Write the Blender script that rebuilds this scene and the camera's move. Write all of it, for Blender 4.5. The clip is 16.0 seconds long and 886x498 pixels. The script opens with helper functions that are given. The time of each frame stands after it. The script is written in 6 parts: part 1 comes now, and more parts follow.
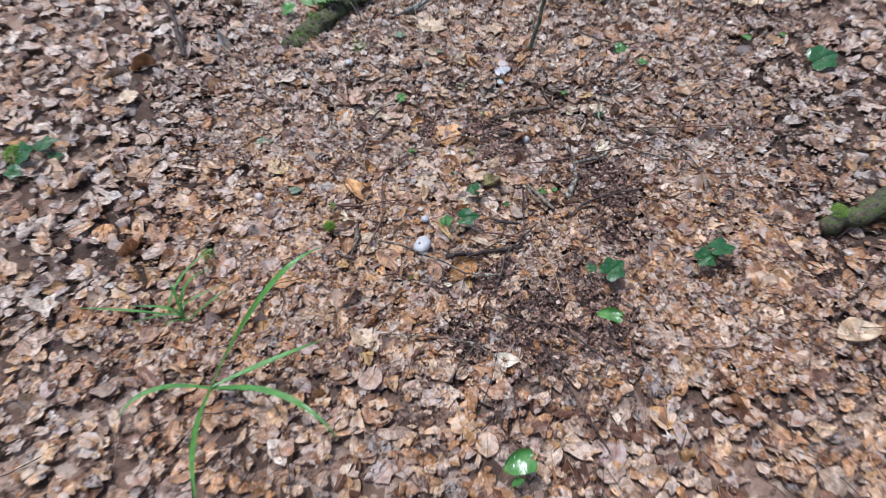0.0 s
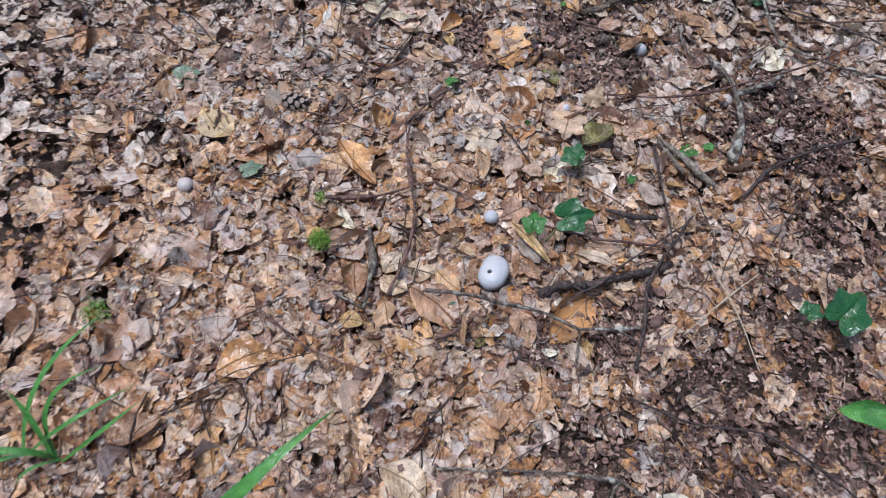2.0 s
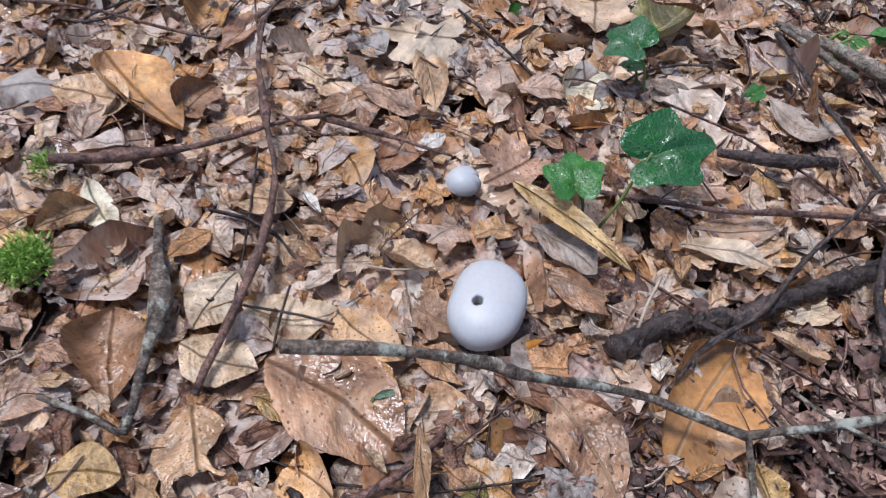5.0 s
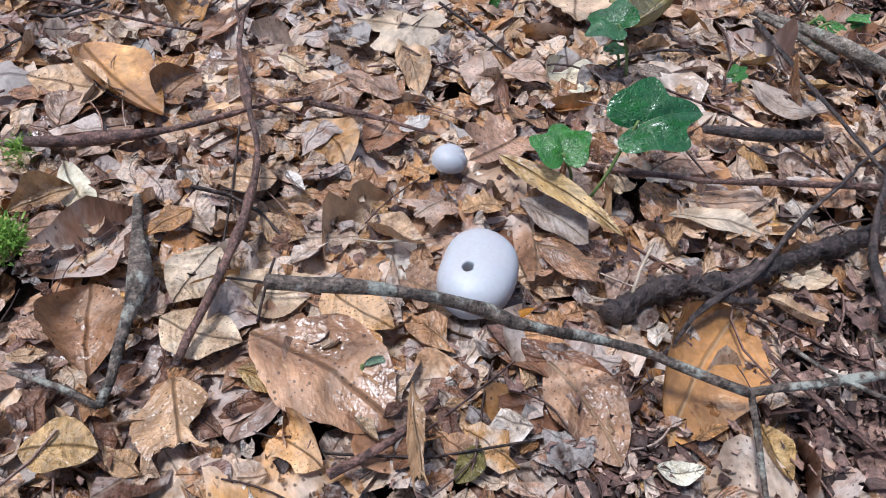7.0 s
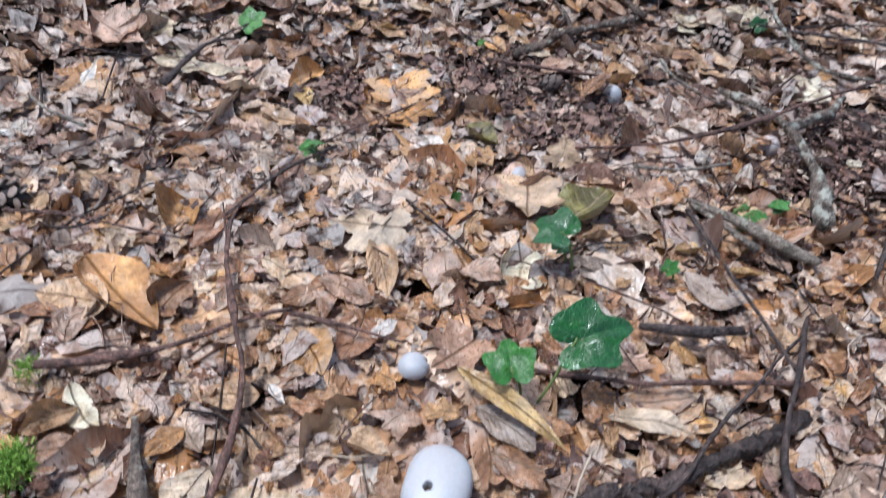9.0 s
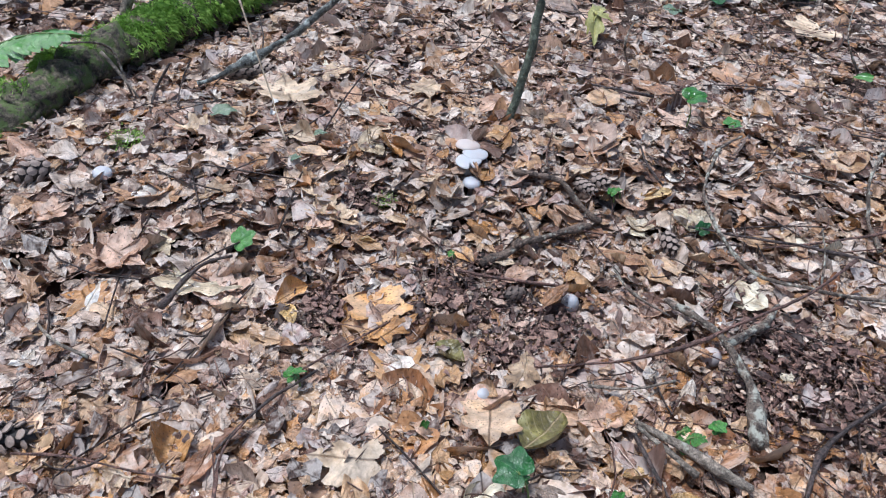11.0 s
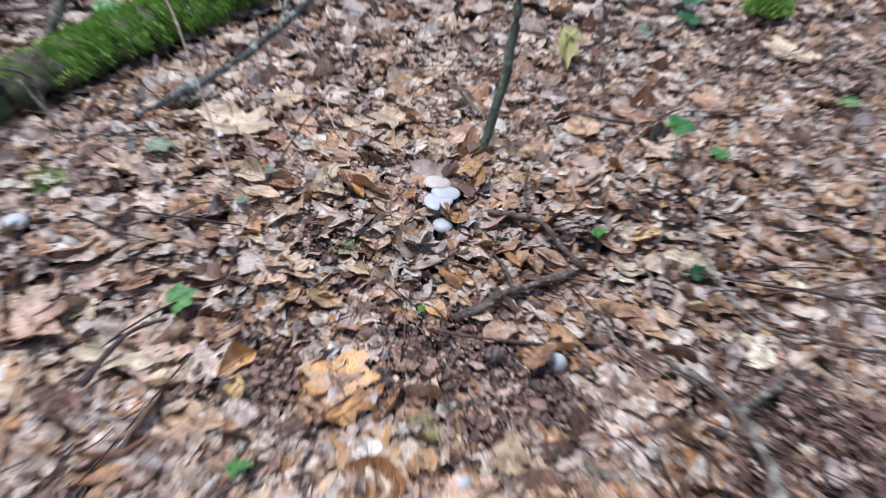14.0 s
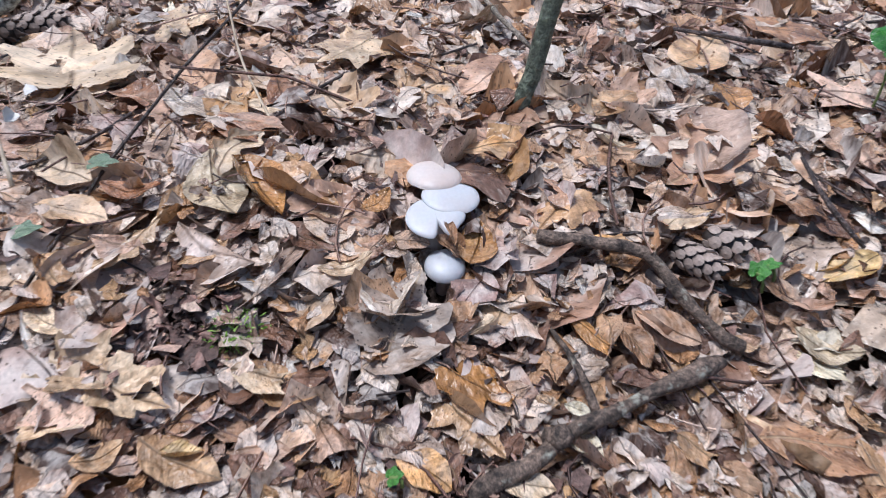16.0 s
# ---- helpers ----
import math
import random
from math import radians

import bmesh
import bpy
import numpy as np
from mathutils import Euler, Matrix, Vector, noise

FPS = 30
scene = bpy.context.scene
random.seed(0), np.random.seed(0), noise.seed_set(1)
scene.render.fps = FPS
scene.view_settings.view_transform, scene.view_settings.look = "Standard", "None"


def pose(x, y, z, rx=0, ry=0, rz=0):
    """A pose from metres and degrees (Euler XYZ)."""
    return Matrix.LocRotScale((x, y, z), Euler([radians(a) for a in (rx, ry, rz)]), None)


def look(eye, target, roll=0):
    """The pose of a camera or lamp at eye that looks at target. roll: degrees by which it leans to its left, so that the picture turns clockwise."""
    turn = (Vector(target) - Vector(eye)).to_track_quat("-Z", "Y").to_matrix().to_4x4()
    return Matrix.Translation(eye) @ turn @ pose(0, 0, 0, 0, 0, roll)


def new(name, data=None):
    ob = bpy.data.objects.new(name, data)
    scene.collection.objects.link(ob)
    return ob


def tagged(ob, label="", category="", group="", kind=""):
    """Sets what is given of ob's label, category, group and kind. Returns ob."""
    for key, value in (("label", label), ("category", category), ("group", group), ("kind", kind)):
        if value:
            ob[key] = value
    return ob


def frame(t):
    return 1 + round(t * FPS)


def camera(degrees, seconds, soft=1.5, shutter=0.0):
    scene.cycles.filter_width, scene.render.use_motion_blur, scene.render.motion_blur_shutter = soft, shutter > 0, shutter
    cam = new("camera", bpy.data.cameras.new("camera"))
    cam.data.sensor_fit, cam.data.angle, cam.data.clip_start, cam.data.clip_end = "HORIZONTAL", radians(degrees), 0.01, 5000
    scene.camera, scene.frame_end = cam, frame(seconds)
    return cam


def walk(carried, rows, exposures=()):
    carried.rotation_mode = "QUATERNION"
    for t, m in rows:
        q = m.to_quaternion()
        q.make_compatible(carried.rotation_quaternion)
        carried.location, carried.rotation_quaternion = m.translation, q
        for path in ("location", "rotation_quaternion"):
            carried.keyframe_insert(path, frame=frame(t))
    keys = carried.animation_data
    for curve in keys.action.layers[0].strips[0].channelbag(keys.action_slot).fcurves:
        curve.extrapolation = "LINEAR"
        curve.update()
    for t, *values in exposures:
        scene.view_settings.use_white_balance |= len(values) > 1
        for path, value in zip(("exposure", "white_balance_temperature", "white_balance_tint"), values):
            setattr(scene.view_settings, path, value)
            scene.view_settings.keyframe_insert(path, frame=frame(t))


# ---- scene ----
cam = camera(60.3, 16.0, soft=1.05, shutter=0.42)
PATH = [
    (0, (0.0875, 0.2725, 1.545), (0.075, 1.8, -0.435), 1.5),
    (0.5, (0.1137, 0.5725, 1.38), (0.0875, 1.9712, -0.6913), 0.9),
    (1, (0.0425, 0.7412, 1.2437), (0.0462, 2.045, -0.8887), 1.5),
    (1.5, (-0.0675, 0.9263, 1.0513), (-0.0025, 2.135, -1.1362), 3.1),
    (2, (-0.0938, 1.0175, 0.9713), (0.02, 2.1475, -1.2562), 4.4),
    (2.5, (-0.08, 1.1413, 0.8588), (0.0825, 2.2188, -1.3912), 5.9),
    (3, (-0.055, 1.22, 0.7475), (0.1475, 2.3075, -1.495), 6.9),
    (3.5, (-0.0562, 1.2437, 0.56), (0.1762, 2.4312, -1.6275), 6.4),
    (4, (-0.0562, 1.2675, 0.4475), (0.2263, 2.5375, -1.6863), 6.9),
    (4.5, (-0.0587, 1.2675, 0.3962), (0.2575, 2.6238, -1.68), 6.6),
    (5, (-0.0513, 1.2625, 0.3537), (0.29, 2.6937, -1.6675), 6.4),
    (5.2, (-0.05, 1.2612, 0.34), (0.3037, 2.715, -1.6625), 6.4),
    (7.3, (-0.0562, 1.235, 0.3213), (0.36, 2.785, -1.595), 6),
    (7.5, (-0.055, 1.2375, 0.3263), (0.3687, 2.7937, -1.5837), 6),
    (8, (-0.0525, 1.2437, 0.3475), (0.3812, 2.8187, -1.545), 5.9),
    (8.5, (-0.0475, 1.25, 0.3737), (0.405, 2.8662, -1.4788), 6),
    (9, (-0.0438, 1.2625, 0.4275), (0.4325, 2.9537, -1.35), 5.8),
    (9.5, (-0.0413, 1.27, 0.4813), (0.4587, 3.04, -1.2112), 5.8),
    (10, (-0.0338, 1.2812, 0.5262), (0.4788, 3.1113, -1.0987), 5.6),
    (12.3, (-0.0287, 1.29, 0.58), (0.5663, 3.22, -0.8937), 5.9),
    (12.5, (-0.0287, 1.2875, 0.58), (0.5763, 3.225, -0.88), 6),
    (13, (-0.0287, 1.2837, 0.5825), (0.5912, 3.2275, -0.8625), 6.3),
    (13.5, (-0.0325, 1.2825, 0.5787), (0.6, 3.2288, -0.8575), 6.2),
    (13.9, (-0.0287, 1.2837, 0.58), (0.6075, 3.235, -0.8475), 5.8),
    (14, (-0.0112, 1.4013, 0.535), (0.6575, 3.29, -0.96), 6.8),
    (14.5, (0.0475, 1.5662, 0.445), (0.6925, 3.4137, -1.1113), 6.3),
    (15, (0.0762, 1.6375, 0.42), (0.685, 3.4587, -1.1825), 5.5),
    (15.5, (0.1187, 1.7312, 0.3637), (0.6625, 3.5275, -1.2862), 4.3),
    (16, (0.1413, 1.7963, 0.3163), (0.67, 3.5863, -1.3462), 3.6),
]
walk(cam, [(t, look(eye, target, roll)) for t, eye, target, roll in PATH],
     exposures=[(0, -0.33, 5850, 11.5), (1.5, -0.43, 5740, 10.5), (3.5, -0.46, 5700, 10.5), (5.2, -0.33, 5780, 11.5), (9, -0.2, 5700, 8.7), (12.3, -0.12, 5700, 8.6), (16, -0.11, 5780, 11.2)])

# ---- light: overcast daylight that falls through a high canopy ----
world = bpy.data.worlds.new("overcast_sky")
scene.world = world
world.use_nodes = True
wn = world.node_tree.nodes
sky = wn.new("ShaderNodeTexSky")
sky.sky_type, sky.sun_disc = "NISHITA", False
sky.sun_elevation, sky.sun_rotation = radians(62), radians(-35)
sky.air_density, sky.dust_density, sky.ozone_density = 1.0, 4.0, 0.6
world.node_tree.links.new(sky.outputs[0], wn["Background"].inputs[0])
wn["Background"].inputs[1].default_value = 0.155
sun = new("sun", bpy.data.lights.new("sun", "SUN"))
sun.data.energy, sun.data.angle, sun.data.color = 3.35, radians(10), (1.0, 0.98, 0.97)
sun.matrix_world = look((-1.2, 0.1, 4.2), (0, 0, 0))
scene.view_settings.exposure = 0.0


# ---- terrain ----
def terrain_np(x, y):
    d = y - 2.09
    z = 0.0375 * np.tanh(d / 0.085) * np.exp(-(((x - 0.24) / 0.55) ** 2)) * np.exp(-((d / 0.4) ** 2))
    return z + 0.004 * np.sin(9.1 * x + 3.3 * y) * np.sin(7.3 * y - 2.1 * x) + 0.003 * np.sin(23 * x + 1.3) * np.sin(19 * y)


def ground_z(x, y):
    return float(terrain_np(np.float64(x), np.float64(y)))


# ---- node helpers ----
def node_mat(name):
    m = bpy.data.materials.new(name)
    m.use_nodes = True
    nt = m.node_tree
    return m, nt, nt.nodes["Principled BSDF"]


class Nodes:
    """Short calls to add nodes and link them."""

    def __init__(self, nt):
        self.nt = nt

    def add(self, kind, **props):
        n = self.nt.nodes.new(kind)
        for k, v in props.items():
            if k == "operation":
                n.operation = v
            elif k == "blend":
                n.blend_type = v
            elif k == "dims":
                n.noise_dimensions = v
            elif k == "feature":
                n.feature = v
        return n

    def put(self, a, b):
        if hasattr(a, "default_value") or hasattr(a, "is_output"):
            self.nt.links.new(a, b)
        else:
            b.default_value = a

    def math(self, op, a, b=0.0, clamp=False):
        n = self.add("ShaderNodeMath", operation=op)
        n.use_clamp = clamp
        self.put(a, n.inputs[0])
        self.put(b, n.inputs[1])
        return n.outputs[0]

    def noise(self, vec, scale, detail=3.0, rough=0.6):
        n = self.add("ShaderNodeTexNoise")
        if vec is not None:
            self.put(vec, n.inputs["Vector"])
        n.inputs["Scale"].default_value = scale
        n.inputs["Detail"].default_value = detail
        n.inputs["Roughness"].default_value = rough
        return n.outputs["Fac"]

    def voronoi(self, vec, scale, feature="F1"):
        n = self.add("ShaderNodeTexVoronoi", feature=feature)
        if vec is not None:
            self.put(vec, n.inputs["Vector"])
        n.inputs["Scale"].default_value = scale
        return n.outputs["Distance"]

    def ramp(self, fac, stops, interp="LINEAR"):
        n = self.add("ShaderNodeValToRGB")
        e = n.color_ramp.elements
        n.color_ramp.interpolation = interp
        while len(e) < len(stops):
            e.new(0.5)
        for el, (p, c) in zip(e, stops):
            el.position = p
            el.color = (*c, 1) if len(c) == 3 else c
        self.put(fac, n.inputs[0])
        return n.outputs[0]

    def mix(self, fac, a, b, blend="MIX"):
        n = self.add("ShaderNodeMix")
        n.data_type = "RGBA"
        n.blend_type = blend
        self.put(fac, n.inputs[0])
        for v, s in ((a, n.inputs[6]), (b, n.inputs[7])):
            if isinstance(v, tuple):
                s.default_value = (*v, 1)
            else:
                self.put(v, s)
        return n.outputs[2]

    def combine(self, x, y, z):
        n = self.add("ShaderNodeCombineXYZ")
        for v, s in zip((x, y, z), n.inputs):
            self.put(v, s)
        return n.outputs[0]

    def bump(self, height, strength, dist, bsdf):
        n = self.add("ShaderNodeBump")
        n.inputs["Strength"].default_value = strength
        n.inputs["Distance"].default_value = dist
        self.put(height, n.inputs["Height"])
        self.nt.links.new(n.outputs[0], bsdf.inputs["Normal"])


G = lambda v: (v, v, v)


# ---- materials ----
def leaf_material(name, stops, per_island, wet=0.5, veins=0.5, bleached=0.5):
    """A dead leaf: tone by piece, ribs along the blade, wet and bleached areas, pinholes and a damp sheen."""
    m, nt, bsdf = node_mat(name)
    n = Nodes(nt)
    if per_island:
        rnd = n.add("ShaderNodeNewGeometry").outputs["Random Per Island"]
    else:
        rnd = n.add("ShaderNodeObjectInfo").outputs["Random"]
    uv = n.add("ShaderNodeUVMap").outputs[0]
    sep = n.add("ShaderNodeSeparateXYZ")
    n.put(uv, sep.inputs[0])
    u, v = sep.outputs[0], sep.outputs[1]
    own = lambda k: n.math("FRACT", n.math("MULTIPLY", rnd, k))
    vec = n.combine(u, v, n.math("MULTIPLY", rnd, 97.0))
    tone = n.ramp(rnd, stops)
    blot = n.noise(vec, 2.2, 3.0, 0.6)
    fine = n.noise(vec, 15.0, 3.0, 0.65)
    crease = n.noise(n.combine(n.math("ADD", u, n.math("MULTIPLY", v, 0.3)), n.math("MULTIPLY", v, 0.9), n.math("MULTIPLY", rnd, 41.0)), 5.0, 3.0, 0.55)
    # side ribs leave the midrib at an angle and bend towards the tip
    warp = n.math("MULTIPLY", n.math("SUBTRACT", n.noise(vec, 4.0, 1.0, 0.5), 0.5), 0.12)
    av = n.math("ABSOLUTE", n.math("ADD", v, n.math("MULTIPLY", warp, 0.3)))
    ribs = n.math("ADD", 6.0, n.math("MULTIPLY", own(31.0), 4.0))
    side = n.math("FRACT", n.math("MULTIPLY", n.math("ADD", warp, n.math("SUBTRACT", u, n.math("MULTIPLY", av, 0.8))), ribs))
    side = n.math("ABSOLUTE", n.math("SUBTRACT", side, 0.5))
    sidem = n.math("SUBTRACT", 1.0, n.math("MULTIPLY", side, 12.0), True)
    mid = n.math("SUBTRACT", 1.0, n.math("MULTIPLY", av, 55.0), True)
    vein = n.math("MAXIMUM", n.math("MULTIPLY", sidem, n.ramp(blot, [(0.38, G(0.0)), (0.62, G(0.45))])), mid)
    # soaked parts are darker and redder, dry ones bleached
    soak = n.noise(n.combine(v, u, n.math("MULTIPLY", rnd, 57.0)), 2.4, 4.0, 0.6)
    level = n.math("ADD", soak, n.math("MULTIPLY", n.math("SUBTRACT", own(5.7), 0.5), 0.34))
    wetm = n.ramp(level, [(0.5 - 0.1 * wet, G(0.0)), (0.66 - 0.1 * wet, G(1.0))])
    drym = n.ramp(level, [(0.32, G(min(1.0, 1.7 * bleached))), (0.46, G(0.0))])
    col = n.mix(1.0, tone, n.ramp(blot, [(0.25, G(0.62)), (0.5, G(1.05)), (0.75, G(1.42))]), "MULTIPLY")
    col = n.mix(1.0, col, n.ramp(crease, [(0.3, G(0.64)), (0.5, G(1.04)), (0.7, G(1.42))]), "MULTIPLY")
    col = n.mix(drym, col, n.mix(0.6, col, (0.74, 0.68, 0.62)))
    col = n.mix(wetm, col, n.mix(1.0, col, (0.67, 0.595, 0.52), "MULTIPLY"))
    col = n.mix(1.0, col, n.ramp(fine, [(0.28, G(0.86)), (0.5, G(1.0)), (0.74, G(1.12))]), "MULTIPLY")
    grain = n.noise(vec, 38.0, 2.0, 0.6)
    col = n.mix(1.0, col, n.ramp(grain, [(0.3, G(0.9)), (0.5, G(1.0)), (0.68, G(1.08))]), "MULTIPLY")
    edge = n.ramp(n.noise(vec, 5.5, 5.0, 0.7), [(0.6, G(0.0)), (0.68, G(0.75))])
    col = n.mix(edge, col, n.mix(1.0, col, (0.38, 0.3, 0.26), "MULTIPLY"))
    vtone = n.ramp(own(13.7), [(0.0, (0.06, 0.03, 0.018)), (0.6, (0.14, 0.07, 0.035)), (0.64, (0.52, 0.38, 0.24)), (1.0, (0.62, 0.48, 0.33))])
    col = n.mix(n.math("MULTIPLY", vein, 0.75 * veins), col, vtone)
    # pinholes and mould specks on some of them
    keep = n.math("GREATER_THAN", own(7.3), 0.4)
    spot = n.math("MULTIPLY", n.math("LESS_THAN", n.voronoi(vec, 22.0), n.math("MULTIPLY", crease, 0.36)), keep)
    col = n.mix(n.math("MULTIPLY", spot, 0.72), col, (0.03, 0.018, 0.013))
    n.put(col, bsdf.inputs["Base Color"])
    rough = n.mix(wetm, n.ramp(fine, [(0.35, G(0.68)), (0.65, G(0.46))]), n.ramp(fine, [(0.35, G(0.36 - 0.1 * wet)), (0.65, G(0.2 - 0.1 * wet))]))
    n.put(rough, bsdf.inputs["Roughness"])
    bsdf.inputs["Specular IOR Level"].default_value = 0.3
    n.put(n.math("MULTIPLY", wetm, min(1.0, 1.15 * wet)), bsdf.inputs["Coat Weight"])
    bsdf.inputs["Coat Roughness"].default_value = 0.2
    film = n.add("ShaderNodeBump")
    film.inputs["Strength"].default_value = 1.0
    film.inputs["Distance"].default_value = 0.0026
    n.put(n.math("ADD", n.math("MULTIPLY", fine, 0.5), n.math("ADD", n.math("MULTIPLY", mid, 0.5), n.math("MULTIPLY", crease, 1.6))), film.inputs["Height"])
    n.put(film.outputs[0], bsdf.inputs["Coat Normal"])
    h = n.math("ADD", n.math("MULTIPLY", side, 0.16), n.math("ADD", n.math("MULTIPLY", blot, 1.3), n.math("ADD", n.math("MULTIPLY", crease, 0.9), n.math("SUBTRACT", n.math("MULTIPLY", fine, 0.22), n.math("MULTIPLY", mid, 0.3)))))
    n.bump(h, 0.85, 0.0052, bsdf)
    # thin dead leaves let some warm light through
    thin = n.add("ShaderNodeBsdfTranslucent")
    n.put(n.mix(1.0, col, (1.0, 0.8, 0.58), "MULTIPLY"), thin.inputs[0])
    both = n.add("ShaderNodeMixShader")
    both.inputs[0].default_value = 0.1
    n.put(bsdf.outputs[0], both.inputs[1])
    n.put(thin.outputs[0], both.inputs[2])
    n.put(both.outputs[0], nt.nodes["Material Output"].inputs[0])
    return m


LITTER = [
    (0.0, (0.06, 0.034, 0.024)), (0.09, (0.155, 0.08, 0.055)), (0.19, (0.3, 0.16, 0.1)), (0.29, (0.5, 0.28, 0.15)), (0.39, (0.63, 0.42, 0.26)),
    (0.48, (0.53, 0.27, 0.105)), (0.57, (0.66, 0.43, 0.25)), (0.66, (0.64, 0.51, 0.41)), (0.74, (0.33, 0.2, 0.165)), (0.82, (0.72, 0.58, 0.45)),
    (0.88, (0.6, 0.35, 0.13)), (0.93, (0.38, 0.18, 0.08)), (1.0, (0.82, 0.76, 0.68)),
]
LITTER_PALE = [
    (0.0, (0.054, 0.033, 0.026)), (0.08, (0.144, 0.083, 0.061)), (0.18, (0.279, 0.167, 0.122)), (0.28, (0.45, 0.296, 0.216)), (0.38, (0.576, 0.435, 0.338)),
    (0.47, (0.468, 0.264, 0.132)), (0.56, (0.603, 0.463, 0.348)), (0.66, (0.594, 0.518, 0.461)), (0.73, (0.315, 0.208, 0.183)), (0.81, (0.675, 0.592, 0.508)),
    (0.87, (0.522, 0.333, 0.169)), (0.92, (0.333, 0.176, 0.094)), (1.0, (0.756, 0.731, 0.677)),
]
M_LITTER_PALE = leaf_material("pale_dead_leaves", LITTER_PALE, True)
M_LEAF_PALE = leaf_material("pale_dead_leaf", LITTER_PALE, False)
M_LITTER = leaf_material("dead_leaves", LITTER, True, wet=0.85)
M_LEAF = leaf_material("dead_leaf", LITTER, False, wet=0.9)
TONES = {
    "tan": (0.56, 0.375, 0.22), "pink": (0.5, 0.33, 0.235), "pale": (0.64, 0.49, 0.33), "cream": (0.74, 0.65, 0.49), "orange": (0.56, 0.31, 0.12),
    "yellow": (0.58, 0.4, 0.17), "brown": (0.38, 0.22, 0.125), "rust": (0.3, 0.15, 0.08), "grey": (0.36, 0.29, 0.24), "olive": (0.22, 0.2, 0.06),
    "white": (0.68, 0.62, 0.55), "dark": (0.1, 0.06, 0.042),
}
M_TONE = {}
for key, c in TONES.items():
    lo, hi = tuple(0.85 * a for a in c), tuple(min(1.15 * a, 0.8) for a in c)
    M_TONE[key] = leaf_material(f"dead_leaf_{key}", [(0.0, lo), (1.0, hi)], False, wet=0.9, veins=0.8, bleached=0.22)


def soil_material():
    m, nt, bsdf = node_mat("leaf_mould")
    n = Nodes(nt)
    pos = n.add("ShaderNodeTexCoord").outputs["Object"]
    a, b = n.noise(pos, 30.0, 6.0, 0.7), n.noise(pos, 3.0, 3.0, 0.6)
    col = n.ramp(a, [(0.3, (0.018, 0.012, 0.009)), (0.5, (0.05, 0.032, 0.022)), (0.7, (0.11, 0.07, 0.048))])
    col = n.mix(b, col, (0.07, 0.042, 0.03))
    # dark in the middle; further out coloured as a matted sheet of old leaves
    sep = n.add("ShaderNodeSeparateXYZ")
    n.put(pos, sep.inputs[0])
    away = n.math("MAXIMUM", n.math("ABSOLUTE", n.math("SUBTRACT", sep.outputs[0], 0.2)), n.math("ABSOLUTE", n.math("SUBTRACT", sep.outputs[1], 2.3)))
    cell = n.add("ShaderNodeTexVoronoi")
    n.put(pos, cell.inputs["Vector"])
    cell.inputs["Scale"].default_value = 26.0
    tone = n.add("ShaderNodeSeparateXYZ")
    n.put(cell.outputs["Color"], tone.inputs[0])
    mat_col = n.ramp(tone.outputs[0], [(0.0, (0.09, 0.055, 0.04)), (0.35, (0.27, 0.17, 0.12)), (0.65, (0.42, 0.29, 0.22)), (1.0, (0.58, 0.46, 0.37))])
    mat_col = n.mix(1.0, mat_col, n.ramp(a, [(0.3, G(0.5)), (0.7, G(1.2))]), "MULTIPLY")
    col = n.mix(n.ramp(n.math("MULTIPLY", n.math("ADD", away, n.math("MULTIPLY", b, 0.8)), 0.25), [(0.0, G(0.0)), (1.4 / 4, G(0.0)), (1.75 / 4, G(1.0))]), col, mat_col)
    n.put(col, bsdf.inputs["Base Color"])
    bsdf.inputs["Roughness"].default_value = 0.8
    n.bump(n.math("ADD", a, n.noise(pos, 140.0, 3.0, 0.7)), 0.9, 0.01, bsdf)
    return m


def crumb_material():
    """Broken bits: a tone for each, stained and worn across it."""
    m, nt, bsdf = node_mat("leaf_crumb")
    n = Nodes(nt)
    rnd = n.add("ShaderNodeNewGeometry").outputs["Random Per Island"]
    pos = n.add("ShaderNodeTexCoord").outputs["Object"]
    col = n.ramp(rnd, [(0.0, (0.04, 0.024, 0.02)), (0.3, (0.11, 0.062, 0.05)), (0.6, (0.21, 0.12, 0.095)), (0.86, (0.35, 0.22, 0.165)), (0.95, (0.5, 0.36, 0.28)), (1.0, (0.62, 0.5, 0.4))])
    a, b = n.noise(pos, 160.0, 4.0, 0.7), n.noise(pos, 620.0, 3.0, 0.7)
    col = n.mix(1.0, col, n.ramp(a, [(0.3, G(0.4)), (0.5, G(1.0)), (0.7, G(1.6))]), "MULTIPLY")
    col = n.mix(1.0, col, n.ramp(b, [(0.3, G(0.6)), (0.7, G(1.35))]), "MULTIPLY")
    n.put(col, bsdf.inputs["Base Color"])
    n.put(n.ramp(a, [(0.4, G(0.7)), (0.62, G(0.3))]), bsdf.inputs["Roughness"])
    n.bump(n.math("ADD", a, n.math("MULTIPLY", b, 0.5)), 0.7, 0.002, bsdf)
    return m


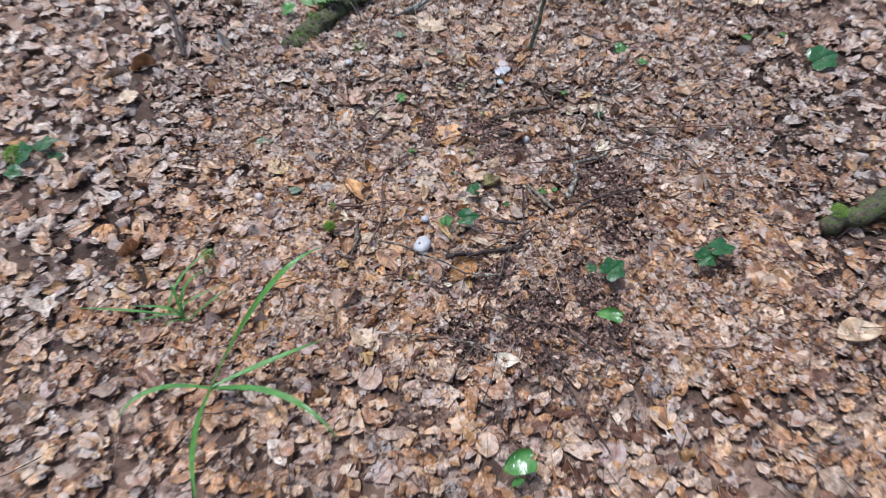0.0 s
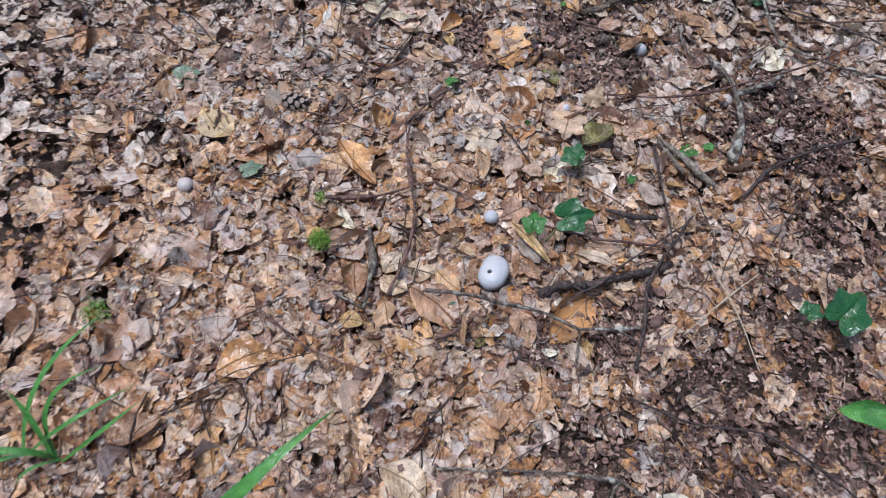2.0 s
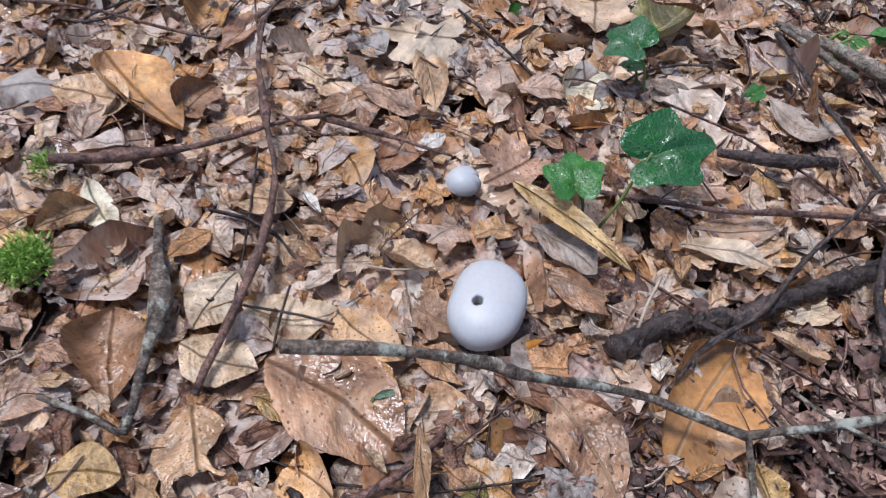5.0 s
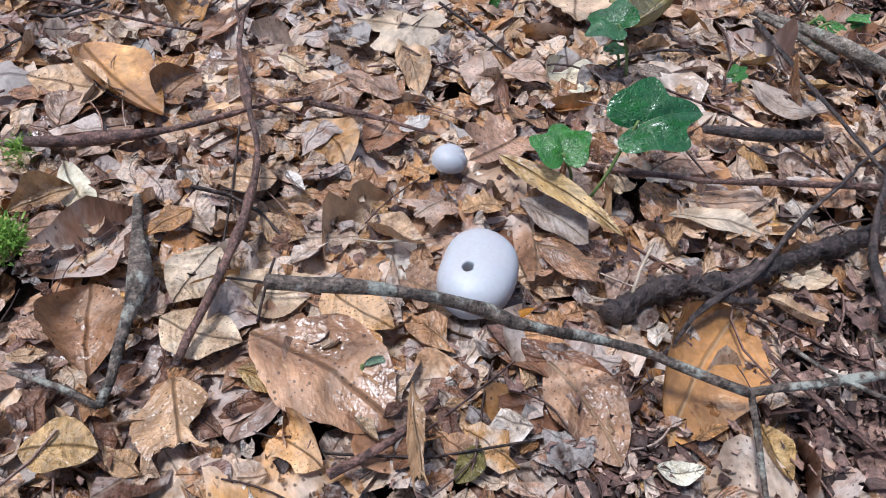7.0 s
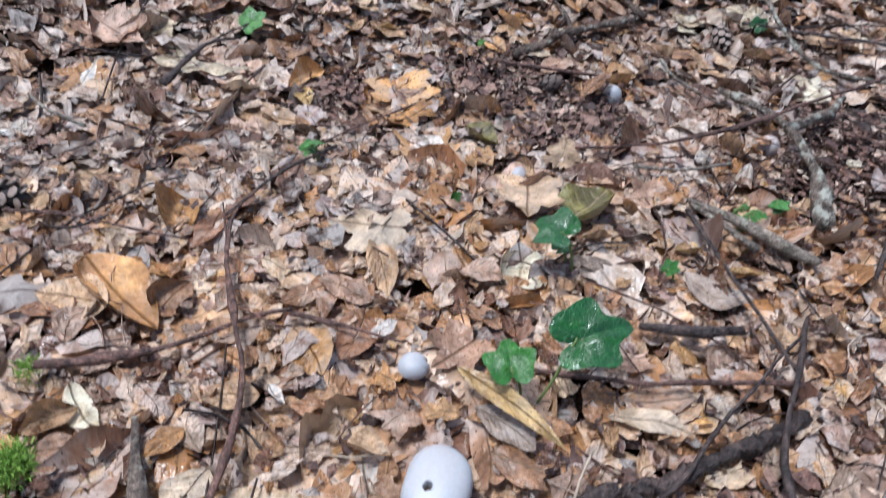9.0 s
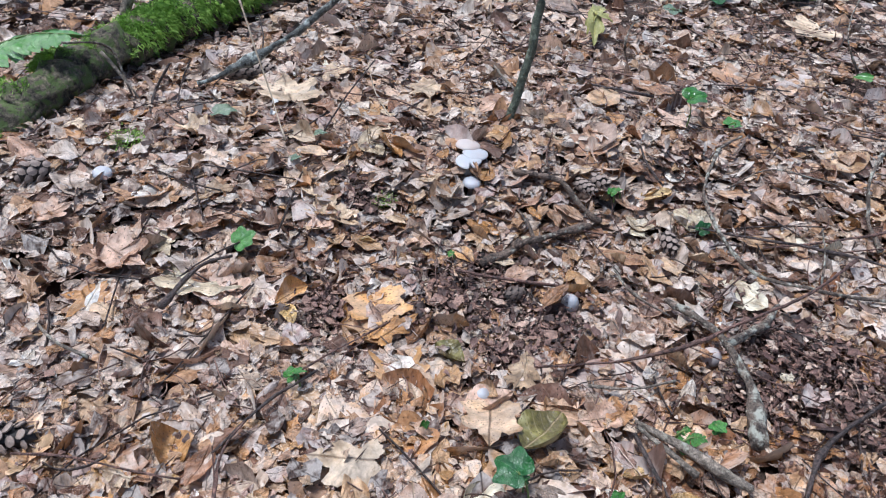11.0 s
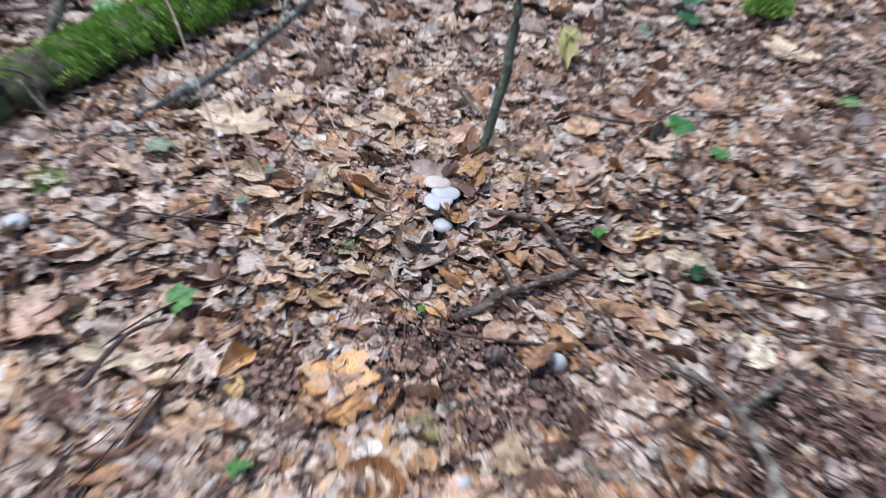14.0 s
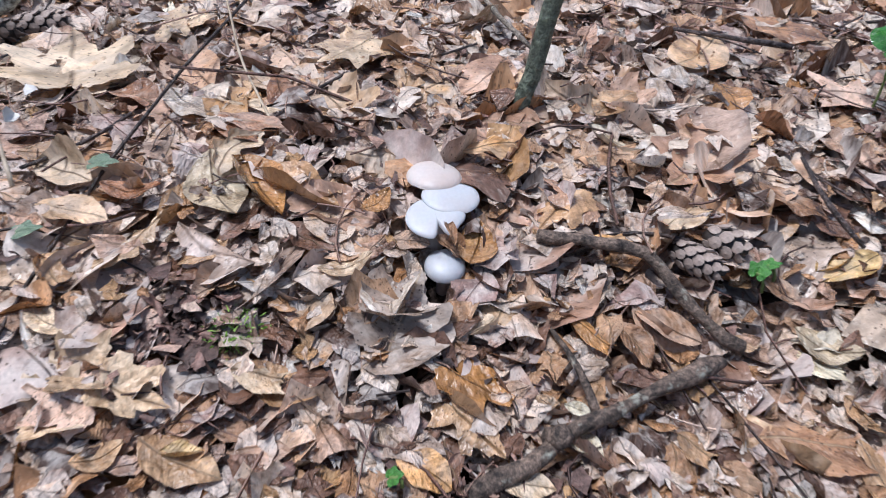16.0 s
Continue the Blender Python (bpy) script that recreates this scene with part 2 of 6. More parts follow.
def bark_material(name, dark, light, lichen=None, lichen_at=0.6, scale=1.0, rough=0.7):
    m, nt, bsdf = node_mat(name)
    n = Nodes(nt)
    pos = n.add("ShaderNodeTexCoord").outputs["Object"]
    a, b = n.noise(pos, 160.0 * scale, 5.0, 0.7), n.noise(pos, 45.0 * scale, 3.0, 0.6)
    col = n.ramp(a, [(0.36, dark), (0.64, light)])
    col = n.mix(1.0, col, n.ramp(b, [(0.3, G(0.5)), (0.7, G(1.45))]), "MULTIPLY")
    col = n.mix(1.0, col, n.ramp(n.noise(pos, 620.0 * scale, 3.0, 0.7), [(0.35, G(0.45)), (0.65, G(1.4))]), "MULTIPLY")
    if lichen:
        patch = n.ramp(n.noise(pos, 70.0 * scale, 4.0, 0.65), [(lichen_at - 0.05, G(0.0)), (lichen_at + 0.05, G(1.0))])
        col = n.mix(patch, col, lichen)
    n.put(col, bsdf.inputs["Base Color"])
    bsdf.inputs["Roughness"].default_value = rough
    n.bump(n.math("ADD", a, b), 1.0, 0.004 / scale, bsdf)
    return m


def green_material(name, dark, light, vein, rough=0.3, gloss=0.5, veiny=True):
    m, nt, bsdf = node_mat(name)
    n = Nodes(nt)
    uv = n.add("ShaderNodeUVMap").outputs[0]
    rnd = n.add("ShaderNodeObjectInfo").outputs["Random"]
    sep = n.add("ShaderNodeSeparateXYZ")
    n.put(uv, sep.inputs[0])
    u, v = sep.outputs[0], sep.outputs[1]
    vec = n.combine(u, v, n.math("MULTIPLY", rnd, 31.0))
    a = n.noise(vec, 5.0, 4.0, 0.6)
    col = n.ramp(a, [(0.3, dark), (0.72, light)])
    h = a
    if veiny:
        ang = n.add("ShaderNodeMath", operation="ARCTAN2")
        n.put(v, ang.inputs[0])
        n.put(n.math("SUBTRACT", u, 0.06), ang.inputs[1])
        r = n.math("SQRT", n.math("ADD", n.math("MULTIPLY", v, v), n.math("MULTIPLY", n.math("SUBTRACT", u, 0.06), n.math("SUBTRACT", u, 0.06))))
        f = n.math("ABSOLUTE", n.math("SUBTRACT", n.math("FRACT", n.math("ADD", n.math("DIVIDE", ang.outputs[0], 0.78), 0.5)), 0.5))
        w = n.math("SUBTRACT", 1.0, n.math("MULTIPLY", n.math("MULTIPLY", f, r), 75.0), True)
        net = n.math("SUBTRACT", 1.0, n.math("MULTIPLY", n.voronoi(vec, 13.0, "DISTANCE_TO_EDGE"), 16.0), True)
        w = n.math("MAXIMUM", n.math("MULTIPLY", w, 0.34), n.math("MULTIPLY", net, 0.2))
        col = n.mix(w, col, vein)
        h = n.math("SUBTRACT", a, w)
    n.put(col, bsdf.inputs["Base Color"])
    n.put(n.ramp(n.noise(vec, 7.0, 3.0), [(0.4, G(rough + 0.22)), (0.6, G(rough + 0.04))]), bsdf.inputs["Roughness"])
    wet = n.noise(vec, 4.5, 3.0, 0.6)
    n.put(n.ramp(wet, [(0.4, G(0.0)), (0.46, G(1.0))]), bsdf.inputs["Coat Weight"])
    bsdf.inputs["Coat Roughness"].default_value = 0.15
    bsdf.inputs["Specular IOR Level"].default_value = gloss
    drops = n.math("SUBTRACT", 1.0, n.math("MULTIPLY", n.voronoi(vec, 24.0), 3.2), True)
    film = n.add("ShaderNodeBump")
    film.inputs["Strength"].default_value = 1.0
    film.inputs["Distance"].default_value = 0.0011
    n.put(n.math("ADD", n.math("MULTIPLY", a, 2.5), n.math("MULTIPLY", drops, 1.1)), film.inputs["Height"])
    n.put(film.outputs[0], bsdf.inputs["Coat Normal"])
    n.bump(n.math("ADD", n.math("MULTIPLY", h, 2.0), n.math("MULTIPLY", drops, 0.9)), 0.6, 0.002, bsdf)
    return m


def moss_material():
    m, nt, bsdf = node_mat("moss")
    n = Nodes(nt)
    rnd = n.add("ShaderNodeNewGeometry").outputs["Random Per Island"]
    n.put(n.ramp(rnd, [(0.0, (0.13, 0.25, 0.035)), (0.5, (0.25, 0.43, 0.07)), (1.0, (0.4, 0.58, 0.13))]), bsdf.inputs["Base Color"])
    bsdf.inputs["Roughness"].default_value = 0.6
    return m


def cap_material(name, base, tint):
    m, nt, bsdf = node_mat(name)
    n = Nodes(nt)
    pos = n.add("ShaderNodeTexCoord").outputs["Object"]
    a, b = n.noise(pos, 38.0, 3.0, 0.5), n.noise(pos, 420.0, 3.0, 0.6)
    col = n.mix(n.ramp(a, [(0.42, G(0.0)), (0.75, G(0.75))]), base, tint)
    col = n.mix(1.0, col, n.ramp(b, [(0.3, G(0.94)), (0.7, G(1.03))]), "MULTIPLY")
    n.put(col, bsdf.inputs["Base Color"])
    bsdf.inputs["Roughness"].default_value = 0.42
    bsdf.inputs["Subsurface Weight"].default_value = 0.25
    bsdf.inputs["Subsurface Radius"].default_value = (0.006, 0.004, 0.003)
    bsdf.inputs["Subsurface Scale"].default_value = 0.6
    n.bump(n.math("ADD", a, n.math("MULTIPLY", b, 0.3)), 0.25, 0.0015, bsdf)
    return m


def plain_material(name, lo, hi, scale=80.0, rough=0.6):
    m, nt, bsdf = node_mat(name)
    n = Nodes(nt)
    pos = n.add("ShaderNodeTexCoord").outputs["Object"]
    a = n.noise(pos, scale, 4.0, 0.65)
    n.put(n.ramp(a, [(0.3, lo), (0.7, hi)]), bsdf.inputs["Base Color"])
    bsdf.inputs["Roughness"].default_value = rough
    n.bump(a, 0.5, 0.0015, bsdf)
    return m


M_SOIL, M_CRUMB, M_MOSS = soil_material(), crumb_material(), moss_material()
M_BARK = bark_material("dark_wet_bark", (0.014, 0.01, 0.009), (0.12, 0.085, 0.075), rough=0.32)
M_RED = bark_material("red_brown_twig", (0.045, 0.024, 0.02), (0.24, 0.13, 0.1), rough=0.4)
M_LICHEN = bark_material("lichened_bark", (0.03, 0.022, 0.017), (0.24, 0.185, 0.145), (0.42, 0.42, 0.35), 0.56)
M_GREY = bark_material("grey_lichened_bark", (0.03, 0.032, 0.03), (0.19, 0.205, 0.19), (0.46, 0.5, 0.46), 0.56, scale=0.8, rough=0.5)
M_DULL = bark_material("dull_brown_bark", (0.025, 0.018, 0.014), (0.23, 0.165, 0.125), (0.4, 0.4, 0.33), 0.66)
M_PALE = bark_material("grey_dead_wood", (0.1, 0.08, 0.06), (0.36, 0.3, 0.24), (0.42, 0.42, 0.34), 0.62)
M_SAP = bark_material("sapling_bark", (0.045, 0.06, 0.042), (0.16, 0.19, 0.135), (0.24, 0.28, 0.21), 0.6, rough=0.5)
M_STRAW = plain_material("dry_stem", (0.3, 0.22, 0.14), (0.6, 0.5, 0.38), 120.0)
M_LOG = bark_material("rotting_log_bark", (0.016, 0.013, 0.009), (0.2, 0.165, 0.11), (0.085, 0.125, 0.03), 0.52, scale=1.0)
M_IVY = green_material("ivy_leaf", (0.009, 0.06, 0.014), (0.02, 0.13, 0.028), (0.14, 0.34, 0.13), 0.26, 0.25)
M_IVY_YOUNG = green_material("young_ivy_leaf", (0.018, 0.1, 0.012), (0.045, 0.2, 0.024), (0.2, 0.4, 0.1), 0.3, 0.25)
M_BRIGHT = green_material("bright_leaf", (0.035, 0.15, 0.018), (0.075, 0.28, 0.035), (0.25, 0.45, 0.12), 0.35)
M_OLD = green_material("weathered_leaf", (0.09, 0.15, 0.09), (0.2, 0.28, 0.17), (0.32, 0.36, 0.24), 0.5)
M_GRASS = green_material("grass_blade", (0.04, 0.16, 0.02), (0.1, 0.32, 0.045), (0.2, 0.4, 0.1), 0.35, veiny=False)
M_STEM = plain_material("green_stem", (0.08, 0.14, 0.03), (0.2, 0.26, 0.08))
M_YELLOW = green_material("yellowing_leaf", (0.3, 0.3, 0.07), (0.5, 0.46, 0.16), (0.6, 0.55, 0.3), 0.4)
M_CAP = cap_material("white_cap", (0.49, 0.505, 0.53), (0.49, 0.45, 0.445))
M_CAP_WARM = cap_material("cream_cap", (0.56, 0.5, 0.47), (0.54, 0.42, 0.36))
M_FLESH = plain_material("eaten_flesh", (0.1, 0.06, 0.045), (0.42, 0.33, 0.26), 300.0)
M_GILL = plain_material("mushroom_stem", (0.5, 0.43, 0.38), (0.72, 0.66, 0.62), 90.0)
M_CONE = plain_material("old_cone_scale", (0.13, 0.095, 0.075), (0.42, 0.335, 0.285), 1.6)
# near black: the shade between cone scales is put into this colour
M_CORE = plain_material("cone_core", (0.01, 0.007, 0.006), (0.03, 0.022, 0.018), 150.0)
M_CONE_DARK = plain_material("wet_cone_scale", (0.03, 0.022, 0.018), (0.16, 0.115, 0.095), 1.6)
M_SLUG = plain_material("orange_slug_skin", (0.3, 0.12, 0.015), (0.55, 0.24, 0.03), 90.0, 0.25)
M_SHELL = plain_material("white_chip", (0.55, 0.53, 0.5), (0.78, 0.76, 0.72), 60.0, 0.5)

# ---- mesh helpers ----
RNG = np.random.default_rng(7)


def mesh_np(name, verts, quads, uvs, mat, smooth=True):
    """A mesh from arrays of corners, four-sided faces and one uv a corner point."""
    me = bpy.data.meshes.new(name)
    nv, nf = len(verts), len(quads)
    me.vertices.add(nv)
    me.vertices.foreach_set("co", np.asarray(verts, np.float32).ravel())
    me.loops.add(nf * 4)
    me.loops.foreach_set("vertex_index", np.asarray(quads, np.int32).ravel())
    me.polygons.add(nf)
    me.polygons.foreach_set("loop_start", np.arange(0, nf * 4, 4, dtype=np.int32))
    me.polygons.foreach_set("use_smooth", np.full(nf, smooth))
    if uvs is not None:
        layer = me.uv_layers.new(name="UVMap")
        layer.data.foreach_set("uv", np.asarray(uvs, np.float32)[np.asarray(quads).ravel()].ravel())
    me.materials.append(mat)
    me.update(calc_edges=True)
    return me


def part(name, me, parent=None, label="", m=None):
    ob = new(name, me)
    if parent is not None:
        ob.parent = parent
    if m is not None:
        ob.matrix_basis = m
    if label:
        ob["label"] = label
    return ob


def half_width(kind, s, ph):
    """Half width of a leaf blade over its length, s from 0 to 1."""
    s = np.clip(s, 0, 1)
    if kind == "beech":
        w = 0.31 * np.sin(np.pi * s**0.85) ** 0.85
    elif kind == "oak":
        w = (0.27 * np.sin(np.pi * s**1.25) ** 0.7) * (0.8 + 0.22 * np.sin(7 * np.pi * s + ph))
    elif kind == "lance":
        w = 0.17 * np.sin(np.pi * s**0.75) ** 0.9
    else:  # round
        w = 0.43 * np.sqrt(np.clip(np.sin(np.pi * s**0.9), 0, 1))
    return np.maximum(w, 0.004)


def crumple(x, y, rng, curl):
    """Height of a dried blade over its plane: bowed, twisted, rippled."""
    a, b, c = rng.normal(0.25, 0.6) * curl, rng.normal(0, 0.3) * curl, rng.normal(0, 0.25) * curl
    z = a * (y**2) * 1.4 + b * (x - 0.5) ** 2 + c * (x - 0.5) * y + rng.uniform(-0.05, 0.16) * curl * np.abs(y)
    for k in range(3):
        fx, fy = rng.uniform(2, 8, 2)
        z = z + curl * 0.03 / (1 + 0.5 * k) * np.sin(fx * x + rng.uniform(0, 6.28)) * np.sin(fy * y * 2 + rng.uniform(0, 6.28))
    for k in range(2):
        fx, fy = rng.uniform(9, 16, 2)
        z = z + curl * 0.012 * np.sin(fx * x + rng.uniform(0, 6.28) + 3 * y) * np.sin(fy * y + rng.uniform(0, 6.28))
    return z


def maple_blade(na, nr, rng, curl):
    """A five-lobed leaf of length 1 along x, palmate, with a few coarse teeth."""
    a = np.linspace(-np.pi, np.pi, na, endpoint=False)
    at, val = [0, 0.22, 0.45, 0.68, 0.85, 1.05, 1.3, 1.55, 1.8, 2.1, 2.6, 3.15], [1.0, 0.8, 0.58, 0.76, 0.93, 0.74, 0.52, 0.64, 0.72, 0.56, 0.44, 0.2]
    r = np.interp(np.abs(a), at, val) * (1 + 0.07 * np.sin(19 * a + rng.uniform(0, 6)) + rng.normal(0, 0.02, na)) * 0.66
    for _ in range(rng.integers(0, 3)):
        d = (a - rng.uniform(-3, 3) + np.pi) % (2 * np.pi) - np.pi
        r = r * (1 - rng.uniform(0.2, 0.6) * np.exp(-((d / rng.uniform(0.2, 0.6)) ** 4)))
    rr = np.linspace(0.02, 1, nr + 1)[:, None] * r[None, :]
    x, y = rr * np.cos(a) + 0.34, rr * np.sin(a)
    z = crumple(x, y, rng, curl)
    v = np.stack([x, y, z - z.mean()], -1).reshape(-1, 3)
    i, j = np.meshgrid(np.arange(nr), np.arange(na), indexing="ij")
    p, b = (i * na + j).ravel(), (i * na + (j + 1) % na).ravel()
    return v, np.stack([p, p + na, b + na, b], 1), np.stack([x, y * 0.7], -1).reshape(-1, 2)


def leaf_blade(kind, ns, nw, rng, curl=1.0, torn=0.35):
    """A leaf of length 1 along x from the stalk, curled and rippled, some with torn edges. Returns corners, faces, uvs."""
    if kind == "maple":
        return maple_blade(26 if ns < 20 else 52, 2 if ns < 20 else 5, rng, curl)
    top = rng.uniform(0.55, 0.9) if rng.random() < torn * 0.6 else 1.0
    s = np.linspace(0, top, ns)
    ph = rng.uniform(0, 6.28)
    t = np.linspace(-1, 1, nw)
    wl, wr = half_width(kind, s, ph), half_width(kind, s, ph + rng.uniform(-0.8, 0.8))
    sides = []
    for w in (wl, wr):
        w = w * (1 + 0.05 * np.sin(rng.uniform(8, 14) * s + rng.uniform(0, 6)) + rng.normal(0, 0.018, ns))
        if rng.random() < torn:
            for _ in range(rng.integers(1, 3)):
                w = w * (1 - rng.uniform(0.25, 0.85) * np.exp(-(((s - rng.uniform(0.15, 0.95)) / rng.uniform(0.06, 0.16)) ** 4)))
        sides.append(np.maximum(w, 0.003))
    w = np.where(t[None, :] < 0, sides[0][:, None], sides[1][:, None])
    bend = rng.normal(0, 0.08)
    x = np.repeat(s[:, None], nw, 1) + (0.05 * rng.normal(0, 1) * np.abs(t)[None, :] + 0.08 * np.abs(t)[None, :] ** 2) * np.sin(np.pi * s)[:, None] * 0.6
    if top < 1:
        x[-1] += rng.uniform(-0.09, 0.06, nw)
    y = t[None, :] * w + bend * np.sin(np.pi * s)[:, None]
    z = crumple(x, y, rng, curl)
    z = z + 0.03 * curl * np.abs(t)[None, :] * np.sin(rng.uniform(8, 15) * s[:, None] + ph)
    if rng.random() < 0.3 * curl:  # one edge rolled up
        k = rng.choice([-1, 1])
        e = np.clip((np.abs(t)[None, :] - 0.35) / 0.65, 0, 1)
        z = z + np.where(t[None, :] * k > 0, e**2 * w * rng.uniform(0.5, 1.3), 0)
        y = np.where(t[None, :] * k > 0.35, y - k * e**2 * w * rng.uniform(0.2, 0.45), y)
    v = np.stack([x, y, z - z.mean()], -1).reshape(-1, 3)
    uv = np.stack([np.repeat(s[:, None], nw, 1), t[None, :] * w], -1).reshape(-1, 2)
    i, j = np.meshgrid(np.arange(ns - 1), np.arange(nw - 1), indexing="ij")
    q = (i * nw + j).ravel()
    return v, np.stack([q, q + nw, q + nw + 1, q + 1], 1), uv


def rotations(yaw, tilt, way):
    """Turn about z by yaw after leaning by tilt towards way."""
    n = len(yaw)
    cy, sy, ct, st, cw, sw = np.cos(yaw), np.sin(yaw), np.cos(tilt), np.sin(tilt), np.cos(way), np.sin(way)
    rz = np.zeros((n, 3, 3))
    rz[:, 0, 0], rz[:, 0, 1], rz[:, 1, 0], rz[:, 1, 1], rz[:, 2, 2] = cy, -sy, sy, cy, 1
    k = np.zeros((n, 3, 3))
    ax, ay = -sw, cw
    k[:, 0, 0], k[:, 0, 1], k[:, 0, 2] = ct + ax * ax * (1 - ct), ax * ay * (1 - ct), ay * st
    k[:, 1, 0], k[:, 1, 1], k[:, 1, 2] = ax * ay * (1 - ct), ct + ay * ay * (1 - ct), -ax * st
    k[:, 2, 0], k[:, 2, 1], k[:, 2, 2] = -ay * st, ax * st, ct
    return k @ rz


def scatter(templates, pos, size, yaw, tilt, way, flip):
    """All pieces as one set of arrays."""
    which = RNG.integers(0, len(templates), len(pos))
    vs, qs, us, base = [], [], [], 0
    for k, (v, q, uv) in enumerate(templates):
        sel = np.nonzero(which == k)[0]
        if not len(sel):
            continue
        r = rotations(yaw[sel], tilt[sel], way[sel])
        local = (v - np.array([0.5, 0, 0]))[None] * size[sel][:, None, None]
        local = local * np.stack([np.ones(len(sel)), np.ones(len(sel)), flip[sel]], 1)[:, None, :]
        w = np.einsum("nij,nkj->nki", r, local) + pos[sel][:, None, :]
        vs.append(w.reshape(-1, 3))
        qs.append((q[None] + (base + np.arange(len(sel)) * len(v))[:, None, None]).reshape(-1, 4))
        us.append(np.tile(uv, (len(sel), 1)))
        base += len(sel) * len(v)
    return np.concatenate(vs), np.concatenate(qs), np.concatenate(us)


SPOTS = [((0.024, 1.465, 0.003), 0.032), ((0.026, 1.559, -0.002), 0.018), ((0.244, 2.150, 0.032), 0.024), ((0.234, 2.134, 0.019), 0.021), ((0.234, 2.105, 0.011), 0.016),
         ((-0.235, 2.172, 0.013), 0.022), ((0.164, 1.772, -0.020), 0.024), ((0.311, 1.903, -0.02), 0.026), ((0.432, 1.785, -0.02), 0.018)]


def clear_of(x, y):
    ok = np.ones(len(x), bool)
    for (sx, sy, _), r in SPOTS:
        ok &= np.hypot(x - sx, y - sy) > r
    return ok


HUMUS = [((0.160, 1.929, -0.030), 0.07), ((0.232, 1.951, -0.031), 0.07), ((0.271, 1.871, -0.027), 0.06), ((0.520, 1.784, -0.016), 0.07), ((0.549, 1.733, -0.012), 0.08), ((0.554, 1.675, -0.009), 0.07),
         ((0.443, 1.720, -0.014), 0.05), ((0.209, 1.825, -0.024), 0.04), ((0.088, 2.095, 0.002), 0.035), ((0.298, 1.297, -0.001), 0.1), ((0.454, 1.365, -0.001), 0.1), ((0.470, 1.226, -0.000), 0.12), ((0.157, 1.205, -0.000), 0.09), ((0.332, 1.172, -0.000), 0.1), ((0.538, 1.524, -0.004), 0.09), ((0.208, 1.400, -0.002), 0.06), ((0.189, 1.362, -0.001), 0.05), ((0.075, 1.370, -0.001), 0.03), ((0.025, 1.936, -0.026), 0.05)]


def humus(x, y):
    """How far the leaves at a place have crumbled to dark mould, 0 to 1."""
    f = np.zeros_like(x)
    for p, r in HUMUS:
        f = np.maximum(f, np.exp(-(((x - p[0]) ** 2 + (y - p[1]) ** 2) / r**2) ** 1.5))
    return f


def litter(name, x0, x1, y0, y1, count, ns, nw, mean, deep, lift, label, hole=None, mat=M_LITTER):
    kinds = ["beech", "beech", "round", "beech", "maple", "beech", "lance", "beech", "beech", "oak" if ns > 10 else "round"]
    temps = [leaf_blade(kinds[k % len(kinds)], ns, nw, RNG, 0.85, 0.6) for k in range(70)]
    under = [leaf_blade(kinds[k % 3], 6 if ns > 10 else 5, 4 if ns > 10 else 3, RNG) for k in range(24)]
    x, y = RNG.uniform(x0, x1, count), RNG.uniform(y0, y1, count)
    if hole:
        out = ~((x > hole[0]) & (x < hole[1]) & (y > hole[2]) & (y < hole[3]))
        x, y = x[out], y[out]
    bare = np.sin(5.1 * x + 1.7 * np.sin(3.3 * y)) * np.sin(4.3 * y + 1.9 * np.sin(3.9 * x + 1)) + 0.35 * np.sin(13 * x + 2) * np.sin(11 * y)
    layer = RNG.random(len(x))
    bare = (bare if hole is None else bare * 0.0 - 1.0) + 1.2 * humus(x, y)
    keep = ((layer < 0.35) | clear_of(x, y)) & ((layer < 0.5) | (bare < 0.2 + 0.6 * RNG.random(len(x))))
    x, y, layer = x[keep], y[keep], layer[keep]
    n = len(x)
    size = np.clip(RNG.lognormal(math.log(mean), 0.48, n), 0.01, 0.085) * (1 - 0.45 * humus(x, y))
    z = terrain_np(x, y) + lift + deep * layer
    tilt = np.clip(np.abs(RNG.normal(0, 0.17, n)), 0, 0.36) * (0.6 + 0.4 * layer)
    yaw, way, flip = RNG.uniform(0, 6.28, n), RNG.uniform(0, 6.28, n), RNG.choice([-1.0, 1.0], n)
    v, q, u, base = [], [], [], 0
    for tier, pick in ((under, layer < 0.45), (temps, layer >= 0.45)):  # the buried ones are coarser
        a, b, c = scatter(tier, np.stack([x, y, z], 1)[pick], size[pick], yaw[pick], tilt[pick], way[pick], flip[pick])
        v.append(a)
        q.append(b + base)
        u.append(c)
        base += len(a)
    return tagged(new(name, mesh_np(name, np.concatenate(v), np.concatenate(q), np.concatenate(u), mat)), label, "leaves", kind="stuff")


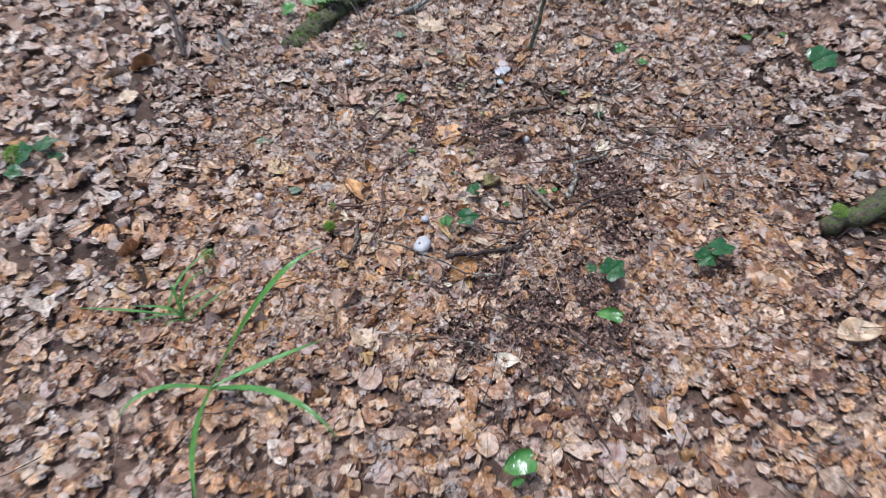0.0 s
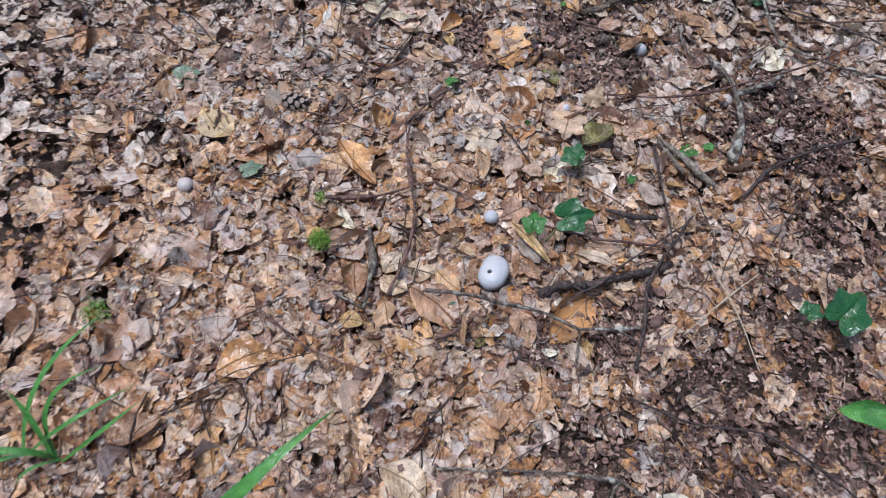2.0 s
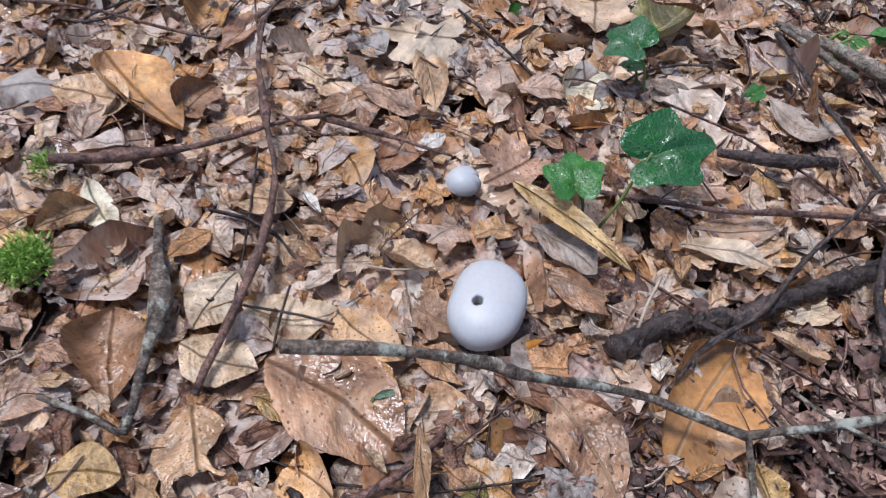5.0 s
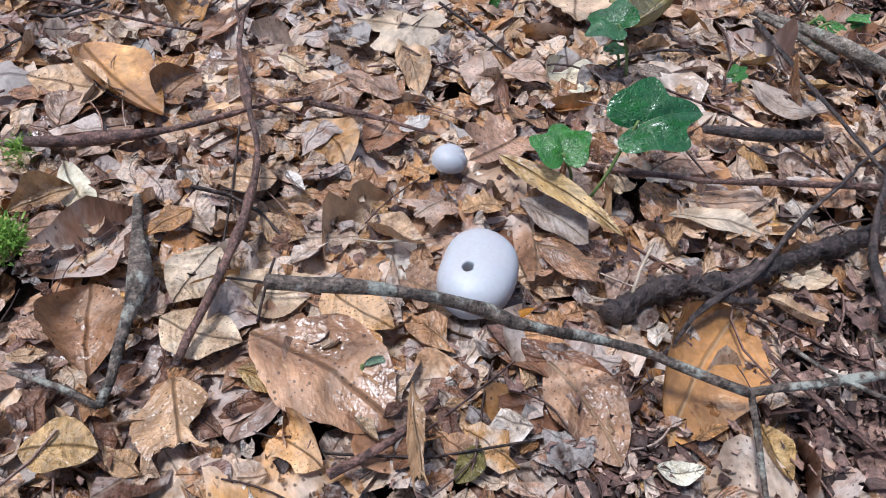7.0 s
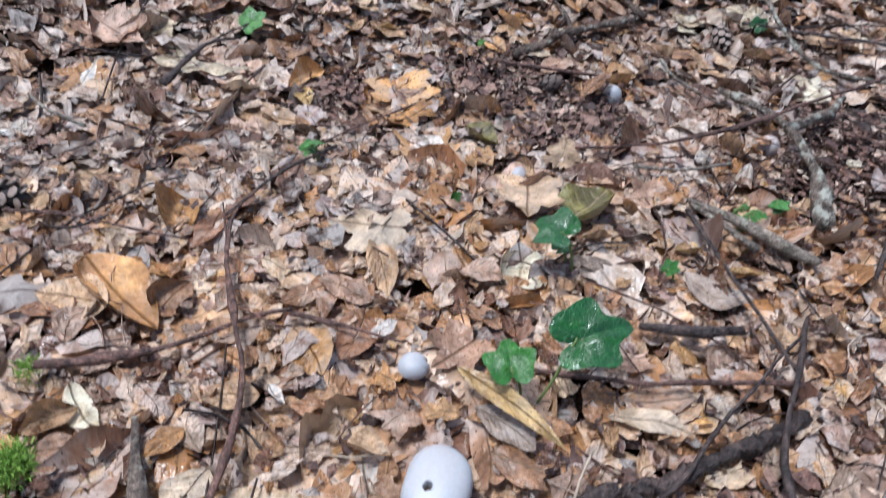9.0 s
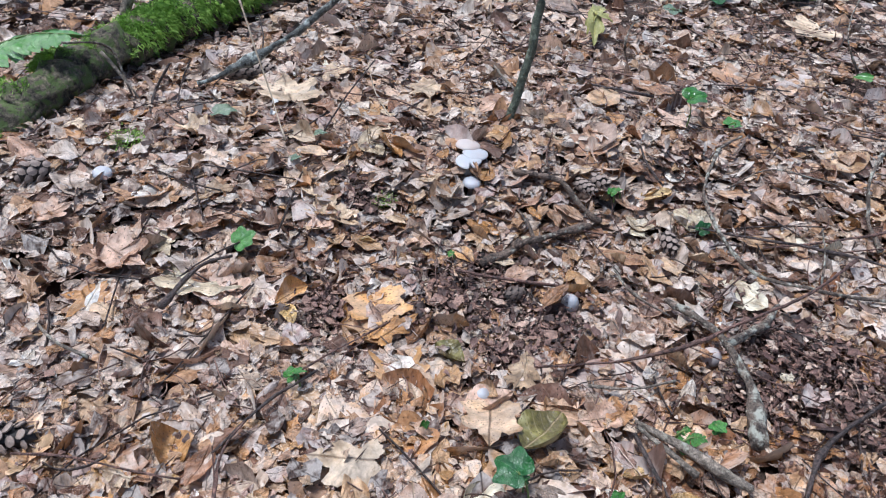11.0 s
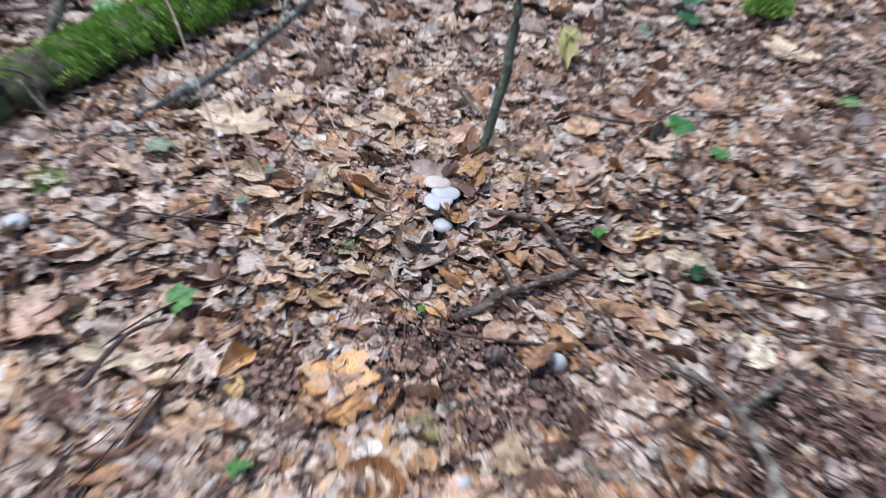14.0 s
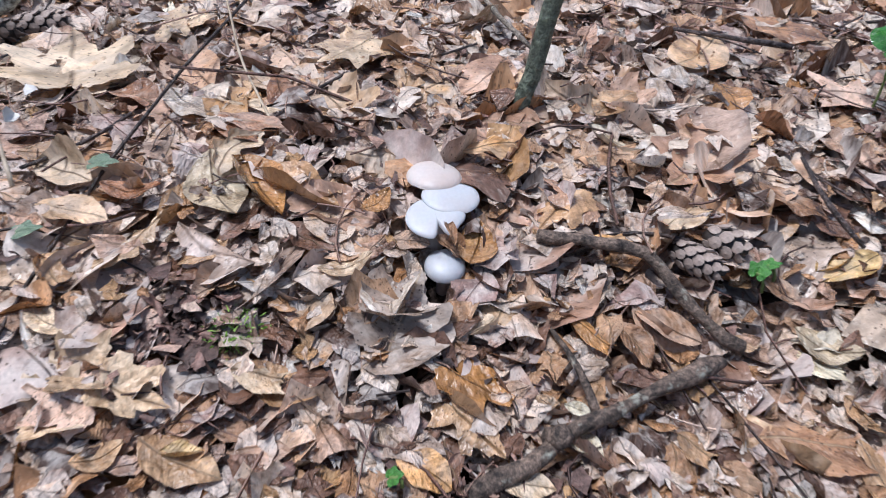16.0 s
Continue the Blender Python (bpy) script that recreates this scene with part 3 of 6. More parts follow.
def tube(pts, r0, r1, mat, name, sides=8, wobble=0.15, knots=0.0, step=0.012, seed=0, flat=1.0, bend=0.22):
    """A round stick along a line of points, tapered, with a rough skin."""
    rng = np.random.default_rng(seed)
    p = np.array(pts, float)
    d = np.r_[0, np.cumsum(np.linalg.norm(np.diff(p, axis=0), axis=1))]
    n = max(4, min(160, int(d[-1] / step)))
    # a smooth line through the points
    t = np.linspace(0, d[-1], n)
    m = np.gradient(p, d, axis=0) if len(p) > 2 else np.repeat((p[1:] - p[:1]) / d[-1], 2, 0)
    k = np.clip(np.searchsorted(d, t, side="right") - 1, 0, len(d) - 2)
    h = (d[k + 1] - d[k])[:, None]
    s = ((t - d[k]) / (d[k + 1] - d[k]))[:, None]
    c = (2 * s**3 - 3 * s**2 + 1) * p[k] + (s**3 - 2 * s**2 + s) * h * m[k] + (-2 * s**3 + 3 * s**2) * p[k + 1] + (s**3 - s**2) * h * m[k + 1]
    c = c + rng.normal(0, 0.12 * (r0 + r1) / 2, c.shape)
    for k in range(4):
        ph, fr = rng.uniform(0, 6.28, 3), rng.uniform(25, 120)
        c = c + bend * min(r0, r1, 0.012) * np.sin(t[:, None] * fr + ph[None, :]) * np.array([1, 1, 0.5])
    tan = np.gradient(c, axis=0)
    tan /= np.linalg.norm(tan, axis=1)[:, None]
    up = np.array([0.0, 0.0, 1.0])
    side = np.cross(tan, up)
    weak = np.linalg.norm(side, axis=1) < 0.1
    side[weak] = np.cross(tan[weak], np.array([1.0, 0, 0]))
    side /= np.linalg.norm(side, axis=1)[:, None]
    nor = np.cross(side, tan)
    r = np.linspace(r0, r1, n) * (1 + rng.normal(0, wobble, n) * 0.5)
    for _ in range(int(knots)):
        at = rng.uniform(0, n)
        r = r * (1 + 0.35 * np.exp(-(((np.arange(n) - at) / 2.0) ** 2)))
    ang = np.linspace(0, 2 * np.pi, sides, endpoint=False)
    rr = r[:, None] * (1 + rng.normal(0, wobble, (n, sides)) * 0.45)
    ring = c[:, None, :] + rr[..., None] * (np.cos(ang)[None, :, None] * side[:, None, :] + flat * np.sin(ang)[None, :, None] * nor[:, None, :])
    v = np.concatenate([ring.reshape(-1, 3), c[:1] - tan[:1] * r[0] * 0.3, c[-1:] + tan[-1:] * r[-1] * 0.5])
    i, j = np.meshgrid(np.arange(n - 1), np.arange(sides), indexing="ij")
    a, b = (i * sides + j).ravel(), (i * sides + (j + 1) % sides).ravel()
    q = [np.stack([a, a + sides, b + sides, b], 1)]
    j = np.arange(0, sides, 2)
    first, last, z = n * sides, n * sides + 1, (n - 1) * sides
    q.append(np.stack([np.full(len(j), first), j, (j + 1) % sides, (j + 2) % sides], 1))
    q.append(np.stack([np.full(len(j), last), z + (j + 2) % sides, z + (j + 1) % sides, z + j], 1))
    return mesh_np(name, v, np.concatenate(q), None, mat)


def lathe(profile, sides, mat, name, lobe=None, seed=0):
    """A turned shape from (radius, height) pairs; lobe(angle) swells it."""
    rng = np.random.default_rng(seed)
    ang = np.linspace(0, 2 * np.pi, sides, endpoint=False)
    k = np.ones(sides) if lobe is None else lobe(ang)
    pr = np.array(profile, float)
    f = np.clip(pr[:, 0] / pr[:, 0].max(), 0, 1)[:, None]
    r = pr[:, :1] * (1 + (k[None, :] - 1) * f)
    v = np.stack([r * np.cos(ang), r * np.sin(ang), np.repeat(pr[:, 1:], sides, 1)], -1)
    v = v + rng.normal(0, 0.0001, v.shape)
    n = len(pr)
    i, j = np.meshgrid(np.arange(n - 1), np.arange(sides), indexing="ij")
    a, b = (i * sides + j).ravel(), (i * sides + (j + 1) % sides).ravel()
    return mesh_np(name, v.reshape(-1, 3), np.stack([a, b, b + sides, a + sides], 1), None, mat), v


# ---- ground: one sheet, fine where the camera goes, out to the horizon ----
def axis(lo, hi, n, far):
    grow = np.array([0.3, 0.8, 2, 5, 12, 30, 80, 200, far])
    return np.concatenate([lo - grow[::-1], np.linspace(lo, hi, n), hi + grow])


gx, gy = axis(-1.8, 2.4, 170, 600.0), axis(0.2, 4.2, 170, 600.0)
X, Y = np.meshgrid(gx, gy, indexing="ij")
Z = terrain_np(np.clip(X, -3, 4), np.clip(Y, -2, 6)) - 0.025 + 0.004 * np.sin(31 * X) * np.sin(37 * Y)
ni, nj = X.shape
ii, jj = np.meshgrid(np.arange(ni - 1), np.arange(nj - 1), indexing="ij")
q0 = (ii * nj + jj).ravel()
ground = tagged(new("ground", mesh_np("ground", np.stack([X, Y, Z], -1).reshape(-1, 3), np.stack([q0, q0 + nj, q0 + nj + 1, q0 + 1], 1), None, M_SOIL)), "dark damp leaf mould of a forest floor", "ground", kind="structure")

# ---- the loose litter ----
near_litter = litter("leaf_litter", -0.6, 1.0, 1.1, 1.8, 5600, 11, 6, 0.037, 0.016, -0.0165, "wet orange brown fallen beech and maple leaves, many layers")
mid_litter = litter("leaf_litter", -0.6, 1.0, 1.74, 2.55, 6500, 11, 6, 0.036, 0.016, -0.0165, "damp pale brown fallen beech and maple leaves, many layers", mat=M_LITTER_PALE)
far_litter = litter("leaf_litter", -1.9, 2.3, 0.35, 4.3, 23500, 6, 4, 0.037, 0.018, -0.016, "damp brown fallen leaves covering the forest floor", hole=(-0.57, 0.97, 1.13, 2.52), mat=M_LITTER_PALE)

# the leaves towards the start of the way are wetter and warmer
far_mesh = far_litter.data
far_mesh.materials.append(M_LITTER)
far_co = np.empty(len(far_mesh.vertices) * 3, np.float32)
far_mesh.vertices.foreach_get("co", far_co)
far_first = np.empty(len(far_mesh.polygons), np.int32)
far_mesh.polygons.foreach_get("loop_start", far_first)
far_corner = np.empty(len(far_mesh.loops), np.int32)
far_mesh.loops.foreach_get("vertex_index", far_corner)
far_at = far_co.reshape(-1, 3)[far_corner[far_first]]
far_x, far_y = far_at[:, 0], far_at[:, 1]
far_warm = np.hypot((far_x - 0.2) / 1.5, (far_y - 1.2) / 0.72) < 0.85 + 0.13 * np.sin(7 * far_x + 3 * far_y) + 0.12 * np.sin(17 * far_y - 9 * far_x) + 0.08 * np.sin(41 * far_x) * np.sin(37 * far_y)
far_mesh.polygons.foreach_set("material_index", far_warm.astype(np.int32))
litter("leaf_litter", -4.5, 4.9, -2.2, 7.0, 10000, 4, 3, 0.046, 0.012, -0.012, "thin scatter of fallen leaves further off", hole=(-1.8, 2.2, 0.45, 4.2), mat=M_LITTER_PALE)


def crumbs(count, mould=0):
    temps = []
    for k in range(18):  # torn bits: the blade cut off at a ragged line
        v, q, u = leaf_blade(("beech", "oak", "lance", "beech", "round", "lance")[k % 6], 4, 3, RNG, 1.3)
        v = v + RNG.normal(0, 0.07, v.shape) * np.array([1, 1, 0.6])
        temps.append((v, q, u))
    x, y = RNG.uniform(-0.8, 1.2, count), RNG.uniform(0.95, 2.7, count)
    if mould:
        spots = np.array([(p[0], p[1], r) for p, r in HUMUS])[RNG.integers(0, len(HUMUS), count)]
        x, y = spots[:, 0] + RNG.normal(0, 0.5, count) * spots[:, 2], spots[:, 1] + RNG.normal(0, 0.5, count) * spots[:, 2]
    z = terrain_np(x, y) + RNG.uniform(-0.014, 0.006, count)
    n = count
    v, q, u = scatter(temps, np.stack([x, y, z], 1), RNG.lognormal(math.log(0.0075), 0.45, n), RNG.uniform(0, 6.28, n), np.abs(RNG.normal(0, 0.4, n)), RNG.uniform(0, 6.28, n), RNG.choice([-1.0, 1.0], n))
    return tagged(new("leaf_crumbs", mesh_np("leaf_crumbs", v, q, u, M_CRUMB)), "broken crumbs of dead leaves between the litter", "leaf debris", kind="stuff")


crumbs(13500)
crumbs(9000, 1)


def torn_bits(count, box, mat, mean=0.0145, most=0.028, high=0.004):
    """Torn pieces of leaf that lie flat among the whole ones."""
    temps = []
    for k in range(24):
        v, q, u = leaf_blade(("beech", "beech", "round", "beech", "lance", "round")[k % 6], 6, 4, RNG, 1.1, 0.9)
        v = v + RNG.normal(0, 0.022, v.shape)
        temps.append((v, q, u))
    x, y = RNG.uniform(box[0], box[1], count), RNG.uniform(box[2], box[3], count)
    keep = clear_of(x, y) & (humus(x, y) < 0.3 + 0.6 * RNG.random(count))
    x, y = x[keep], y[keep]
    n = len(x)
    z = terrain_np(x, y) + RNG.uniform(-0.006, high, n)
    v, q, u = scatter(temps, np.stack([x, y, z], 1), np.clip(RNG.lognormal(math.log(mean), 0.4, n), 0.006, most), RNG.uniform(0, 6.28, n), np.clip(np.abs(RNG.normal(0, 0.18, n)), 0, 0.4), RNG.uniform(0, 6.28, n), RNG.choice([-1.0, 1.0], n))
    return tagged(new("leaf_scraps", mesh_np("leaf_scraps", v, q, u, mat)), "torn scraps of pale and brown dead leaves", "leaf debris", kind="stuff")


torn_bits(4500, (-0.7, 1.1, 1.1, 1.85), M_LITTER)
torn_bits(5000, (-1.7, 1.9, 0.35, 1.3), M_LITTER)
torn_bits(6500, (-0.8, 1.3, 1.75, 2.8), M_LITTER_PALE)
torn_bits(800, (-0.02, 0.42, 1.93, 2.13), M_LITTER_PALE, 0.022, 0.04, 0.005)
torn_bits(2400, (-0.6, 1.0, 1.7, 2.6), M_LITTER_PALE, 0.028, 0.045, 0.007)
torn_bits(1100, (-0.4, 0.6, 1.25, 1.75), M_LITTER, 0.02, 0.035, 0.006)


def twiglets(count, long, r_lo, r_hi, mat, name, label, box):
    """Short straws, needles and bits of twig lying about."""
    x, y = RNG.uniform(box[0], box[1], count), RNG.uniform(box[2], box[3], count)
    away = clear_of(x, y)
    for (sx, sy, _), r in SPOTS:
        away &= np.hypot(x - sx, y - sy) > r + 0.8 * long
    z = terrain_np(x, y) + np.where(away, RNG.uniform(0.0, 0.01, count), -0.04)
    ln, yaw, r = RNG.lognormal(math.log(long), 0.5, count), RNG.uniform(0, 6.28, count), RNG.uniform(r_lo, r_hi, count)
    s = np.linspace(-0.5, 0.5, 5)
    bend = RNG.normal(0, 0.12, count)
    cx = s[None] * ln[:, None]
    cyy = bend[:, None] * ln[:, None] * (s[None] ** 2 * 4)
    cz = RNG.normal(0, 0.12, count)[:, None] * cx
    c = np.stack([cx * np.cos(yaw)[:, None] - cyy * np.sin(yaw)[:, None] + x[:, None], cx * np.sin(yaw)[:, None] + cyy * np.cos(yaw)[:, None] + y[:, None], cz + z[:, None]], -1)
    sd = np.stack([-np.sin(yaw), np.cos(yaw), np.zeros(count)], -1)
    offs = [(-1, -0.6), (1, -0.6), (0, 1.0)]
    ring = np.stack([c + (a * sd * r[:, None])[:, None, :] + np.array([0, 0, 1.0]) * (b * r)[:, None, None] for a, b in offs], 2)
    v = ring.reshape(-1, 3)
    k = np.arange(count)[:, None, None] * 15 + np.arange(4)[None, :, None] * 3 + np.arange(3)[None, None, :]
    k2 = np.arange(count)[:, None, None] * 15 + np.arange(4)[None, :, None] * 3 + (np.arange(3)[None, None, :] + 1) % 3
    q = np.stack([k, k + 3, k2 + 3, k2], -1).reshape(-1, 4)
    return tagged(new(name, mesh_np(name, v, q, None, mat)), label, "twigs", kind="stuff")


twiglets(3800, 0.03, 0.0003, 0.0009, M_CRUMB, "fine_twigs", "thin dry straws and needles on the litter", (-1.2, 1.7, 0.7, 3.2))
twiglets(400, 0.1, 0.0006, 0.0014, M_BARK, "loose_twigs", "long thin dark twigs strewn over the litter", (-1.1, 1.6, 0.8, 3.0))
twiglets(260, 0.09, 0.0006, 0.0013, M_RED, "loose_twigs", "thin red brown twigs strewn over leaves", (0.15, 1.5, 1.2, 2.9))

# ---- leaves that lie on top, each a piece of its own ----
KIND_MESH = {}


def blade_mesh(kind, tone, k):
    key = (kind, tone, k)
    if key not in KIND_MESH:
        v, q, uv = leaf_blade(kind, 21, 9, np.random.default_rng(100 + 17 * k + len(kind)), 0.75, 0.3)
        KIND_MESH[key] = mesh_np("leaf", v, q, uv, M_TONE[tone] if tone in M_TONE else M_LEAF if tone == "wet" else M_LEAF_PALE)
    return KIND_MESH[key]


def laid_leaf(kind, tone, base, tip, wide=0.6, lift=0.026, lean=0.0, k=0):
    """A leaf from its stalk end to its tip; wide is its width over its length."""
    b, t = Vector(base), Vector(tip)
    d = t - b
    length = d.length
    ex = d.normalized()
    ey = Vector((0, 0, 1)).cross(ex).normalized()
    ey = (ey + Vector((0, 0, lean))).normalized()
    ez = ex.cross(ey)
    own = {"beech": 0.62, "oak": 0.56, "lance": 0.34, "round": 0.86, "maple": 0.94}[kind]
    m = Matrix.Translation(b + Vector((0, 0, lift))) @ Matrix((ex, ey, ez)).transposed().to_4x4() @ Matrix.Diagonal((length, length * wide / own, min(length, 0.055) * 0.9, 1))
    ob = part("leaf", blade_mesh(kind, tone, k), near_litter if b.y < 1.78 else mid_litter)
    ob.matrix_basis = m
    return ob


LAY_COUNT = [0]


def lay(kind, tone, x0, y0, x1, y1, wide):
    """A leaf laid on the floor from its stalk end to its tip."""
    k = LAY_COUNT[0]
    LAY_COUNT[0] += 1
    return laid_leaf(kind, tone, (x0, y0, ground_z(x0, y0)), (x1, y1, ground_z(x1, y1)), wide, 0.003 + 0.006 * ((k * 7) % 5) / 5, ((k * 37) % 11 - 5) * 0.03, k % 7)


# the rest of the floor
lay("beech", "orange", -0.241, 1.551, -0.212, 1.533, 0.7)
lay("beech", "pink", 0.139, 1.751, 0.197, 1.772, 0.7)
lay("oak", "cream", -0.067, 1.965, -0.168, 1.990, 0.45)
lay("oak", "orange", 0.085, 1.849, 0.073, 1.950, 0.75)
lay("maple", "orange", 0.062, 1.857, 0.122, 1.895, 0.5)
lay("oak", "cream", 0.505, 1.908, 0.548, 1.866, 0.6)
lay("round", "cream", 0.530, 2.005, 0.511, 2.047, 0.8)
lay("beech", "cream", 0.435, 2.041, 0.469, 2.017, 0.6)
lay("beech", "olive", 0.132, 1.851, 0.157, 1.820, 0.8)
lay("maple", "pink", -0.193, 2.056, -0.236, 2.003, 0.9)
lay("beech", "brown", 0.346, 2.074, 0.379, 2.047, 0.7)
lay("beech", "tan", 0.452, 1.964, 0.469, 1.910, 0.55)
lay("oak", "pale", 0.227, 1.822, 0.190, 1.764, 0.6)
lay("maple", "pink", -0.307, 2.094, -0.261, 2.116, 0.8)
lay("oak", "pale", -0.124, 2.110, -0.073, 2.123, 0.7)
lay("lance", "yellow", 0.473, 2.078, 0.508, 2.088, 0.45)
lay("round", "grey", 0.551, 2.752, 0.616, 2.719, 0.8)
lay("oak", "pale", 0.113, 2.187, 0.143, 2.227, 0.7)
lay("round", "cream", 0.482, 1.738, 0.503, 1.738, 0.7)
lay("maple", "pink", 0.644, 2.053, 0.668, 2.015, 0.8)
lay("maple", "pale", 1.147, 2.631, 1.037, 2.573, 0.9)
lay("beech", "tan", 0.862, 2.119, 0.769, 2.086, 0.6)
lay("maple", "pink", 0.051, 2.054, 0.011, 2.074, 0.9)
lay("maple", "brown", 0.741, 2.356, 0.851, 2.403, 0.8)
lay("beech", "brown", 0.801, 2.379, 0.846, 2.321, 0.6)
lay("oak", "pale", -0.308, 2.302, -0.259, 2.310, 0.6)
lay("maple", "pale", -0.105, 2.250, -0.151, 2.275, 0.8)
lay("beech", "orange", 0.249, 2.104, 0.262, 2.132, 0.75)
lay("beech", "cream", 0.109, 2.216, 0.121, 2.156, 0.6)
lay("beech", "orange", 0.128, 2.209, 0.147, 2.155, 0.55)
lay("maple", "grey", 0.187, 2.059, 0.219, 2.108, 0.9)
lay("maple", "grey", 0.178, 2.097, 0.231, 2.083, 0.7)
lay("oak", "orange", 0.261, 2.194, 0.312, 2.195, 0.4)
lay("round", "rust", 0.041, 2.326, 0.070, 2.301, 0.75)
lay("beech", "rust", 0.115, 2.262, 0.158, 2.231, 0.42)
lay("oak", "white", 0.085, 2.324, 0.115, 2.266, 0.5)
lay("maple", "orange", 0.215, 2.056, 0.255, 2.025, 0.7)
lay("maple", "pale", 0.040, 2.073, 0.080, 2.050, 0.75)
lay("maple", "pink", 0.393, 2.259, 0.405, 2.206, 0.8)
lay("beech", "brown", 0.380, 1.983, 0.447, 1.953, 0.55)
lay("oak", "white", 0.380, 2.169, 0.434, 2.192, 0.6)
lay("beech", "tan", -0.012, 2.253, 0.029, 2.249, 0.5)
lay("beech", "rust", 0.044, 2.198, 0.080, 2.186, 0.5)
lay("maple", "pale", 0.007, 2.325, 0.037, 2.376, 0.9)
lay("oak", "pale", 0.112, 2.283, 0.156, 2.253, 0.22)
lay("maple", "pink", 0.464, 2.189, 0.396, 2.147, 0.8)
lay("maple", "tan", 0.338, 2.154, 0.297, 2.122, 0.7)
lay("beech", "brown", 0.325, 2.063, 0.339, 2.033, 0.5)
lay("oak", "tan", 0.291, 2.015, 0.306, 2.029, 0.7)
lay("beech", "orange", 0.193, 2.148, 0.213, 2.162, 0.6)
lay("maple", "tan", 0.249, 2.062, 0.268, 2.085, 0.8)
lay("beech", "yellow", -0.361, 1.710, -0.410, 1.762, 0.75)
lay("beech", "yellow", -0.078, 1.118, -0.110, 1.175, 0.6)
lay("beech", "pale", 0.070, 1.107, 0.050, 1.156, 0.5)
lay("beech", "orange", -0.347, 1.332, -0.279, 1.362, 0.7)
lay("beech", "cream", 0.500, 1.858, 0.549, 1.881, 0.8)
lay("round", "cream", 0.525, 2.010, 0.545, 2.038, 0.9)
lay("beech", "brown", -0.472, 1.246, -0.408, 1.274, 0.7)
lay("beech", "pink", -0.619, 1.158, -0.572, 1.201, 0.7)
lay("round", "grey", -0.495, 1.359, -0.521, 1.399, 0.8)
lay("beech", "pale", -0.265, 1.248, -0.212, 1.277, 0.7)
lay("beech", "pale", -0.133, 1.206, -0.077, 1.169, 0.7)
lay("round", "pink", -0.093, 1.060, -0.059, 1.111, 0.8)
lay("beech", "cream", 0.206, 1.158, 0.264, 1.145, 0.6)
lay("beech", "pale", 1.016, 1.234, 1.135, 1.270, 0.7)
lay("beech", "pale", -0.892, 1.967, -0.855, 2.019, 0.8)
lay("beech", "tan", 0.346, 1.209, 0.370, 1.171, 0.5)
# wet ones round the large cap
lay("beech", "tan", -0.127, 1.430, -0.121, 1.379, 0.75)
lay("beech", "brown", -0.092, 1.452, -0.029, 1.391, 0.60)
lay("beech", "pale", -0.134, 1.464, -0.095, 1.445, 0.75)
lay("beech", "pale", -0.103, 1.483, -0.053, 1.473, 0.62)
lay("beech", "brown", -0.169, 1.491, -0.166, 1.438, 0.75)
lay("beech", "yellow", -0.189, 1.402, -0.156, 1.398, 0.80)
lay("beech", "orange", -0.062, 1.377, -0.102, 1.403, 0.60)
lay("beech", "orange", -0.041, 1.443, -0.024, 1.404, 0.50)
lay("beech", "yellow", -0.098, 1.433, -0.074, 1.416, 0.60)
lay("beech", "orange", -0.055, 1.475, -0.022, 1.441, 0.60)
lay("beech", "pale", -0.105, 1.501, -0.127, 1.469, 0.75)
lay("beech", "orange", 0.163, 1.435, 0.095, 1.365, 0.62)
lay("beech", "brown", 0.048, 1.412, 0.067, 1.356, 0.60)
lay("beech", "pale", 0.076, 1.391, 0.080, 1.354, 0.70)
lay("beech", "brown", 0.063, 1.488, 0.107, 1.459, 0.55)
lay("beech", "grey", 0.061, 1.522, 0.092, 1.485, 0.50)
lay("beech", "rust", 0.021, 1.428, 0.080, 1.403, 0.35)
lay("beech", "cream", 0.082, 1.353, 0.105, 1.350, 0.50)
lay("beech", "yellow", 0.144, 1.370, 0.146, 1.341, 0.60)
lay("lance", "orange", 0.107, 1.365, 0.126, 1.369, 0.35)
lay("lance", "tan", 0.178, 1.438, 0.225, 1.410, 0.30)
lay("beech", "rust", 0.194, 1.419, 0.185, 1.396, 0.70)
lay("beech", "olive", 0.007, 1.374, -0.007, 1.359, 0.60)
lay("maple", "brown", -0.016, 1.477, 0.009, 1.454, 0.80)
lay("beech", "tan", -0.175, 1.643, -0.225, 1.663, 0.75)
lay("beech", "orange", -0.198, 1.702, -0.141, 1.618, 0.5)
lay("beech", "rust", -0.236, 1.653, -0.207, 1.644, 0.40)
lay("beech", "brown", -0.121, 1.664, -0.149, 1.607, 0.50)
lay("beech", "pale", -0.069, 1.686, -0.041, 1.655, 0.50)
lay("beech", "orange", -0.050, 1.607, -0.034, 1.564, 0.70)
lay("beech", "tan", -0.074, 1.549, -0.111, 1.552, 0.60)
lay("lance", "cream", -0.192, 1.580, -0.169, 1.540, 0.40)
lay("beech", "tan", -0.185, 1.560, -0.219, 1.548, 0.50)
lay("beech", "pink", -0.213, 1.534, -0.179, 1.532, 0.60)
lay("lance", "cream", -0.188, 1.535, -0.158, 1.532, 0.30)
lay("maple", "pale", 0.057, 1.697, -0.016, 1.716, 0.75)
lay("beech", "tan", 0.019, 1.698, 0.021, 1.632, 0.35)
lay("beech", "pink", 0.008, 1.624, -0.029, 1.654, 0.50)
lay("beech", "brown", -0.023, 1.647, -0.059, 1.631, 0.45)
lay("round", "orange", -0.129, 1.773, -0.135, 1.725, 0.80)
lay("beech", "rust", -0.100, 1.746, -0.119, 1.701, 0.50)
lay("beech", "rust", -0.249, 1.729, -0.221, 1.722, 0.70)
lay("beech", "pale", -0.188, 1.728, -0.153, 1.710, 0.50)
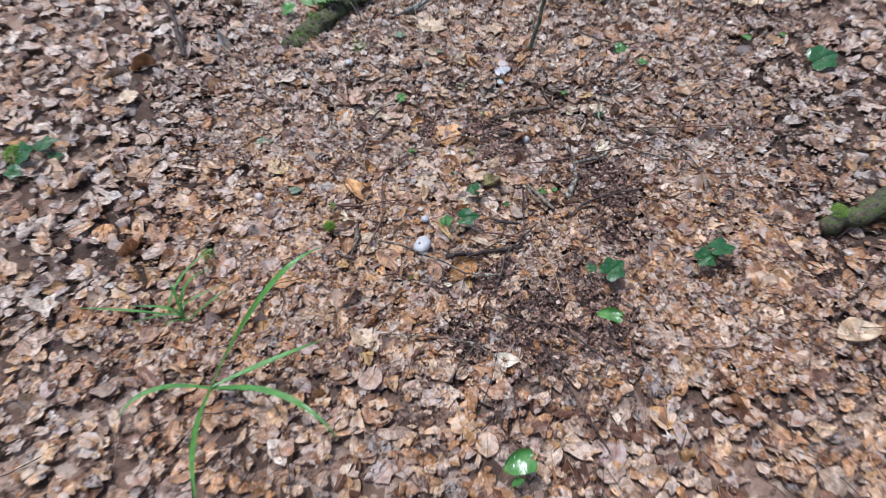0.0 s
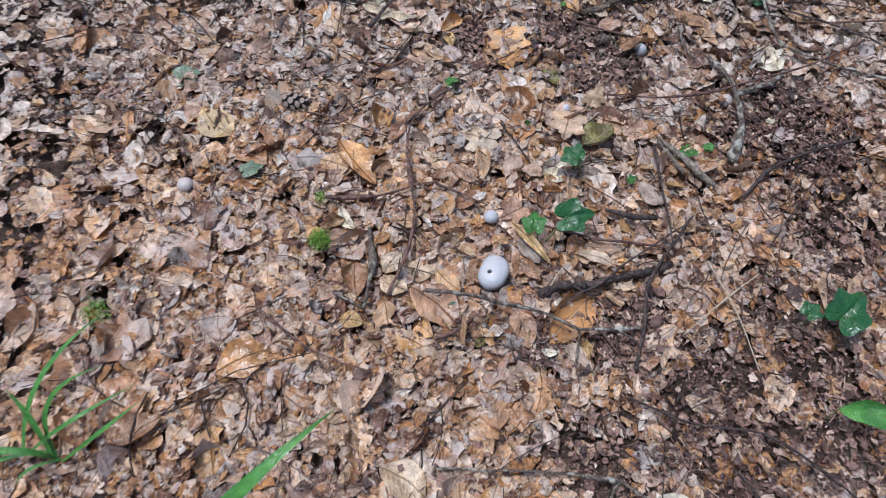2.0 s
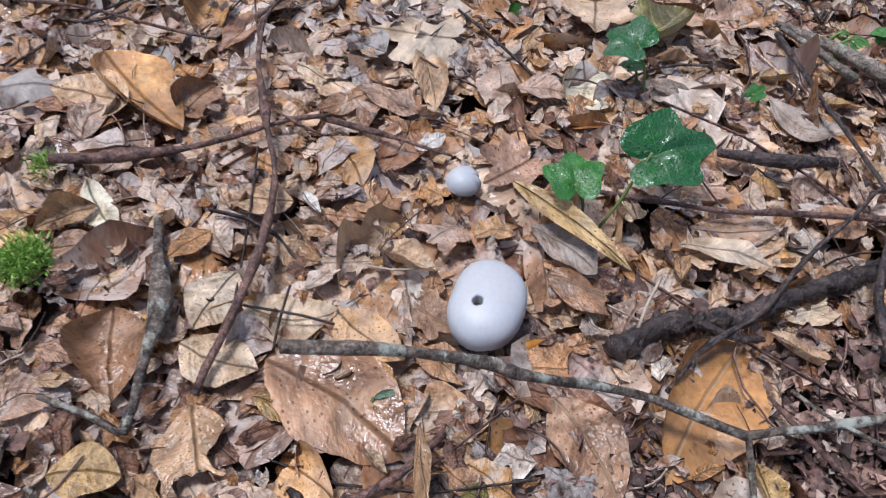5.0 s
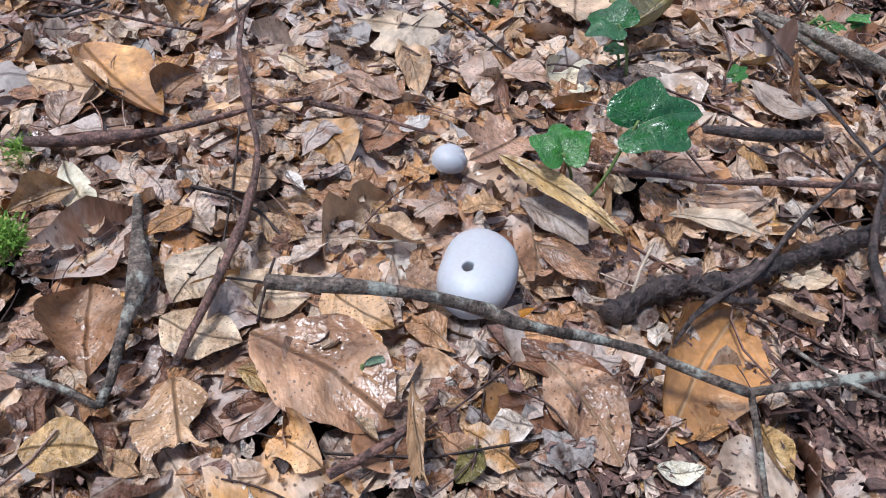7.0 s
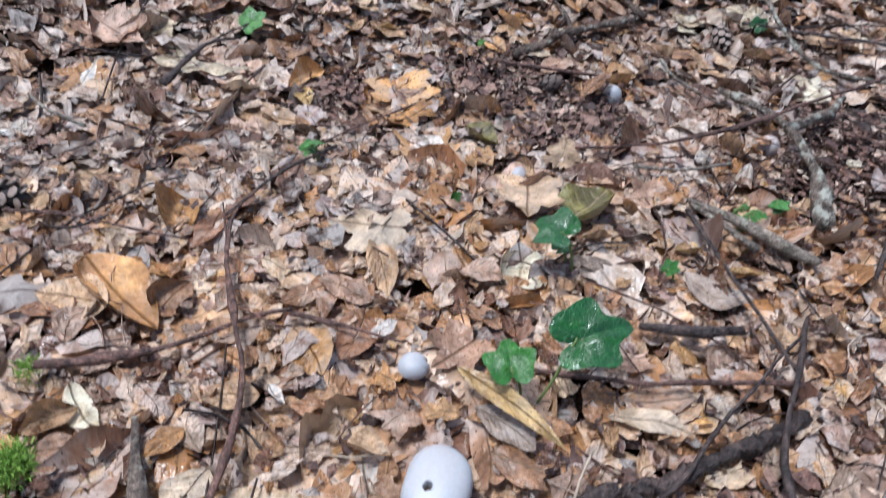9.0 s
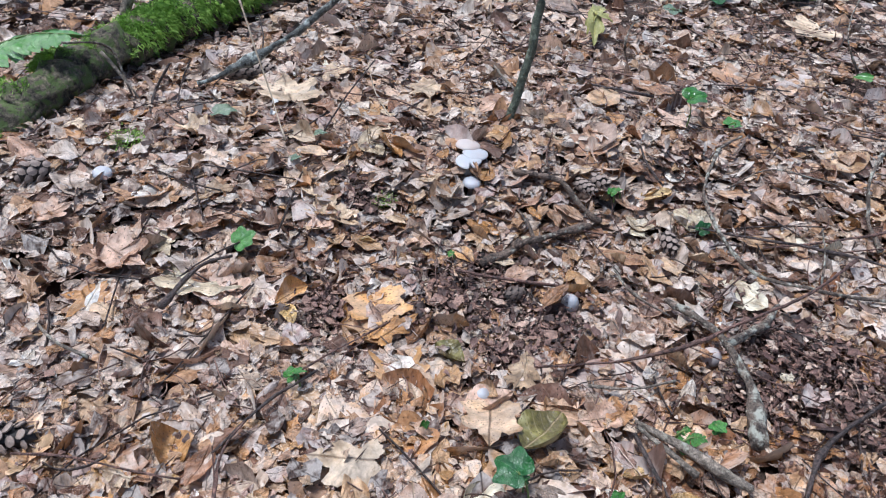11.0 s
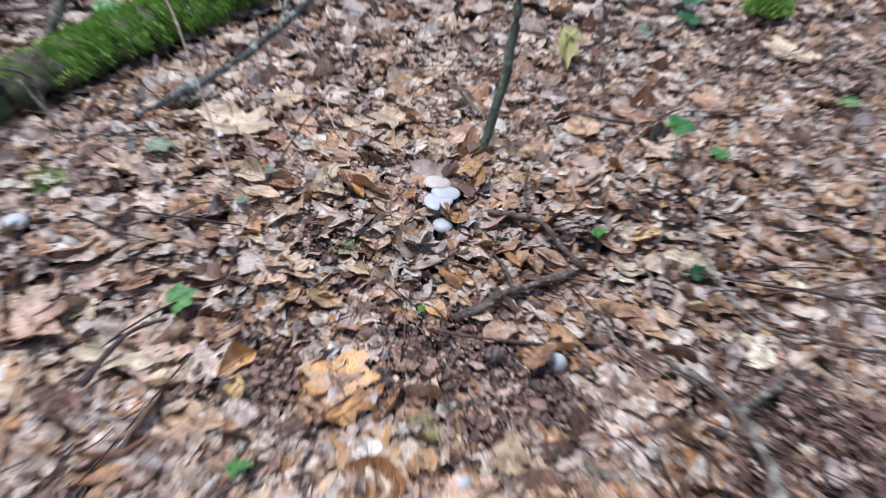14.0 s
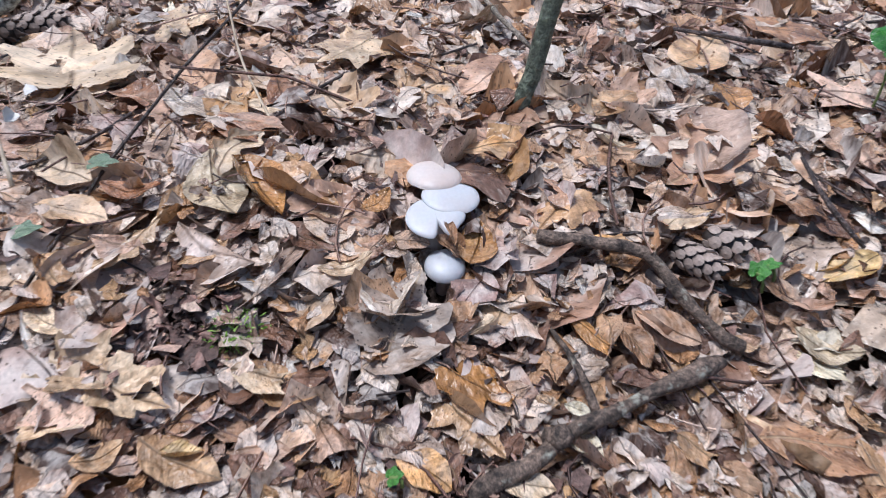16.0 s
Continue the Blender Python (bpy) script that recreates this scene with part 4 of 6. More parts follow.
lay("beech", "rust", 0.004, 1.622, -0.019, 1.578, 0.60)
lay("beech", "white", 0.002, 1.593, 0.024, 1.606, 0.50)
lay("maple", "pink", 0.024, 1.529, -0.009, 1.509, 0.80)
lay("lance", "white", -0.069, 1.560, -0.059, 1.543, 0.50)
lay("maple", "pink", 0.082, 1.583, 0.040, 1.557, 0.90)
lay("beech", "cream", 0.145, 1.673, 0.123, 1.593, 0.60)
lay("beech", "pink", 0.073, 1.675, 0.064, 1.616, 0.60)
lay("beech", "pink", 0.079, 1.646, 0.113, 1.637, 0.60)
lay("beech", "grey", 0.180, 1.654, 0.207, 1.638, 0.50)
lay("beech", "grey", 0.257, 1.622, 0.301, 1.586, 0.60)
lay("lance", "yellow", 0.299, 1.625, 0.333, 1.616, 0.35)
lay("maple", "pink", 0.293, 1.719, 0.244, 1.717, 0.70)
lay("beech", "pale", 0.122, 1.545, 0.137, 1.506, 0.70)
lay("beech", "pink", 0.157, 1.547, 0.211, 1.545, 0.40)
lay("lance", "pale", 0.146, 1.501, 0.199, 1.482, 0.35)
lay("beech", "brown", 0.162, 1.513, 0.218, 1.511, 0.40)
lay("beech", "tan", 0.304, 1.561, 0.320, 1.535, 0.60)
lay("beech", "tan", 0.191, 1.677, 0.219, 1.674, 0.50)
lay("beech", "brown", 0.327, 1.670, 0.339, 1.639, 0.60)
lay("beech", "yellow", 0.264, 1.651, 0.302, 1.658, 0.50)
lay("beech", "pale", 0.193, 1.449, 0.235, 1.455, 0.50)
lay("beech", "pink", -0.205, 1.471, -0.184, 1.461, 0.50)
lay("beech", "tan", -0.202, 1.451, -0.183, 1.450, 0.50)
lay("maple", "orange", 0.018, 1.549, -0.004, 1.567, 0.80)
lay("beech", "tan", -0.027, 1.516, 0.002, 1.495, 0.60)
lay("beech", "brown", 0.075, 1.614, 0.098, 1.587, 0.50)
lay("beech", "tan", -0.058, 1.435, -0.046, 1.446, 0.60)
lay("beech", "pink", 0.160, 1.390, 0.181, 1.377, 0.50)
lay("beech", "rust", -0.017, 1.386, -0.032, 1.370, 0.50)
lay("beech", "orange", -0.120, 1.532, -0.143, 1.517, 0.60)
lay("beech", "tan", -0.084, 1.526, -0.061, 1.507, 0.60)
lay("beech", "pale", -0.046, 1.397, -0.037, 1.384, 0.50)
# dry ones round the cluster of caps
lay("maple", "pale", 0.013, 2.315, 0.005, 2.423, 0.90)
lay("beech", "rust", 0.044, 2.300, 0.070, 2.292, 0.75)
lay("beech", "rust", 0.111, 2.257, 0.156, 2.213, 0.45)
lay("beech", "brown", 0.076, 2.377, 0.110, 2.317, 0.60)
lay("beech", "white", 0.082, 2.315, 0.115, 2.255, 0.45)
lay("lance", "rust", 0.157, 2.302, 0.176, 2.252, 0.45)
lay("beech", "tan", 0.135, 2.199, 0.181, 2.158, 0.50)
lay("beech", "tan", 0.371, 2.216, 0.413, 2.238, 0.60)
lay("beech", "white", 0.378, 2.173, 0.418, 2.168, 0.55)
lay("maple", "pink", 0.346, 2.126, 0.312, 2.161, 0.70)
lay("beech", "brown", 0.376, 2.043, 0.342, 2.067, 0.55)
lay("beech", "orange", 0.519, 2.076, 0.479, 2.069, 0.45)
lay("oak", "cream", 0.432, 2.037, 0.469, 2.017, 0.55)
lay("beech", "tan", 0.219, 2.047, 0.247, 2.013, 0.55)
lay("beech", "cream", 0.281, 2.020, 0.295, 2.010, 0.50)
lay("beech", "tan", 0.390, 1.980, 0.420, 1.938, 0.50)
lay("beech", "tan", 0.445, 1.998, 0.447, 1.967, 0.50)
lay("maple", "pale", 0.016, 2.078, 0.064, 2.074, 0.75)
lay("beech", "brown", 0.101, 2.058, 0.076, 2.041, 0.70)
lay("beech", "tan", 0.120, 2.070, 0.152, 2.047, 0.60)
lay("beech", "yellow", 0.073, 2.030, 0.094, 2.028, 0.50)
lay("round", "grey", 0.178, 2.061, 0.232, 2.076, 0.80)
lay("beech", "pale", 0.239, 2.066, 0.266, 2.081, 0.50)
lay("beech", "orange", 0.330, 2.114, 0.362, 2.115, 0.60)
lay("beech", "orange", 0.491, 2.253, 0.484, 2.213, 0.70)
lay("beech", "brown", 0.576, 2.365, 0.635, 2.313, 0.50)
lay("maple", "pink", 0.617, 2.222, 0.549, 2.243, 0.70)
lay("maple", "pale", 0.247, 2.361, 0.189, 2.325, 0.80)
lay("beech", "tan", 0.115, 2.144, 0.086, 2.132, 0.60)
lay("beech", "tan", 0.015, 2.151, 0.040, 2.117, 0.60)
lay("beech", "orange", 0.300, 2.066, 0.324, 2.037, 0.40)
lay("beech", "orange", 0.186, 2.010, 0.210, 1.987, 0.60)
lay("beech", "brown", 0.459, 2.140, 0.497, 2.109, 0.50)
lay("maple", "pale", 0.055, 2.464, 0.106, 2.406, 0.80)
lay("beech", "pale", 0.037, 2.211, -0.002, 2.240, 0.60)
lay("beech", "tan", 0.008, 2.190, 0.050, 2.165, 0.50)
lay("maple", "tan", 0.184, 2.285, 0.215, 2.232, 0.80)
lay("beech", "pale", 0.381, 2.116, 0.421, 2.132, 0.60)
lay("beech", "pink", 0.338, 2.316, 0.289, 2.270, 0.60)
lay("beech", "tan", 0.469, 2.282, 0.534, 2.332, 0.60)
lay("beech", "pale", 0.162, 2.113, 0.195, 2.118, 0.50)
lay("beech", "brown", 0.119, 2.122, 0.091, 2.110, 0.50)
lay("beech", "pale", 0.034, 2.098, 0.009, 2.115, 0.60)
lay("beech", "pink", 0.162, 2.039, 0.192, 2.040, 0.60)
lay("beech", "tan", 0.337, 1.994, 0.352, 1.968, 0.60)
lay("beech", "brown", 0.450, 2.056, 0.431, 2.081, 0.50)
lay("beech", "pale", 0.234, 1.991, 0.262, 1.977, 0.60)
lay("beech", "tan", 0.033, 2.031, 0.058, 2.038, 0.60)
lay("beech", "rust", 0.499, 2.212, 0.515, 2.177, 0.60)
# between the two
lay("maple", "orange", 0.076, 1.952, 0.083, 1.875, 0.95)
lay("beech", "white", 0.501, 2.038, 0.538, 2.010, 0.60)
lay("beech", "cream", 0.427, 2.030, 0.465, 2.004, 0.50)
lay("beech", "yellow", 0.518, 2.078, 0.473, 2.070, 0.50)
lay("beech", "brown", 0.342, 2.073, 0.374, 2.040, 0.55)
lay("beech", "tan", 0.429, 1.967, 0.437, 1.900, 0.40)
lay("beech", "pale", 0.488, 1.958, 0.521, 1.941, 0.50)
lay("beech", "tan", 0.621, 1.961, 0.576, 1.980, 0.50)
lay("beech", "orange", 0.297, 1.928, 0.364, 1.918, 0.35)
lay("maple", "tan", 0.216, 2.040, 0.241, 1.998, 0.80)
lay("beech", "cream", 0.271, 2.006, 0.293, 1.989, 0.50)
lay("beech", "white", -0.099, 2.105, -0.067, 2.109, 0.60)
lay("beech", "brown", -0.052, 2.015, -0.007, 1.994, 0.60)
lay("beech", "orange", 0.005, 1.966, -0.034, 1.940, 0.50)
lay("beech", "yellow", -0.029, 1.944, -0.015, 1.908, 0.50)
lay("maple", "pink", -0.130, 2.069, -0.085, 2.082, 0.80)
lay("beech", "pale", 0.110, 2.068, 0.147, 2.053, 0.60)
lay("maple", "pale", 0.002, 2.057, 0.052, 2.061, 0.80)
lay("beech", "tan", 0.064, 2.039, 0.102, 2.013, 0.60)
lay("beech", "rust", -0.004, 2.027, 0.017, 2.003, 0.60)
lay("beech", "pale", -0.101, 1.941, -0.062, 1.939, 0.60)
lay("beech", "pink", 0.238, 1.943, 0.285, 1.961, 0.60)
laid_leaf("beech", "olive", (0.180, 1.691, -0.012), (0.232, 1.728, -0.014), 0.8, 0.012, 0.0, 1)
laid_leaf("maple", "tan", (0.168, 1.757, -0.016), (0.149, 1.697, -0.012), 0.95, 0.010, 0.0, 2)
laid_leaf("maple", "pink", (-0.227, 2.049, -0.008), (-0.174, 2.000, -0.012), 0.8, 0.010, 0.1, 3)
# two curled ones that stand clear
laid_leaf("lance", "yellow", (0.053, 1.545, 0.012), (0.105, 1.474, 0.016), 0.16, 0.006, 0.5, 2)
laid_leaf("lance", "tan", (-0.022, 1.395, 0.030), (-0.030, 1.345, 0.004), 0.24, 0.006, 0.9, 4)

rnd = random.Random(11)
for k in range(150):  # the rest of the top layer nearest the path
    x, y = rnd.uniform(-0.35, 0.75), rnd.uniform(1.28, 2.45)
    if -0.24 < x < 0.3 and 1.35 < y < 1.66:
        continue
    if min(math.hypot(x - sp[0], y - sp[1]) - r for sp, r in SPOTS) < 0.03:
        continue
    if max(math.exp(-(math.hypot(x - p[0], y - p[1]) / r) ** 2) for p, r in HUMUS) > 0.3:
        continue
    kind = rnd.choice(["beech", "beech", "beech", "maple", "oak", "round"])
    a, ln = rnd.uniform(0, 6.28), rnd.uniform(0.026, 0.05)
    dx, dy = ln * math.cos(a), ln * math.sin(a)
    own = {"beech": 0.6, "oak": 0.55, "round": 0.85, "maple": 0.9}[kind]
    laid_leaf(kind, "wet" if y < 1.78 else "dry", (x, y, ground_z(x, y)), (x + dx, y + dy, ground_z(x + dx, y + dy)), own * rnd.uniform(0.8, 1.1), rnd.uniform(-0.004, 0.004), rnd.uniform(-0.2, 0.2), k % 9)

for k in range(75):  # broad maple and oak leaves spread over the further litter
    x, y = rnd.uniform(-0.45, 0.95), rnd.uniform(1.72, 2.6)
    if min(math.hypot(x - sp[0], y - sp[1]) - r for sp, r in SPOTS) < 0.045 or float(humus(np.array([x]), np.array([y]))[0]) > 0.25:
        continue
    kind = rnd.choice(["maple", "beech", "oak", "maple", "beech"])
    tone = rnd.choice(["tan", "pale", "brown", "pink", "tan", "orange", "dry", "rust", "cream", "dry"])
    a, ln = rnd.uniform(0, 6.28), rnd.uniform(0.045, 0.07)
    dx, dy = ln * math.cos(a), ln * math.sin(a)
    own = {"beech": 0.6, "oak": 0.55, "maple": 0.9}[kind]
    laid_leaf(kind, tone, (x, y, ground_z(x, y)), (x + dx, y + dy, ground_z(x + dx, y + dy)), own * rnd.uniform(0.8, 1.05), rnd.uniform(-0.003, 0.003), rnd.uniform(-0.2, 0.2), k % 7)


# ---- mushrooms ----
def mushroom(at, radius, height, label, mat=M_CAP, hole=None, lobe=None, stem=True, lean=(0, 0), turn=0.0, seed=1, squash=1.0, plateau=2.0, drop=0.62):
    """A domed cap with an inrolled rim, on a short stem hidden in the leaves."""
    ob = tagged(new("mushroom"), label, "mushroom")
    ob.matrix_basis = Matrix.Translation(at) @ pose(0, 0, 0, lean[0], lean[1], turn)
    hx, hy, hr = hole or (0.0, 0.0, 0.0002)
    n = 72
    ang = np.linspace(0, 2 * np.pi, n, endpoint=False)
    dx, dy = np.cos(ang), np.sin(ang)
    swell = lobe or (lambda a: 1 + 0 * a)
    reach = np.full(n, radius)
    for _ in range(12):  # way from the middle of the rings to the rim
        px, py = hx + dx * reach, hy + dy * reach
        reach = reach * radius * swell(np.arctan2(py, px) % (2 * np.pi)) / np.hypot(px, py)
    rings = []
    edge = 1 + 0.06 * np.sin(2 * ang + 1) + 0.03 * np.sin(5 * ang)

    def dome(x, y):
        f = np.clip(np.hypot(x, y) / (radius * swell(np.arctan2(y, x) % (2 * np.pi))), 0, 1)
        return height * (1 - drop * (1 - (1 - f**plateau) ** (1 / plateau)) ** 1.15) + radius * 0.02 * np.sin(x / radius * 3 + seed) + radius * 0.02 * np.sin(y / radius * 2.6 + 2 * seed)

    if hole:
        for rho, sunk in ((0.9, 0.4), (0.95, 0.12), (1.02, 0.03)):
            x, y = hx + dx * hr * rho * edge, hy + dy * hr * rho * edge
            rings.append(np.stack([x, y, dome(x, y) - height * sunk], 1))
    for k in range(30):
        g = 1 - (1 - k / 29) ** 1.7
        rho = hr * 1.12 * edge * (1 - g) + reach * g
        x, y = hx + dx * rho, hy + dy * rho
        rings.append(np.stack([x, y, dome(x, y)], 1))
    rim = rings[-1] * np.stack([1 + 0.008 * np.sin(31 * ang), 1 + 0.008 * np.sin(31 * ang), np.ones(n)], 1)
    for f, z in ((1.0, 0.27), (0.96, 0.17), (0.86, 0.13), (0.5, 0.2), (0.2, 0.25)):
        rings.append(np.stack([rim[:, 0] * f, rim[:, 1] * f, np.full(n, height * z)], 1))
    v = np.stack(rings)
    v[..., 1] *= squash
    i, j = np.meshgrid(np.arange(len(v) - 1), np.arange(n), indexing="ij")
    a, b = (i * n + j).ravel(), (i * n + (j + 1) % n).ravel()
    me = mesh_np("cap", v.reshape(-1, 3), np.stack([a, a + n, b + n, b], 1), None, mat)
    cap = part("cap", me, ob)
    if hole:
        pit, _ = lathe([(0.0003, height * 0.58), (hole[2] * 0.6, height * 0.585), (hole[2] * 1.0, height * 0.66), (hole[2] * 1.25, height * 0.68)], 20, M_FLESH, "eaten_hole", lambda a: 1 + 0.12 * np.sin(3 * a + 1))
        part("eaten_hole", pit, cap, "brown eaten hole", Matrix.Translation((hole[0], hole[1], 0)))
    if stem:
        sm, _ = lathe([(radius * 0.34, height * 0.3), (radius * 0.3, 0), (radius * 0.36, -0.018), (radius * 0.3, -0.03)], 20, M_GILL, "stem")
        part("stem", sm, ob)
    return ob


def bump_at(a, c, w):
    d = (a - c + np.pi) % (2 * np.pi) - np.pi
    return np.exp(-((d / w) ** 2))


mushroom((0.025, 1.468, 0.001), 0.0228, 0.0215, "large white mushroom cap with one eaten hole, among leaves", hole=(-0.0052, -0.0026, 0.0027), plateau=2.7, drop=0.6,
         lobe=lambda a: 1 + 0.1 * np.cos(2 * (a - 1.1)) + 0.05 * bump_at(a, 0.2, 0.6) - 0.07 * bump_at(a, 2.6, 0.5) - 0.035 * bump_at(a, 4.55, 0.22), lean=(5, -5), turn=0, squash=1.04)
mushroom((0.028, 1.562, -0.003), 0.0106, 0.0122, "small round white mushroom button with a nibbled edge", lean=(8, 4), seed=2, lobe=lambda a: 1 + 0.05 * np.cos(2 * a) - 0.16 * bump_at(a, 0.1, 0.16) - 0.1 * bump_at(a, 5.7, 0.12), drop=0.75)
mushroom((0.242, 2.167, 0.032), 0.0172, 0.0075, "pale cream mushroom cap at the back of a cluster", M_CAP_WARM, lean=(-8, 2), seed=3, drop=0.85)
mushroom((0.2475, 2.147, 0.031), 0.0172, 0.0050, "white mushroom cap in a tight cluster", lean=(0, 3), seed=4, lobe=lambda a: 1 + 0.04 * np.cos(2 * a), drop=0.8)
mushroom((0.2350, 2.1325, 0.029), 0.0172, 0.0046, "white mushroom cap split from rim to middle", lean=(9, -3), seed=5, drop=0.8,
         lobe=lambda a: 1 - 0.6 * bump_at(a, 4.72, 0.17) + 0.05 * np.cos(2 * a) - 0.12 * bump_at(a, 5.6, 0.4))
mushroom((0.2365, 2.1125, 0.005), 0.0124, 0.0105, "small domed white mushroom before the cluster", lean=(6, 0), seed=6, drop=0.7)
mushroom((0.165, 1.776, -0.032), 0.0102, 0.019, "white mushroom button half under dead leaves", lean=(10, -10), seed=7)
mushroom((0.311, 1.908, -0.044), 0.0108, 0.021, "white mushroom behind a brown leaf", seed=8)
mushroom((-0.236, 2.178, 0.007), 0.0125, 0.0125, "white mushroom cap pushing through the litter", seed=9)
mushroom((0.433, 1.790, -0.031), 0.011, 0.018, "pinkish mushroom cap just showing under leaves", M_CAP_WARM, seed=10)
mushroom((-0.421, 1.622, -0.010), 0.012, 0.02, "small pale mushroom button in the litter", M_CAP_WARM, seed=11)
laid_leaf("beech", "brown", (0.272, 1.895, -0.026), (0.306, 1.908, -0.010), 0.7, 0.004, -0.5, 2)
laid_leaf("beech", "tan", (0.178, 1.766, -0.019), (0.160, 1.786, -0.021), 0.6, 0.004, -0.3, 1)
laid_leaf("beech", "brown", (0.418, 1.795, -0.020), (0.431, 1.777, -0.012), 0.6, 0.004, 0.3, 4)
laid_leaf("beech", "brown", (0.248, 2.110, 0.011), (0.232, 2.122, 0.022), 0.5, 0.004, 0.1, 1)
laid_leaf("beech", "brown", (0.207, 2.130, 0.016), (0.229, 2.120, 0.018), 0.6, 0.003, 0.2, 2)
laid_leaf("lance", "brown", (0.240, 2.106, 0.030), (0.230, 2.121, 0.048), 0.34, 0.0, 0.5, 3)


# ---- sticks and branches ----
def stick(name, pts, r0, r1, mat, label, category="twig", seed=0, sides=8, knots=2, forks=(), lift=0.0, step=0.012, thin=0.66, rough=0.22, bend=0.22):
    """forks: further (points, r0, r1) that grow from it."""
    r0, r1, forks = r0 * thin, r1 * thin, [(p, a * thin, b * thin) for p, a, b in forks]
    up = lambda ps: [(x, y, z + lift) for x, y, z in ps]
    main = tube(up(pts), r0, r1, mat, name, sides, rough, knots, step, seed, 1.0, bend)
    if not forks:
        return tagged(new(name, main), label, category)
    ob = tagged(new(name), label, category)
    part("stem", main, ob)
    for k, (p, a, b) in enumerate(forks):
        part("side_twig", tube(up(p), a, b, mat, "side_twig", sides, 0.16, 1, step, seed + k + 1), ob)
    return ob


stick("lichened_stick", [(-0.074, 1.397, 0.113), (-0.047, 1.398, 0.104), (-0.016, 1.398, 0.092), (0.015, 1.399, 0.071), (0.047, 1.398, 0.054), (0.078, 1.396, 0.039), (0.105, 1.389, 0.025), (0.134, 1.378, 0.018)], 0.0024, 0.0036, M_LICHEN,
      "thin stick with grey green lichen rising over a mushroom", seed=1, knots=4,
      forks=[([(0.134, 1.378, 0.018), (0.175, 1.379, 0.014), (0.223, 1.381, 0.010)], 0.0034, 0.0028), ([(0.134, 1.378, 0.018), (0.130, 1.351, 0.011), (0.126, 1.332, 0.005)], 0.0026, 0.0018)])
stick("dark_twig", [(-0.125, 1.432, 0.010), (-0.108, 1.463, 0.018), (-0.091, 1.517, 0.019), (-0.083, 1.566, 0.017), (-0.089, 1.615, 0.016), (-0.093, 1.683, 0.009), (-0.088, 1.723, 0.005), (-0.060, 1.773, -0.003)],
      0.003, 0.0018, M_RED, "long bent red brown twig standing clear of leaves", seed=2, knots=5, forks=[([(-0.093, 1.683, 0.009), (-0.094, 1.708, 0.012), (-0.094, 1.717, 0.025)], 0.0012, 0.0008)])
stick("forked_twig", [(-0.214, 1.594, 0.010), (-0.178, 1.591, 0.010), (-0.113, 1.600, 0.010), (-0.072, 1.615, 0.009), (-0.049, 1.617, 0.009)], 0.003, 0.0022, M_RED, "wet brown twig lying level on the leaves", seed=3, knots=4,
      forks=[([(-0.051, 1.616, 0.007), (-0.017, 1.599, 0.007), (0.023, 1.579, 0.006)], 0.0026, 0.0016), ([(-0.086, 1.627, 0.009), (-0.072, 1.610, 0.012), (-0.055, 1.601, 0.008)], 0.0012, 0.0008)])
stick("lichened_stick", [(-0.150, 1.544, 0.008), (-0.145, 1.509, 0.011), (-0.146, 1.467, 0.012), (-0.151, 1.435, 0.010), (-0.157, 1.416, 0.009)], 0.0038, 0.003, M_LICHEN, "short rough stick with pale lichen", seed=4, knots=4,
      forks=[([(-0.157, 1.417, 0.009), (-0.174, 1.428, 0.009), (-0.198, 1.442, 0.007)], 0.0026, 0.0018)])
stick("rotten_branch", [(0.089, 1.435, 0.004), (0.119, 1.445, 0.007), (0.156, 1.448, 0.007), (0.205, 1.459, 0.005), (0.281, 1.479, 0.002)], 0.0085, 0.0068, M_BARK, "black rotting branch half sunk in the litter", "branch", 5, 16, 1, lift=0.0, step=0.003, rough=0.4, forks=[([(0.137, 1.444, 0.009), (0.148, 1.433, 0.012), (0.171, 1.434, 0.006)], 0.004, 0.002)])
stick("dark_twig", [(0.108, 1.409, 0.006), (0.127, 1.425, 0.012), (0.165, 1.441, 0.017), (0.196, 1.465, 0.015), (0.249, 1.501, 0.014), (0.308, 1.539, 0.010)], 0.0022, 0.0016, M_BARK, "dark thin twig leaning over a rotten branch", seed=6, knots=3)
stick("red_twig", [(0.098, 1.545, 0.007), (0.137, 1.532, 0.007), (0.179, 1.519, 0.009), (0.228, 1.513, 0.007), (0.291, 1.502, 0.006)], 0.002, 0.0028, M_RED, "straight dark red twig among leaves", seed=7, knots=3)
stick("grey_twig", [(0.299, 1.706, -0.005), (0.328, 1.666, 0.000), (0.370, 1.611, 0.002)], 0.003, 0.0036, M_PALE, "pale scaly spruce twig on the leaves", seed=8, knots=6)
stick("bark_strip", [(0.198, 1.573, 0.001), (0.231, 1.559, 0.004), (0.272, 1.555, 0.002)], 0.0045, 0.004, M_BARK, "dark strip of split bark", "bark", 9, 8, 2)
stick("dark_twig", [(0.204, 1.322, 0.011), (0.224, 1.381, 0.014), (0.237, 1.439, 0.015), (0.285, 1.506, 0.014), (0.325, 1.557, 0.008)], 0.0036, 0.0026, M_BARK, "dark curved twig arching over the litter", seed=10, knots=3,
      forks=[([(0.285, 1.506, 0.014), (0.288, 1.602, 0.006), (0.291, 1.689, -0.002)], 0.002, 0.0028)])
stick("thin_twig", [(-0.262, 1.752, 0.004), (-0.214, 1.741, 0.005), (-0.174, 1.724, 0.003), (-0.123, 1.706, 0.000)], 0.0016, 0.0012, M_RED, "thin curved brown twig on leaves", seed=11)
stick("purple_stick", [(-0.060, 1.371, 0.007), (-0.036, 1.379, 0.011), (-0.007, 1.401, 0.006)], 0.003, 0.0024, M_RED, "short thick purple brown stick end", seed=12)
